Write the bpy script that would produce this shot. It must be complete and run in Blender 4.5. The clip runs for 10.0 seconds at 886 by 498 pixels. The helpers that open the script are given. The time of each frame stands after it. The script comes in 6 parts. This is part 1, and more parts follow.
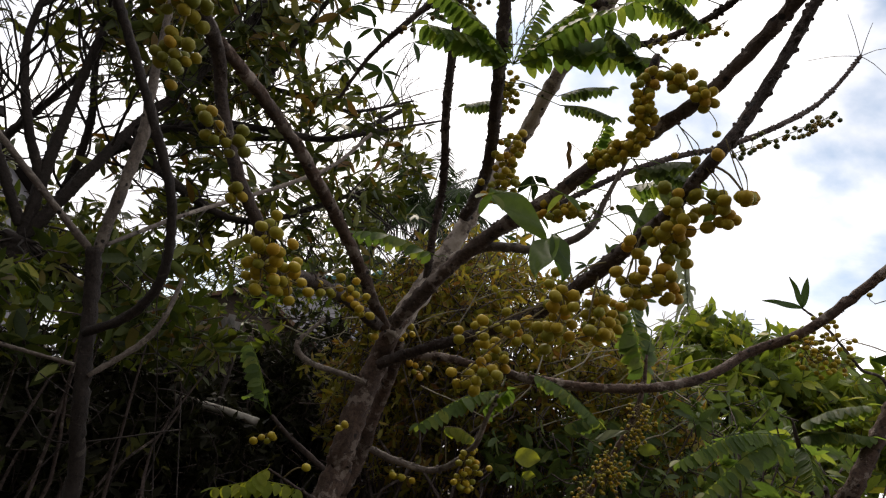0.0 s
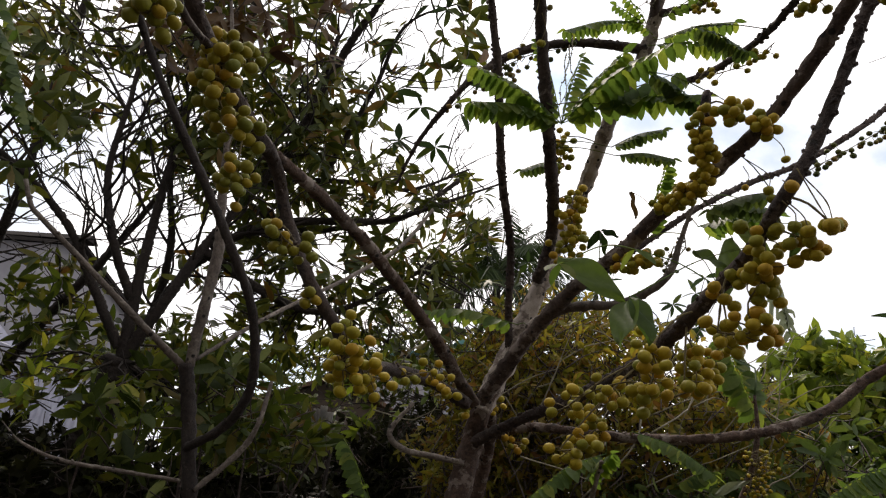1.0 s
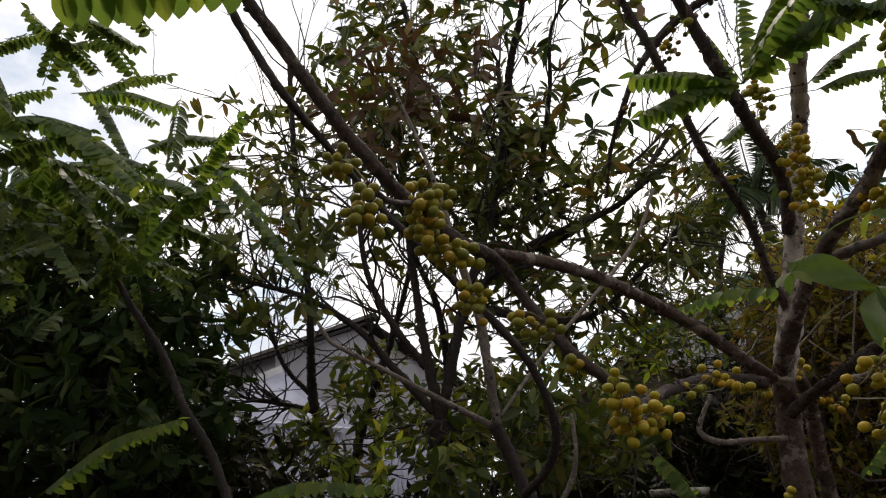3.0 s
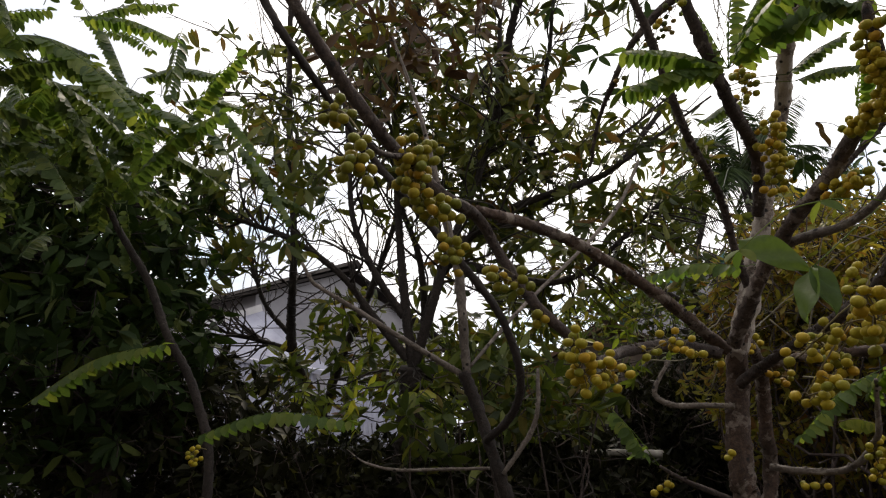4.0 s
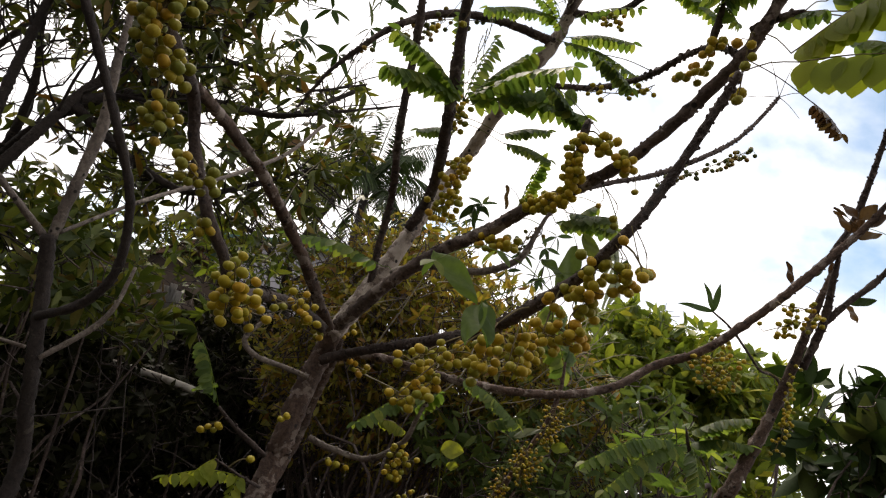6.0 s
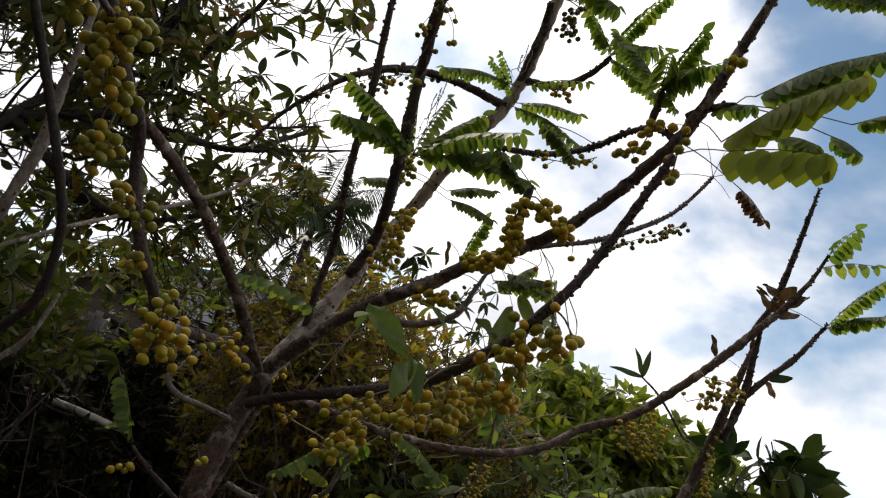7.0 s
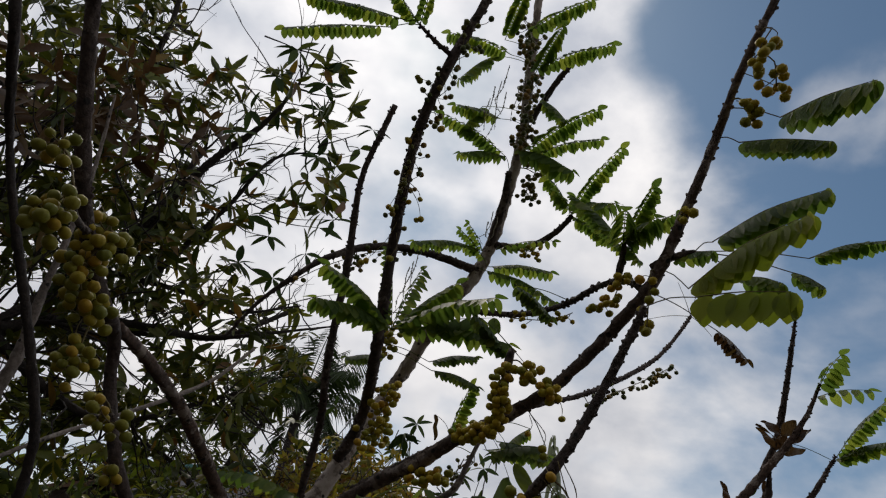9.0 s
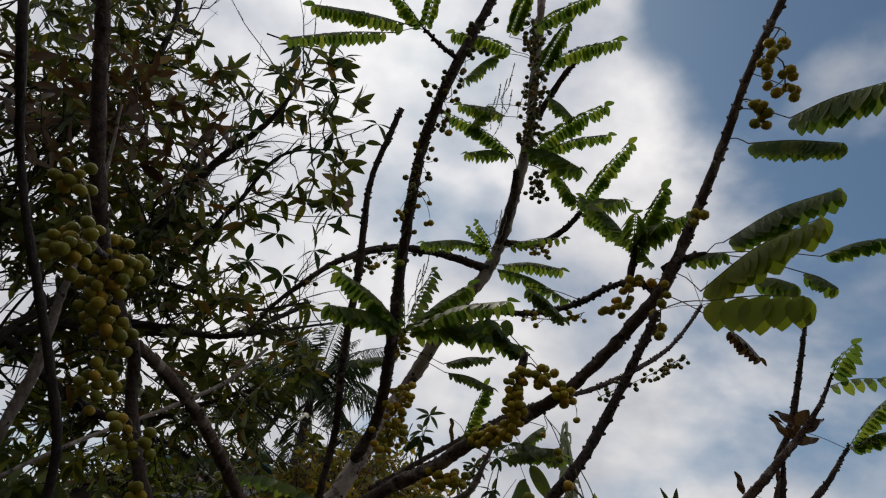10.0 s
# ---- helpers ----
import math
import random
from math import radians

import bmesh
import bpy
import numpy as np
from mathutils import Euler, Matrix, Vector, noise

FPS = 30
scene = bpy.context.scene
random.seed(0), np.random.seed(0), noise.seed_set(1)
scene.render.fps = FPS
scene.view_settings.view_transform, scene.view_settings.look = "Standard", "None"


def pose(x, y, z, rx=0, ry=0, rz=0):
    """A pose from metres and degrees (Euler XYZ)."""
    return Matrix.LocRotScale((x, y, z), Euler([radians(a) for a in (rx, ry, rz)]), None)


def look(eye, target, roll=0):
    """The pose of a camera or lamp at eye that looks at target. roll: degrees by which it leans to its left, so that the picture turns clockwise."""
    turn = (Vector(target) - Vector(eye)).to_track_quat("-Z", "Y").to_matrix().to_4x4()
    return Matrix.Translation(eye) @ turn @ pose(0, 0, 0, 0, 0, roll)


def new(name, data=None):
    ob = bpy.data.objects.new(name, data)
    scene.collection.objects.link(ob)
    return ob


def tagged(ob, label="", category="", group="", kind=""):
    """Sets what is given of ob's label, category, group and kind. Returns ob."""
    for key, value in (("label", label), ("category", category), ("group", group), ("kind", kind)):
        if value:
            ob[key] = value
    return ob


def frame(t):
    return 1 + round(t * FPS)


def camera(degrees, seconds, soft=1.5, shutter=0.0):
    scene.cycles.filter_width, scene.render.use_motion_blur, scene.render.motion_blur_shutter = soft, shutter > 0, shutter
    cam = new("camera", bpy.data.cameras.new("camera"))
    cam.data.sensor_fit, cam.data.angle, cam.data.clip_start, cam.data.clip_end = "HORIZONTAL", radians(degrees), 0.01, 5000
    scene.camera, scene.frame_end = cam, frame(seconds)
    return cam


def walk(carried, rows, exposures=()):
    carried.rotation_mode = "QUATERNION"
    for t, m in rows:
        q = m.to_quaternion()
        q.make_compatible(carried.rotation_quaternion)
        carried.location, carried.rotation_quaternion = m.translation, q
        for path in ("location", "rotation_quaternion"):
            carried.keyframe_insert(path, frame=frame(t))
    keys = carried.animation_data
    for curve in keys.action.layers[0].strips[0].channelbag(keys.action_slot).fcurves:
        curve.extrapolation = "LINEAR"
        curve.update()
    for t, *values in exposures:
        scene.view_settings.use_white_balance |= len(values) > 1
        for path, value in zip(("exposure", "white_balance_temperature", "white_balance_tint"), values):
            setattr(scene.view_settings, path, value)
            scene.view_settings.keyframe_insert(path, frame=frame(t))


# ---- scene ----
cam = camera(66.5, 10.0, soft=1.2)
PATH = [
    (0, (0.203, -0.128, 1.525), (-0.027, 1.765, 2.126), 14.1),
    (0.5, (0.191, -0.132, 1.53), (-0.148, 1.767, 2.057), 11.1),
    (1, (0.203, -0.127, 1.557), (-0.263, 1.675, 2.29), 7.9),
    (1.5, (0.198, -0.164, 1.574), (-0.418, 1.593, 2.305), 3.7),
    (2, (0.246, -0.234, 1.637), (-0.722, 1.366, 2.346), -6.1),
    (2.5, (0.303, -0.264, 1.676), (-0.805, 1.252, 2.364), -9.6),
    (2.7, (0.303, -0.265, 1.675), (-0.796, 1.248, 2.384), -8.7),
    (3.8, (0.339, -0.302, 1.654), (-0.809, 1.219, 2.26), -5.4),
    (4, (0.357, -0.327, 1.641), (-0.751, 1.24, 2.205), -3.3),
    (4.5, (0.357, -0.327, 1.64), (-0.58, 1.38, 2.098), 0.3),
    (5, (0.237, -0.299, 1.631), (-0.374, 1.555, 2.064), 4.7),
    (5.5, (0.167, -0.327, 1.613), (-0.02, 1.604, 2.098), 10.9),
    (6, (0.172, -0.338, 1.623), (0.136, 1.587, 2.163), 16.2),
    (6.2, (0.182, -0.344, 1.628), (0.209, 1.576, 2.188), 16.9),
    (7.3, (0.169, -0.363, 1.637), (0.238, 1.478, 2.415), 19.8),
    (7.5, (0.16, -0.369, 1.634), (0.201, 1.458, 2.447), 19.3),
    (8, (0.162, -0.363, 1.64), (0.194, 1.408, 2.57), 17.5),
    (8.5, (0.168, -0.36, 1.642), (0.159, 1.354, 2.673), 15.2),
    (9, (0.183, -0.374, 1.659), (0.164, 1.278, 2.786), 14.9),
    (9.5, (0.157, -0.395, 1.671), (0.149, 1.265, 2.788), 13.4),
    (10, (0.16, -0.408, 1.693), (0.132, 1.27, 2.781), 13.5),
]
EXPOSURES = [(0.0, 0.16, 6950, 14), (1.0, 0.2, 6950, 14), (2.5, 0.05, 7000, 13), (4.0, 0.30, 7000, 13), (5.0, 0.96, 7050, 14), (5.5, 0.70, 7150, 15), (6.2, 0.42, 7100, 14), (7.5, -0.30, 6800, 13), (10.0, -0.92, 6600, 12)]
walk(cam, [(t, look(eye, target, roll)) for t, eye, target, roll in PATH], EXPOSURES)

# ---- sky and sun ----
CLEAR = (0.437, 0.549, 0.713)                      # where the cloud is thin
SUN_EL, SUN_AZ = 52.0, 20.0          # degrees up, degrees from +y towards -x
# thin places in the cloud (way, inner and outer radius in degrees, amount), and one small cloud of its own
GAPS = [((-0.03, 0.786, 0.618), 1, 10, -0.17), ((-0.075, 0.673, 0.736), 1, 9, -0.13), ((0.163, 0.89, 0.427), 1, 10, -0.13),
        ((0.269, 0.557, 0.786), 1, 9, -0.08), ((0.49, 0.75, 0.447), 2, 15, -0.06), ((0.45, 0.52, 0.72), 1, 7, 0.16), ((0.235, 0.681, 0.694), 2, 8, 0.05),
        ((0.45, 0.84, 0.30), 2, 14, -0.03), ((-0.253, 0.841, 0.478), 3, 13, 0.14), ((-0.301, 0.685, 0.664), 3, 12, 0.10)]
world = bpy.data.worlds.new("sky")
scene.world = world
world.use_nodes = True
wt = world.node_tree
wt.nodes.clear()


def wnode(kind, **values):
    n = wt.nodes.new(kind)
    for k, v in values.items():
        n.inputs[k].default_value = v
    return n


def wlink(a, b):
    wt.links.new(a, b)


w_out = wnode("ShaderNodeOutputWorld")
sky = wt.nodes.new("ShaderNodeTexSky")
sky.sky_type, sky.sun_disc = "NISHITA", False
sky.sun_elevation, sky.sun_rotation = radians(SUN_EL), radians(-SUN_AZ)
sky.dust_density, sky.ozone_density = 0.7, 0.35
sky_bg = wnode("ShaderNodeBackground", Strength=0.125)
w_hue = wt.nodes.new("ShaderNodeMix")
w_hue.data_type, w_hue.blend_type = "RGBA", "MULTIPLY"
w_hue.inputs[0].default_value = 1.0
w_hue.inputs[7].default_value = (0.84, 1.04, 1.06, 1)
wlink(sky.outputs["Color"], w_hue.inputs[6])
wlink(w_hue.outputs[2], sky_bg.inputs["Color"])
w_co = wnode("ShaderNodeTexCoord")
w_map = wnode("ShaderNodeMapping")
w_map.inputs["Location"].default_value = (0.35, 0.1, 0.0)
w_map.inputs["Scale"].default_value = (1.0, 1.0, 1.5)
wlink(w_co.outputs["Generated"], w_map.inputs["Vector"])
w_big = wnode("ShaderNodeTexNoise", Scale=3.0, Detail=8.0, Roughness=0.5, Distortion=0.12)
wlink(w_map.outputs["Vector"], w_big.inputs["Vector"])
w_mask = wt.nodes.new("ShaderNodeValToRGB")
w_mask.color_ramp.elements[0].position, w_mask.color_ramp.elements[1].position = 0.30, 0.56
w_mask.color_ramp.interpolation = "EASE"
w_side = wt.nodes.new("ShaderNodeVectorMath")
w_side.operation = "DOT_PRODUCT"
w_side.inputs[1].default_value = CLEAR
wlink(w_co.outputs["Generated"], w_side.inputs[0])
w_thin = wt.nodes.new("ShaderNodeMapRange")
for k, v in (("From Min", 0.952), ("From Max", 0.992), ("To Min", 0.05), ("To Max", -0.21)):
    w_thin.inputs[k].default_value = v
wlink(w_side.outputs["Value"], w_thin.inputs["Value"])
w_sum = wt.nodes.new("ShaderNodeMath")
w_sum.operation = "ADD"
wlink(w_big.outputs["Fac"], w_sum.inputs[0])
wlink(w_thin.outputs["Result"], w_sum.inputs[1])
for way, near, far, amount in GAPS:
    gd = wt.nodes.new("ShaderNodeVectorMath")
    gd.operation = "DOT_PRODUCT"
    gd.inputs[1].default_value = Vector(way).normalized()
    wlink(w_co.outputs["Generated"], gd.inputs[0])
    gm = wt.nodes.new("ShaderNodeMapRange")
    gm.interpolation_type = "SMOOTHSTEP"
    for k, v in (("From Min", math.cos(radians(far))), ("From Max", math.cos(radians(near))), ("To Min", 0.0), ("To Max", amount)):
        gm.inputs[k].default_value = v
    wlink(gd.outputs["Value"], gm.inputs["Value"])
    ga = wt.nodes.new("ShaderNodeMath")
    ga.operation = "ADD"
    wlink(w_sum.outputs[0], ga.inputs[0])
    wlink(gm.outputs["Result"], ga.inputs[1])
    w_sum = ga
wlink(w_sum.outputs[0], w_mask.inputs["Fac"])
w_tone = wnode("ShaderNodeTexNoise", Scale=4.6, Detail=7.0, Roughness=0.55)
wlink(w_map.outputs["Vector"], w_tone.inputs["Vector"])
w_ramp = wt.nodes.new("ShaderNodeValToRGB")
w_ramp.color_ramp.elements[0].position, w_ramp.color_ramp.elements[1].position = 0.32, 0.66
w_ramp.color_ramp.elements[0].color = (0.52, 0.56, 0.63, 1)
w_ramp.color_ramp.elements[1].color = (1.0, 1.0, 1.0, 1)
wlink(w_tone.outputs["Fac"], w_ramp.inputs["Fac"])
cloud_bg = wnode("ShaderNodeBackground", Strength=1.3)
wlink(w_ramp.outputs["Color"], cloud_bg.inputs["Color"])
w_sun = wt.nodes.new("ShaderNodeVectorMath")          # cloud is brighter towards the sun
w_sun.operation = "DOT_PRODUCT"
w_sun.inputs[1].default_value = (-math.sin(radians(SUN_AZ)) * math.cos(radians(SUN_EL)), math.cos(radians(SUN_AZ)) * math.cos(radians(SUN_EL)), math.sin(radians(SUN_EL)))
wlink(w_co.outputs["Generated"], w_sun.inputs[0])
w_glow = wt.nodes.new("ShaderNodeMapRange")
for k, v in (("From Min", 0.80), ("From Max", 1.0), ("To Min", 1.5), ("To Max", 1.92)):
    w_glow.inputs[k].default_value = v
wlink(w_sun.outputs["Value"], w_glow.inputs["Value"])
wlink(w_glow.outputs["Result"], cloud_bg.inputs["Strength"])
w_mix = wnode("ShaderNodeMixShader")
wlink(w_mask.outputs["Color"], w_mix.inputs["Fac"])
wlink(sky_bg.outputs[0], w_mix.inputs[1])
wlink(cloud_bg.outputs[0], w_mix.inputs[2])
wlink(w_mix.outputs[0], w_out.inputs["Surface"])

sun = new("sun", bpy.data.lights.new("sun", "SUN"))
sun.data.energy, sun.data.angle, sun.data.color = 1.6, radians(12), (1.0, 0.93, 0.82)
az, el = radians(SUN_AZ), radians(SUN_EL)
sun.matrix_world = look((-math.sin(az) * math.cos(el) * 30, math.cos(az) * math.cos(el) * 30, math.sin(el) * 30), (0, 0, 0))


# ---- materials ----
def material(name, build):
    m = bpy.data.materials.new(name)
    m.use_nodes = True
    t = m.node_tree
    t.nodes.clear()
    out = t.nodes.new("ShaderNodeOutputMaterial")
    t.links.new(build(t), out.inputs["Surface"])
    return m


def node(t, kind, links=(), **values):
    n = t.nodes.new(kind)
    for k, v in values.items():
        n.inputs[k].default_value = v
    for key, socket in links:
        t.links.new(socket, n.inputs[key])
    return n


def ramp(t, fac, *stops):
    n = t.nodes.new("ShaderNodeValToRGB")
    e = n.color_ramp.elements
    while len(e) < len(stops):
        e.new(0.5)
    for el_, (p, c) in zip(e, stops):
        el_.position, el_.color = p, (*c, 1)
    t.links.new(fac, n.inputs["Fac"])
    return n.outputs["Color"]


def mix(t, fac, a, b, how="MIX"):
    n = t.nodes.new("ShaderNodeMix")
    n.data_type, n.blend_type = "RGBA", how
    for key, v in ((0, fac), (6, a), (7, b)):
        if hasattr(v, "links"):
            t.links.new(v, n.inputs[key])
        else:
            n.inputs[key].default_value = v if key == 0 else (*v, 1)
    return n.outputs[2]


def noise_of(t, scale, detail=4.0, rough=0.55, stretch=None):
    co = node(t, "ShaderNodeTexCoord").outputs["Object"]
    if stretch:
        co = node(t, "ShaderNodeMapping", [("Vector", co)], Scale=stretch).outputs[0]
    return node(t, "ShaderNodeTexNoise", [("Vector", co)], Scale=scale, Detail=detail, Roughness=rough).outputs["Fac"]


def bumped(t, height, strength=0.4, distance=0.01):
    return node(t, "ShaderNodeBump", [("Height", height)], Strength=strength, Distance=distance).outputs[0]


def any_random(t):
    a = node(t, "ShaderNodeNewGeometry").outputs["Random Per Island"]
    b = node(t, "ShaderNodeObjectInfo").outputs["Random"]
    s = t.nodes.new("ShaderNodeMath")
    s.operation = "ADD"
    t.links.new(a, s.inputs[0]), t.links.new(b, s.inputs[1])
    f = t.nodes.new("ShaderNodeMath")
    f.operation = "FRACT"
    t.links.new(s.outputs[0], f.inputs[0])
    return f.outputs[0]


def bark(name, dark, mid, pale, patch=0.56, size=1.0, rough=0.9):
    def build(t):
        grain = noise_of(t, 75 * size, 6, 0.68)
        blotch = noise_of(t, 17 * size, 5, 0.65)
        broad_ = noise_of(t, 4.5, 3, 0.5)
        col = ramp(t, grain, (0.34, dark), (0.62, mid))
        spots = ramp(t, blotch, (patch, (0, 0, 0)), (patch + 0.05, (1, 1, 1)))
        col = mix(t, spots, col, mix(t, grain, pale, mid))
        col = mix(t, 0.7, col, ramp(t, broad_, (0.35, (0.55, 0.5, 0.47)), (0.65, (1.15, 1.1, 1.05))), "MULTIPLY")
        pit = t.nodes.new("ShaderNodeTexVoronoi")
        pit.inputs["Scale"].default_value = 26
        t.links.new(node(t, "ShaderNodeTexCoord").outputs["Object"], pit.inputs["Vector"])
        col = mix(t, ramp(t, pit.outputs["Distance"], (0.13, (1, 1, 1)), (0.2, (0, 0, 0))), col, (0.012, 0.009, 0.008))
        fine = noise_of(t, 190 * size, 4, 0.7)
        h = mix(t, 0.5, grain, fine)
        return node(t, "ShaderNodeBsdfPrincipled", [("Base Color", col), ("Normal", bumped(t, h, 0.9, 0.008))], Roughness=rough).outputs[0]
    return material(name, build)


def leafy(name, stops, back, through_light=0.35, rough=0.45, gloss=0.22):
    def build(t):
        r = any_random(t)
        col = ramp(t, r, *stops)
        vein = noise_of(t, 90, 3)
        col = mix(t, 0.25, col, ramp(t, vein, (0.35, (0.5, 0.55, 0.4)), (0.65, (1.2, 1.2, 1.1))), "MULTIPLY")
        p = node(t, "ShaderNodeBsdfPrincipled", [("Base Color", col), ("Normal", bumped(t, vein, 0.25, 0.003))], Roughness=rough, **{"Specular IOR Level": gloss})
        tr = node(t, "ShaderNodeBsdfTranslucent", [("Color", mix(t, 1.0, col, back, "MULTIPLY"))])
        return node(t, "ShaderNodeMixShader", [(1, p.outputs[0]), (2, tr.outputs[0])], Fac=through_light).outputs[0]
    return material(name, build)


def plain(name, a, b, scale=8.0, rough=0.8, bump=0.3):
    def build(t):
        col = ramp(t, noise_of(t, scale, 6, 0.62), (0.3, a), (0.7, b))
        fine = noise_of(t, scale * 9, 4)
        return node(t, "ShaderNodeBsdfPrincipled", [("Base Color", col), ("Normal", bumped(t, fine, bump, 0.006))], Roughness=rough).outputs[0]
    return material(name, build)


BARK = bark("gooseberry_bark", (0.032, 0.019, 0.014), (0.108, 0.068, 0.050), (0.33, 0.295, 0.265), 0.54)
LICHEN = bark("lichened_bark", (0.09, 0.07, 0.06), (0.25, 0.205, 0.175), (0.52, 0.48, 0.43), 0.46)
MIDBARK = bark("mottled_bark", (0.042, 0.029, 0.024), (0.125, 0.090, 0.075), (0.38, 0.34, 0.31), 0.53)
TWIG = bark("twig_bark", (0.022, 0.015, 0.013), (0.078, 0.055, 0.048), (0.25, 0.22, 0.20), 0.58)
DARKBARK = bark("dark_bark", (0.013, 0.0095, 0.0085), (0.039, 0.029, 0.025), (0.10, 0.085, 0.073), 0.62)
PALEBARK = bark("pale_bark", (0.09, 0.075, 0.065), (0.20, 0.17, 0.15), (0.34, 0.31, 0.27), 0.55)
CANE = plain("weathered_cane", (0.22, 0.20, 0.17), (0.46, 0.43, 0.38), 14.0, 0.6)
TEAL = plain("teal_sheet", (0.05, 0.13, 0.13), (0.10, 0.22, 0.21), 3.0, 0.6)
DRYSTRING = plain("dry_string", (0.13, 0.11, 0.07), (0.26, 0.23, 0.16), 40)
STALK = plain("fruit_stalk", (0.10, 0.07, 0.03), (0.16, 0.13, 0.05), 40)
LEAF = leafy("gooseberry_leaf", ((0.0, (0.064, 0.108, 0.030)), (0.6, (0.112, 0.166, 0.042)), (1.0, (0.20, 0.23, 0.052))), (1.7, 1.7, 0.85), 0.6)
# Paler than LEAF: young leaves, with backlight put into the colour as well.
YOUNGLIT = leafy("young_backlit_leaf", ((0.0, (0.16, 0.20, 0.040)), (0.6, (0.22, 0.26, 0.045)), (1.0, (0.28, 0.29, 0.055))), (1.5, 1.5, 0.6), 0.62, 0.55, 0.12)
# LEAF in darker tones, so the shade on these leaves is in the colour.
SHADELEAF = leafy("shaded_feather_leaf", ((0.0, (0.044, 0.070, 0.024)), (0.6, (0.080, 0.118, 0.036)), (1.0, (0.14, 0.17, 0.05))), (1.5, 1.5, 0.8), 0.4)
# Part of the sunlit look is put into these bright tones.
GLOSSY = leafy("shrub_leaf", ((0.0, (0.065, 0.095, 0.020)), (0.6, (0.15, 0.195, 0.034)), (0.9, (0.25, 0.27, 0.046)), (1.0, (0.33, 0.30, 0.055))), (1.6, 1.6, 0.8), 0.45, 0.4)
CROWN = leafy("crown_leaf", ((0.0, (0.030, 0.044, 0.012)), (0.5, (0.068, 0.086, 0.020)), (0.84, (0.125, 0.135, 0.03)), (1.0, (0.13, 0.065, 0.024))), (1.7, 1.5, 0.6), 0.28)
# Carries deep shade and backlight in its colour, besides leaves dark by themselves.
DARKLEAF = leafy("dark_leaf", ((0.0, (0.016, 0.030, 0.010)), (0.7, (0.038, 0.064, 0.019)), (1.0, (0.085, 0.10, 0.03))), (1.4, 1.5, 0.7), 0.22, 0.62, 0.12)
# Near-black stands in for deep shade; the few bright leaves stand in for glints.
HEDGELEAF = leafy("shade_toned_hedge_leaf", ((0.0, (0.011, 0.011, 0.006)), (0.8, (0.024, 0.024, 0.011)), (0.95, (0.045, 0.052, 0.016)), (1.0, (0.12, 0.11, 0.035))), (1.3, 1.4, 0.7), 0.2, 0.5, 0.08)
TUFT = leafy("tuft_leaf", ((0.0, (0.026, 0.040, 0.012)), (0.5, (0.062, 0.084, 0.020)), (0.85, (0.125, 0.14, 0.030)), (1.0, (0.13, 0.10, 0.03))), (1.6, 1.6, 0.7), 0.36)
DRYLEAF = leafy("dry_leaf", ((0.0, (0.095, 0.105, 0.024)), (0.5, (0.22, 0.195, 0.036)), (0.8, (0.24, 0.165, 0.042)), (1.0, (0.17, 0.08, 0.03))), (1.6, 1.55, 0.75), 0.5)
WITHERED = leafy("withered_leaf", ((0.0, (0.05, 0.028, 0.016)), (0.6, (0.085, 0.05, 0.026)), (1.0, (0.12, 0.085, 0.035))), (1.4, 1.2, 0.8), 0.25)
PALELEAF = leafy("pale_leaf", ((0.0, (0.13, 0.15, 0.09)), (1.0, (0.20, 0.22, 0.14))), (1.2, 1.2, 1.0), 0.4)
PALM = leafy("palm_leaf", ((0.0, (0.018, 0.034, 0.013)), (1.0, (0.05, 0.075, 0.026))), (1.3, 1.4, 0.8), 0.2)
SOIL = plain("soil", (0.025, 0.018, 0.012), (0.075, 0.055, 0.036), 3.0, 0.95, 0.7)
RENDER = plain("grey_render", (0.19, 0.185, 0.205), (0.33, 0.32, 0.35), 0.9, 0.9, 0.2)
def matt(m):
    for n in m.node_tree.nodes:
        if n.type == "BSDF_PRINCIPLED":
            n.inputs["Specular IOR Level"].default_value = 0.06
    return m


ROOF = plain("roof_sheet", (0.018, 0.016, 0.016), (0.04, 0.034, 0.032), 2.0, 0.9)
SHEET = plain("pale_sheet", (0.22, 0.22, 0.28), (0.38, 0.39, 0.47), 1.6, 0.7)
WHITE = plain("white_board", (0.42, 0.41, 0.42), (0.62, 0.61, 0.62), 2.0, 0.7)
TIN = plain("tin_sheet", (0.12, 0.115, 0.11), (0.30, 0.285, 0.27), 6.0, 0.7)
BOARDS = plain("old_boards", (0.035, 0.024, 0.018), (0.09, 0.065, 0.048), 5.0, 0.9)
# Grey of the added wall, set by how much light it bounces back.
ADDEDWALL = plain("added_wall_grey", (0.12, 0.11, 0.10), (0.22, 0.205, 0.19), 1.2, 0.9, 0.3)
RUST = plain("rusty_roof", (0.055, 0.032, 0.022), (0.12, 0.075, 0.05), 2.5, 0.85)


def fruit(name, *stops):
    def build(t):
        r = any_random(t)
        col = ramp(t, r, *stops)
        blush = noise_of(t, 70, 3)
        col = mix(t, 0.35, col, ramp(t, blush, (0.35, (0.75, 0.9, 0.7)), (0.7, (1.05, 1.0, 0.8))), "MULTIPLY")
        fine = noise_of(t, 260, 3)
        return node(t, "ShaderNodeBsdfPrincipled", [("Base Color", col), ("Normal", bumped(t, fine, 0.25, 0.001))], Roughness=0.55, **{"Specular IOR Level": 0.3, "Subsurface Weight": 0.12, "Subsurface Scale": 0.004, "Subsurface Radius": (1.0, 0.7, 0.2)}).outputs[0]
    return material(name, build)


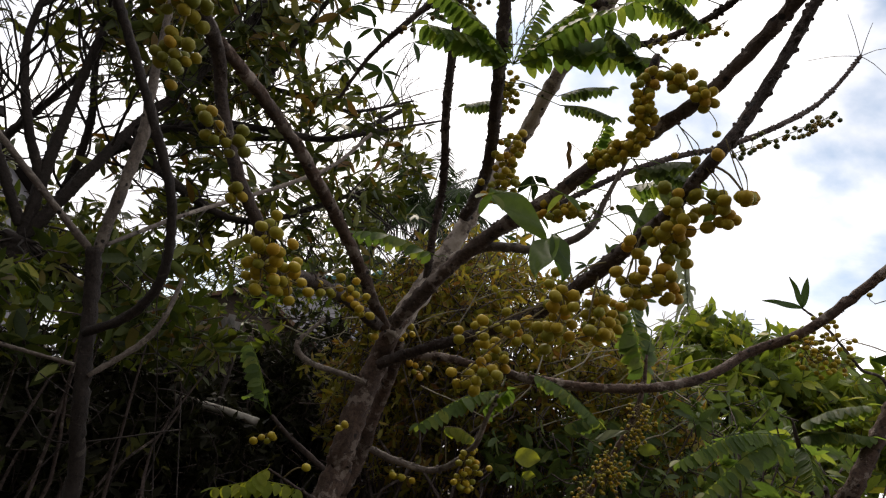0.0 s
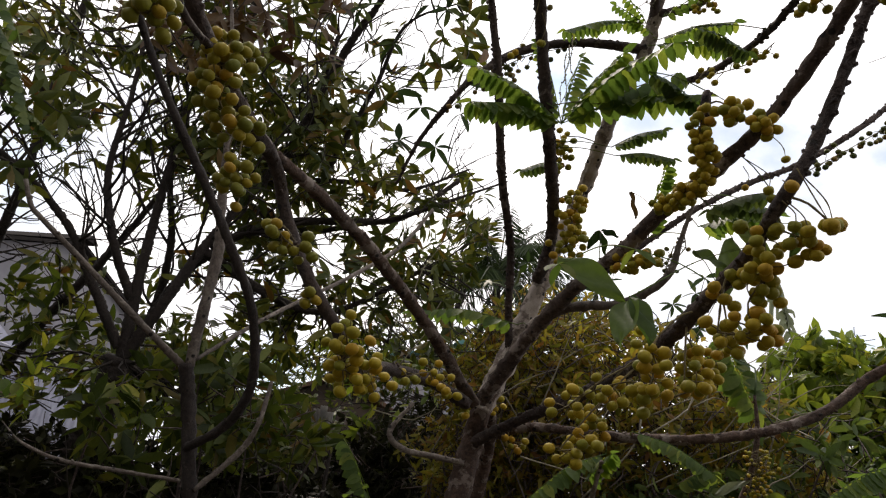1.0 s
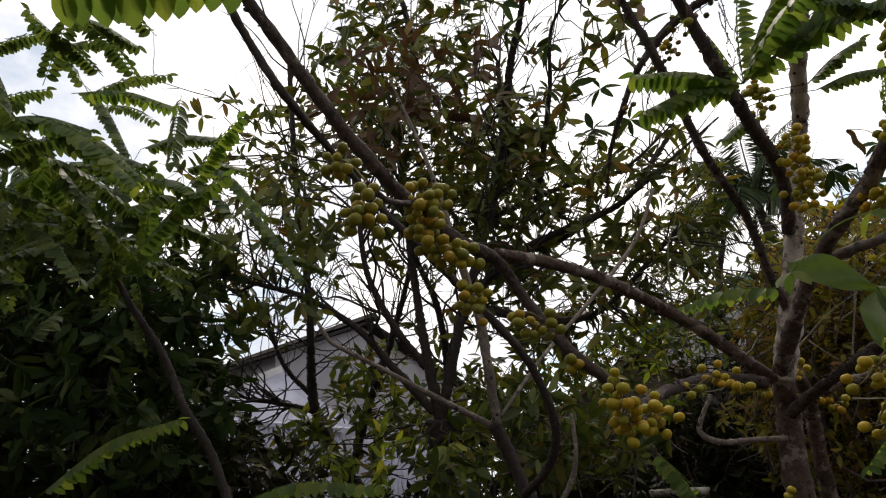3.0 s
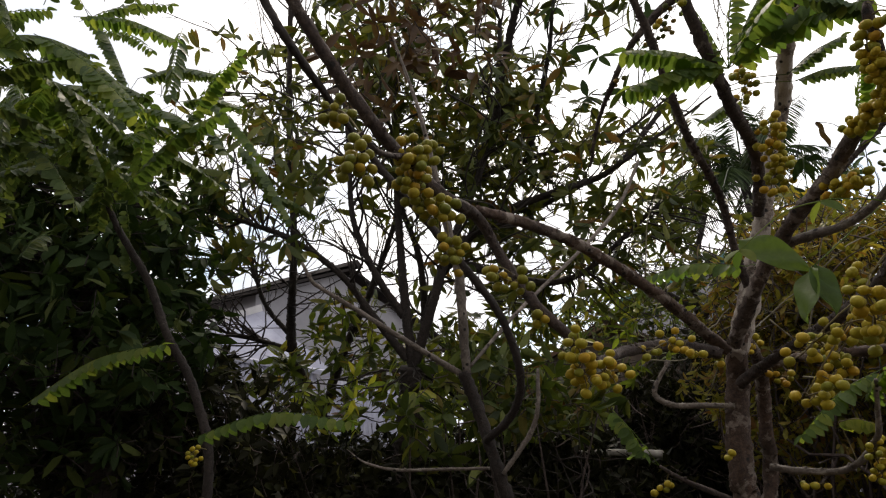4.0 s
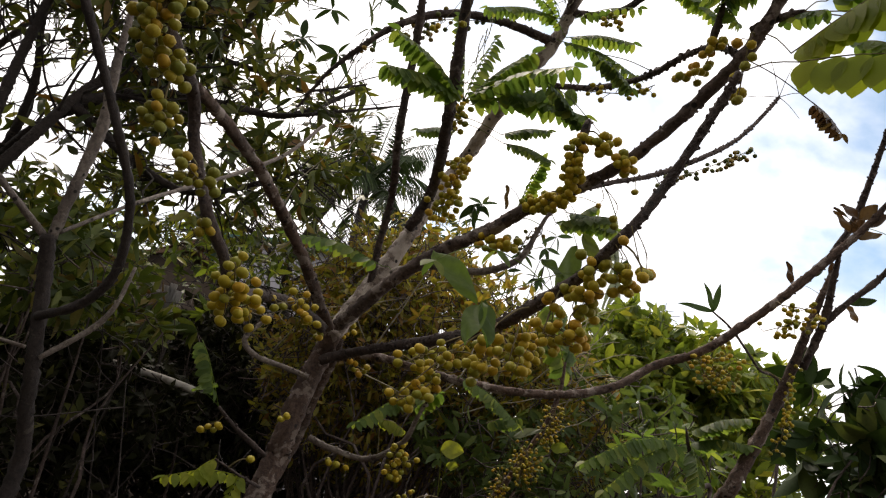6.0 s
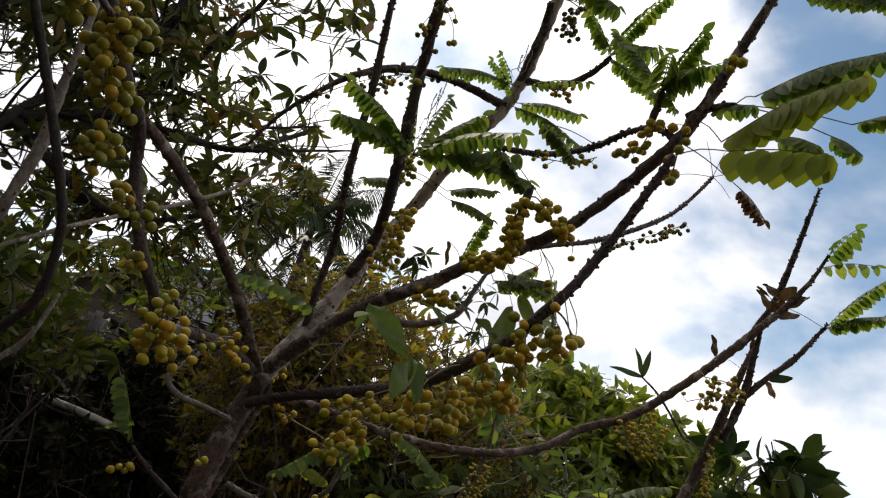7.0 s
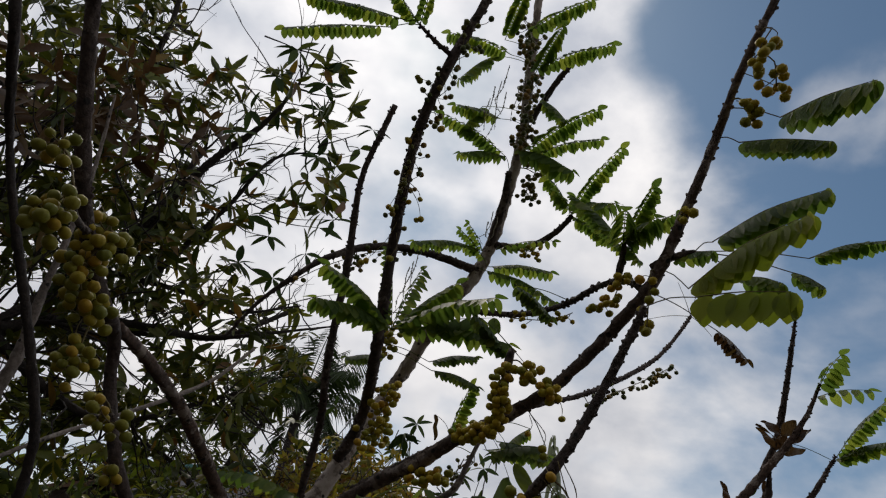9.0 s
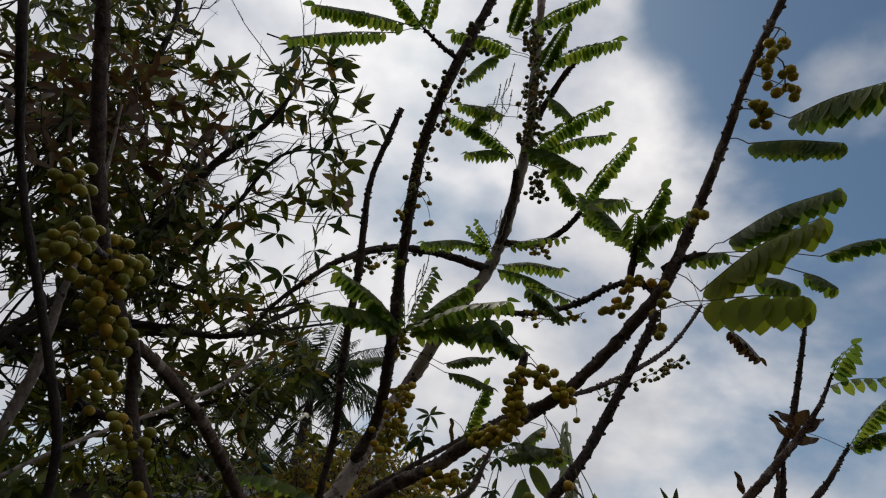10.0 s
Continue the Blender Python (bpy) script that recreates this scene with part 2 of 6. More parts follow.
FRUIT = fruit("gooseberry_fruit", (0.0, (0.19, 0.19, 0.014)), (0.35, (0.32, 0.255, 0.013)), (0.8, (0.41, 0.28, 0.013)), (1.0, (0.45, 0.24, 0.015)))
TURNING = fruit("turning_fruit", (0.0, (0.13, 0.14, 0.013)), (0.5, (0.22, 0.19, 0.012)), (0.85, (0.30, 0.22, 0.012)), (1.0, (0.36, 0.205, 0.012)))
GREENFRUIT = leafy("unripe_fruit", ((0.0, (0.06, 0.085, 0.022)), (0.6, (0.14, 0.135, 0.03)), (1.0, (0.28, 0.17, 0.04))), (1.0, 1.0, 1.0), 0.05, 0.45)


# ---- mesh helpers ----
class Geo:
    """Gathers vertices and faces for one mesh."""

    def __init__(self):
        self.v, self.f, self.n = [], [], 0

    def add(self, v, f):
        v = np.asarray(v, float)
        self.v.append(v)
        self.f.extend([tuple(int(i) + self.n for i in q) for q in f])
        self.n += len(v)
        return self

    def scatter(self, leaf, frames):
        """Copies of a template (verts, faces) by arrays of 3x3 turns (columns scaled) and places."""
        v, f = leaf
        turn, place = frames
        if len(place) == 0:
            return self
        all_v = np.einsum("nij,vj->nvi", turn, v) + place[:, None, :]
        k = len(v)
        for i in range(len(place)):
            o = self.n + i * k
            self.f.extend([tuple(j + o for j in q) for q in f])
        self.v.append(all_v.reshape(-1, 3))
        self.n += k * len(place)
        return self


def put(name, geo, mat, parent=None, label="", smooth=True):
    me = bpy.data.meshes.new(name)
    v = np.concatenate(geo.v) if geo.v else np.zeros((0, 3))
    me.from_pydata(v.tolist(), [], geo.f)
    me.materials.append(mat)
    if smooth:
        me.polygons.foreach_set("use_smooth", [True] * len(me.polygons))
    me.update()
    ob = new(name, me)
    if parent is not None:
        ob.parent = parent
    if label:
        ob["label"] = label
    return ob


def thing(name, place, label, category, group="", kind=""):
    ob = new(name)
    ob.location = place
    ob.empty_display_size = 0.1
    bpy.context.view_layer.update()
    return tagged(ob, label, category, group, kind)


def part(name, geo, mat, parent, label="", smooth=True):
    """One mesh under its thing; geometry is given in world metres."""
    ob = put(name, geo, mat, parent, label, smooth)
    if parent.parent is None:
        ob.matrix_parent_inverse = Matrix.Translation(-parent.location)
    return ob


def curve(points, step=0.03):
    """Catmull-Rom through (x, y, z, r)."""
    p = np.array(points, float)
    if len(p) < 2:
        return p
    p = np.vstack([2 * p[0] - p[1], p, 2 * p[-1] - p[-2]])
    out = []
    for i in range(1, len(p) - 2):
        a, b, c, d = p[i - 1:i + 3]
        n = max(2, int(np.linalg.norm(c[:3] - b[:3]) / step))
        for s in np.arange(n) / n:
            out.append(0.5 * (2 * b + (c - a) * s + (2 * a - 5 * b + 4 * c - d) * s * s + (3 * b - a - 3 * c + d) * s ** 3))
    out.append(p[-2])
    out = np.array(out)
    out[:, 3] = np.maximum(out[:, 3], 0.0006)
    return out


def tube(geo, points, step=0.03, sides=9, rough=0.06, rng=None, smooth_in=True):
    c = curve(points, step) if smooth_in else np.array(points, float)
    rng = rng or np.random.default_rng(1)
    tan = np.gradient(c[:, :3], axis=0)
    tan /= np.linalg.norm(tan, axis=1)[:, None] + 1e-9
    ref = np.array([0.31, 0.17, 0.93])
    if abs(tan[0] @ ref) > 0.9:
        ref = np.array([0.9, 0.2, 0.1])
    n = len(c)
    side = np.zeros((n, 3))
    for i in range(n):
        ref = ref - (ref @ tan[i]) * tan[i]
        ref = ref / (np.linalg.norm(ref) + 1e-9)
        side[i] = ref
    other = np.cross(tan, side)
    ang = np.linspace(0, 2 * math.pi, sides, endpoint=False)
    rad = c[:, 3][:, None] * (1 + rough * rng.standard_normal((n, sides)))
    v = c[:, None, :3] + rad[..., None] * (np.cos(ang)[None, :, None] * side[:, None] + np.sin(ang)[None, :, None] * other[:, None])
    v = v.reshape(-1, 3)
    f = []
    for i in range(n - 1):
        for j in range(sides):
            k = (j + 1) % sides
            f.append((i * sides + j, i * sides + k, (i + 1) * sides + k, (i + 1) * sides + j))
    f.append(tuple(range(sides))[::-1])
    f.append(tuple((n - 1) * sides + j for j in range(sides)))
    geo.add(v, f)
    return c


def leaf_mesh(length=1.0, width=0.36, fold=0.1, droop=0.12, stations=(0.2, 0.45, 0.72)):
    """A pointed leaf along +y, with its midrib in x = 0."""
    prof = {0.12: 0.62, 0.28: 0.92, 0.2: 0.72, 0.48: 1.0, 0.45: 1.0, 0.72: 0.78, 0.5: 1.0, 0.3: 0.85, 0.7: 0.8, 0.88: 0.42}
    v, f = [(0, 0, 0)], []
    for s in stations:
        w = width / 2 * prof[s]
        z = -droop * s * s
        v += [(0, s * length, z), (-w, s * length, z + fold * w), (w, s * length, z + fold * w)]
    v.append((0, length, -droop))
    k = len(stations)
    f += [(0, 1, 2), (0, 3, 1)]
    for i in range(k - 1):
        a, b = 1 + 3 * i, 4 + 3 * i
        f += [(a, b, b + 1, a + 1), (a, a + 2, b + 2, b)]
    a, t = 1 + 3 * (k - 1), 3 * k + 1
    f += [(a, t, a + 1), (a, a + 2, t)]
    return np.array(v, float), f


def frames_of(place, forward, up, size, width=1.0):
    """Turns with y along forward; all arrays of n."""
    y = forward / (np.linalg.norm(forward, axis=1)[:, None] + 1e-9)
    x = np.cross(y, up)
    x /= np.linalg.norm(x, axis=1)[:, None] + 1e-9
    z = np.cross(x, y)
    m = np.stack([x * (size * width)[:, None] if np.ndim(width) else x * size[:, None] * width, y * size[:, None], z * size[:, None]], axis=2)
    return m, place


LEAFLET = leaf_mesh(1.0, 0.60, 0.2, 0.14, (0.12, 0.28, 0.48, 0.7, 0.88))
BLADE = leaf_mesh(1.0, 0.38, 0.25, 0.16, (0.3, 0.7))
OVAL = leaf_mesh(1.0, 0.40, 0.3, 0.2, (0.28, 0.48, 0.72))
BROADBLADE = leaf_mesh(1.0, 0.44, 0.25, 0.12, (0.3, 0.7))
SLIM = leaf_mesh(1.0, 0.31, 0.3, 0.2, (0.28, 0.48, 0.72, 0.88))
SMALL = leaf_mesh(1.0, 0.40, 0.3, 0.12, (0.5,))


def pinnate(geo, base, tip, pairs=12, size=0.05, sag=0.12, rng=None, up=(0, 0, 1), petiole=0.14, hang=0.25):
    """One feather leaf: a stalk from base to tip with pairs of leaflets."""
    rng = rng or np.random.default_rng(3)
    a, b = np.array(base, float), np.array(tip, float)
    length = np.linalg.norm(b - a)
    mid = (a + b) / 2 + np.array([0, 0, sag * length])
    pts = [(*a, 0.0016), (*mid, 0.0013), (*b, 0.0007)]
    c = tube(geo, pts, length / 10, 5, 0.0)
    s = np.linspace(petiole, 0.99, pairs)
    idx = s * (len(c) - 1)
    p = np.stack([np.interp(idx, np.arange(len(c)), c[:, k]) for k in range(3)], axis=1)
    tan = np.gradient(p, axis=0)
    tan /= np.linalg.norm(tan, axis=1)[:, None]
    upv = np.array(up, float)
    side = np.cross(tan, upv)
    side /= np.linalg.norm(side, axis=1)[:, None] + 1e-9
    nrm = np.cross(side, tan)
    for sign in (-1, 1):
        q = sign * side + 0.28 * tan - hang * nrm + 0.10 * rng.standard_normal((pairs, 3))
        grow = size * (0.72 + 0.28 * np.sin(np.pi * np.clip(s, 0, 1))) * (1 + 0.08 * rng.standard_normal(pairs))
        geo.scatter(LEAFLET, frames_of(p, q, nrm + sign * hang * side + 0.15 * rng.standard_normal((pairs, 3)), grow))
    geo.scatter(LEAFLET, frames_of(p[-1:], tan[-1:] * 1.0, nrm[-1:], np.array([size * 0.8])))


def whorls(geo, wood, centres, length, rng, leaves=6, template=BLADE, twig=0.10, upright=0.3, droop=0.2):
    """Tufts of leaves at twig ends."""
    n = len(centres)
    axis = rng.standard_normal((n, 3)) * 0.7 + np.array([0, 0, upright])
    axis /= np.linalg.norm(axis, axis=1)[:, None]
    for k in range(leaves):
        d = rng.standard_normal((n, 3))
        d -= (d * axis).sum(1)[:, None] * axis * 0.7
        d /= np.linalg.norm(d, axis=1)[:, None]
        d += axis * 0.45
        d[:, 2] -= droop
        at = centres + axis * (rng.random((n, 1)) - 0.6) * twig * 0.6
        geo.scatter(template, frames_of(at, d, axis + 0.3 * rng.standard_normal((n, 3)), length * (0.65 + 0.6 * rng.random(n))))
    if wood is not None:
        for c, a in zip(centres, axis):
            e = c - a * twig * (0.8 + 0.8 * rng.random()) + np.array([0, 0, -0.02])
            tube(wood, [(*e, 0.0035), (*((c + e) / 2 + 0.01 * rng.standard_normal(3)), 0.003), (*c, 0.0015)], twig / 2, 4, 0.0)


def in_blob(rng, n, centre, radii, hollow=0.0):
    d = rng.standard_normal((n, 3))
    d /= np.linalg.norm(d, axis=1)[:, None]
    r = (hollow + (1 - hollow) * rng.random((n, 1))) ** (1 / 2.2)
    return np.array(centre) + d * r * np.array(radii)


def wander(geo, start, end, r0, r1, rng, bend=0.12, step=0.08, sides=6):
    """A crooked branch between two places."""
    a, b = np.array(start, float), np.array(end, float)
    ln = np.linalg.norm(b - a)
    pts = []
    for s in np.linspace(0, 1, 5):
        off = rng.standard_normal(3) * bend * ln * (0 if s in (0, 1) else 0.6)
        pts.append((*(a + (b - a) * s + off), r0 + (r1 - r0) * s))
    return tube(geo, pts, step, sides, 0.05)


# ---- ground ----
def ground():
    g = Geo()
    n = 90
    ax = np.concatenate([-np.geomspace(400, 12, 20), np.linspace(-11, 11, n), np.geomspace(12, 400, 20)])
    X, Y = np.meshgrid(ax, ax, indexing="ij")
    rng = np.random.default_rng(5)
    Z = 0.04 * np.sin(X * 1.3 + 0.7 * Y) * np.cos(Y * 0.9) + 0.015 * rng.standard_normal(X.shape)
    k = len(ax)
    f = [(i * k + j, (i + 1) * k + j, (i + 1) * k + j + 1, i * k + j + 1) for i in range(k - 1) for j in range(k - 1)]
    g.add(np.stack([X, Y, Z], -1).reshape(-1, 3), f)
    tagged(put("ground", g, SOIL), "dark garden soil under the trees", "ground", kind="structure")


ground()

# ---- the star gooseberry tree ----
KNOB = (np.array([(-0.5, -0.5, 0), (0.5, -0.5, 0), (0.5, 0.5, 0), (-0.5, 0.5, 0), (-0.25, -0.2, 0.8), (0.25, -0.2, 0.8), (0.25, 0.3, 0.8), (-0.25, 0.3, 0.8)], float),
        [(0, 1, 5, 4), (1, 2, 6, 5), (2, 3, 7, 6), (3, 0, 4, 7), (4, 5, 6, 7)])


def knobs(geo, c, per_metre, size, rng):
    """Old leaf scars and buds standing off a twig."""
    seg = np.linalg.norm(np.diff(c[:, :3], axis=0), axis=1)
    n = int(seg.sum() * per_metre)
    if n < 1:
        return
    s = rng.random(n) * (len(c) - 1)
    p = np.stack([np.interp(s, np.arange(len(c)), c[:, k]) for k in range(4)], axis=1)
    tan = np.stack([np.interp(s, np.arange(len(c)), np.gradient(c[:, k])) for k in range(3)], axis=1)
    tan /= np.linalg.norm(tan, axis=1)[:, None] + 1e-9
    out = rng.standard_normal((n, 3))
    out -= (out * tan).sum(1)[:, None] * tan
    out /= np.linalg.norm(out, axis=1)[:, None]
    z = out + 0.5 * tan
    z /= np.linalg.norm(z, axis=1)[:, None]
    x = np.cross(tan, z)
    x /= np.linalg.norm(x, axis=1)[:, None]
    y = np.cross(z, x)
    k = size * (0.6 + 0.8 * rng.random(n))
    m = np.stack([x * k[:, None], y * k[:, None], z * k[:, None]], axis=2)
    geo.scatter(KNOB, (m, p[:, :3] + out * p[:, 3:4] * 0.85))


BOUGHS = {}
OWNER = {}


def nearest(owner, p, reach=0.3):
    """The closest place on the owner's wood, or None."""
    best, at = reach, None
    for k, c in BOUGHS.items():
        if OWNER[k] is owner:
            d = np.linalg.norm(c[:, :3] - np.array(p), axis=1)
            i = int(np.argmin(d))
            if d[i] < best:
                best, at = d[i], c[i, :3].copy()
    return at


def bough(tree, key, points, mat=BARK, label="", name="limb", knob=40, knob_size=0.007, sides=12, step=0.016):
    g = Geo()
    c = tube(g, points, step, sides, 0.11, np.random.default_rng(len(BOUGHS) + 3))
    knobs(g, c, knob, knob_size, np.random.default_rng(len(BOUGHS) + 50))
    BOUGHS[key], OWNER[key] = c, tree
    return part(name, g, mat, tree, label)


tree = thing("star_gooseberry_tree", (-0.30, 1.70, 0.0), "star gooseberry tree hung with clusters of ripe yellow fruit", "tree")
bough(tree, "trunk", [(-0.330, 1.620, -0.100, 0.0570), (-0.300, 1.700, 0.600, 0.0502), (-0.210, 1.984, 1.367, 0.0394), (-0.205, 1.995, 1.500, 0.0378), (-0.192, 2.017, 1.670, 0.0350), (-0.177, 2.032, 1.794, 0.0345), (-0.150, 1.979, 1.874, 0.0299), (-0.123, 1.951, 1.939, 0.0244)], name="trunk", knob=40, knob_size=0.011, sides=18)
bough(tree, "stem", [(-0.620, 2.620, -0.100, 0.0430), (-0.520, 2.660, 0.700, 0.0387), (-0.312, 2.818, 1.364, 0.0302), (-0.258, 2.722, 1.620, 0.0279), (-0.226, 2.638, 1.765, 0.0256), (-0.196, 2.517, 1.859, 0.0229), (-0.176, 2.338, 1.931, 0.0180), (-0.158, 2.122, 1.952, 0.0132)], name="trunk", knob=60)
bough(tree, "centre", [(-0.151, 1.977, 1.879, 0.0347), (-0.092, 1.979, 2.029, 0.0337), (-0.038, 1.980, 2.179, 0.0310), (0.004, 1.985, 2.313, 0.0283), (0.048, 1.984, 2.466, 0.0254), (0.115, 1.989, 2.641, 0.0242), (0.212, 1.774, 2.833, 0.0234), (0.310, 1.702, 3.038, 0.0222), (0.336, 1.588, 3.214, 0.0202), (0.341, 1.454, 3.422, 0.0184), (0.311, 1.305, 3.650, 0.0166), (0.266, 1.124, 3.929, 0.0129)], LICHEN)
bough(tree, "dark_up", [(-0.005, 1.944, 2.305, 0.0189), (0.033, 1.849, 2.384, 0.0183), (0.043, 1.771, 2.468, 0.0179), (0.045, 1.498, 2.519, 0.0175), (0.017, 1.273, 2.774, 0.0156), (0.008, 1.086, 2.969, 0.0152), (0.039, 0.939, 3.106, 0.0135), (0.092, 0.835, 3.267, 0.0122), (0.138, 0.750, 3.399, 0.0108)], TWIG, knob=220, knob_size=0.0065)
bough(tree, "thin_up", [(-0.077, 1.999, 2.038, 0.0141), (-0.083, 1.905, 2.164, 0.0122), (-0.081, 1.793, 2.353, 0.0119), (-0.095, 1.575, 2.489, 0.0119), (-0.111, 1.410, 2.743, 0.0119), (-0.136, 1.275, 2.950, 0.0090), (-0.110, 1.184, 3.091, 0.0090), (-0.093, 1.135, 3.167, 0.0090)], TWIG, knob=220, knob_size=0.0065)
bough(tree, "arch", [(0.314, 1.713, 3.021, 0.0167), (0.207, 1.662, 3.005, 0.0143), (0.081, 1.615, 2.983, 0.0128), (-0.072, 1.585, 2.933, 0.0126), (-0.208, 1.582, 2.842, 0.0106), (-0.297, 1.628, 2.769, 0.0088), (-0.383, 1.681, 2.686, 0.0073), (-0.433, 1.724, 2.618, 0.0058), (-0.474, 1.766, 2.552, 0.0038)], TWIG, knob=120, knob_size=0.0065)
bough(tree, "right", [(-0.124, 1.852, 1.897, 0.0222), (0.014, 1.672, 2.048, 0.0196), (0.133, 1.526, 2.139, 0.0184), (0.242, 1.399, 2.193, 0.0172), (0.324, 1.290, 2.247, 0.0163), (0.430, 1.163, 2.298, 0.0151), (0.524, 1.068, 2.379, 0.0135), (0.633, 0.867, 2.533, 0.0137), (0.666, 0.751, 2.675, 0.0109), (0.685, 0.648, 2.799, 0.0100), (0.691, 0.549, 2.897, 0.0089), (0.712, 0.439, 3.011, 0.0080), (0.742, 0.383, 3.099, 0.0071)], MIDBARK, knob=120, knob_size=0.0065)
bough(tree, "knotty", [(-0.171, 2.015, 1.784, 0.0191), (-0.039, 1.878, 1.835, 0.0154), (0.108, 1.713, 1.879, 0.0154), (0.206, 1.548, 1.902, 0.0151), (0.278, 1.344, 1.908, 0.0153), (0.338, 1.153, 1.932, 0.0142), (0.386, 1.041, 1.970, 0.0132), (0.427, 0.950, 2.009, 0.0116), (0.454, 0.875, 2.055, 0.0103), (0.473, 0.847, 2.085, 0.0094), (0.516, 0.849, 2.176, 0.0102), (0.553, 0.823, 2.281, 0.0095), (0.584, 0.803, 2.373, 0.0088), (0.599, 0.777, 2.431, 0.0070)], TWIG, knob=220, knob_size=0.0065)
bough(tree, "side", [(0.071, 1.860, 2.198, 0.0084), (0.239, 1.884, 2.353, 0.0086), (0.467, 1.922, 2.555, 0.0089), (0.651, 1.984, 2.694, 0.0092), (0.838, 2.072, 2.822, 0.0096), (1.050, 2.146, 3.004, 0.0100), (1.195, 2.218, 3.164, 0.0087), (1.297, 2.232, 3.328, 0.0075), (1.355, 2.257, 3.437, 0.0068)], TWIG, knob=220, knob_size=0.0065)
bough(tree, "low_right", [(-0.135, 2.014, 1.801, 0.0134), (0.006, 1.966, 1.842, 0.0131), (0.168, 1.964, 1.841, 0.0139), (0.344, 1.964, 1.842, 0.0138), (0.529, 1.959, 1.863, 0.0136), (0.713, 1.976, 1.914, 0.0137), (0.854, 2.021, 1.991, 0.0140), (0.977, 2.055, 2.098, 0.0144), (1.112, 1.992, 2.184, 0.0149), (1.272, 1.905, 2.372, 0.0149), (1.381, 1.833, 2.528, 0.0149), (1.479, 1.762, 2.684, 0.0112), (1.532, 1.712, 2.793, 0.0080), (1.558, 1.664, 2.898, 0.0040)], knob=90)
bough(tree, "shoot", [(1.478, 1.922, 2.638, 0.0123), (1.498, 1.856, 2.739, 0.0123), (1.489, 1.766, 2.878, 0.0102), (1.472, 1.676, 3.016, 0.0082), (1.459, 1.615, 3.110, 0.0041)], TWIG, knob=220, knob_size=0.0065)
bough(tree, "fruit_left", [(-0.165, 1.800, 1.867, 0.0176), (-0.230, 1.623, 1.886, 0.0164), (-0.253, 1.301, 1.846, 0.0139), (-0.253, 1.074, 1.802, 0.0121), (-0.281, 1.029, 1.861, 0.0119), (-0.334, 0.995, 1.933, 0.0119), (-0.406, 0.973, 2.066, 0.0122), (-0.417, 0.909, 2.139, 0.0129), (-0.408, 0.748, 2.153, 0.0138), (-0.444, 0.641, 2.237, 0.0134), (-0.467, 0.521, 2.348, 0.0129), (-0.487, 0.408, 2.481, 0.0116), (-0.513, 0.320, 2.603, 0.0104)], TWIG, label="knotty limb bearing most of the fruit")
bough(tree, "left", [(-0.159, 1.885, 1.882, 0.0185), (-0.265, 1.652, 2.037, 0.0172), (-0.365, 1.376, 2.151, 0.0155), (-0.406, 1.142, 2.173, 0.0138), (-0.416, 1.000, 2.166, 0.0127), (-0.421, 0.914, 2.160, 0.0103)])
bough(tree, "left_spur", [(-0.437, 0.739, 2.240, 0.0065), (-0.424, 0.644, 2.204, 0.0060), (-0.400, 0.550, 2.176, 0.0055), (-0.392, 0.495, 2.192, 0.0044)], TWIG)
bough(tree, "low_twig", [(-0.185, 1.982, 1.716, 0.0088), (-0.273, 1.969, 1.725, 0.0088), (-0.374, 1.953, 1.735, 0.0088), (-0.420, 1.936, 1.772, 0.0088), (-0.399, 1.944, 1.823, 0.0071), (-0.363, 1.962, 1.878, 0.0054)], PALEBARK)
bough(tree, "low_twig_right", [(-0.130, 2.048, 1.529, 0.0105), (-0.046, 2.063, 1.514, 0.0105), (0.079, 2.078, 1.515, 0.0088), (0.178, 1.958, 1.598, 0.0084), (0.203, 1.879, 1.690, 0.0065), (0.218, 1.809, 1.751, 0.0048)], PALEBARK)
bough(tree, "low_stub", [(-0.237, 1.957, 1.442, 0.0084), (-0.287, 1.887, 1.477, 0.0082), (-0.340, 1.815, 1.517, 0.0064), (-0.388, 1.798, 1.552, 0.0048)], TWIG)
bough(tree, "foot_shoot", [(-0.197, 1.823, 1.363, 0.0051), (-0.240, 1.709, 1.391, 0.0041), (-0.307, 1.642, 1.423, 0.0024)], TWIG)
bough(tree, "curl", [(0.390, 1.177, 2.306, 0.0107), (0.395, 1.144, 2.360, 0.0106), (0.390, 1.112, 2.402, 0.0104), (0.394, 1.105, 2.432, 0.0078)], TWIG)
bough(tree, "under_right", [(0.007, 1.715, 2.079, 0.0158), (0.107, 1.613, 2.110, 0.0134), (0.253, 1.573, 2.122, 0.0114), (0.352, 1.518, 2.174, 0.0095), (0.384, 1.498, 2.266, 0.0064), (0.405, 1.483, 2.333, 0.0048), (0.421, 1.473, 2.378, 0.0032)], PALEBARK)
bough(tree, "upper_side", [(0.228, 1.647, 2.808, 0.0097), (0.344, 1.578, 2.785, 0.0094), (0.443, 1.481, 2.752, 0.0090), (0.515, 1.333, 2.712, 0.0084), (0.552, 1.232, 2.691, 0.0083), (0.579, 1.082, 2.657, 0.0076), (0.608, 0.960, 2.611, 0.0070), (0.631, 0.864, 2.530, 0.0063)], TWIG, knob=220, knob_size=0.0065)
bough(tree, "right_spur", [(0.631, 0.843, 2.581, 0.0080), (0.667, 0.812, 2.601, 0.0080), (0.701, 0.771, 2.600, 0.0050)], TWIG, knob=160)
bough(tree, "up_spur", [(0.063, 0.897, 3.166, 0.0070), (0.010, 0.863, 3.164, 0.0060), (-0.048, 0.819, 3.168, 0.0040)], TWIG, knob=160)
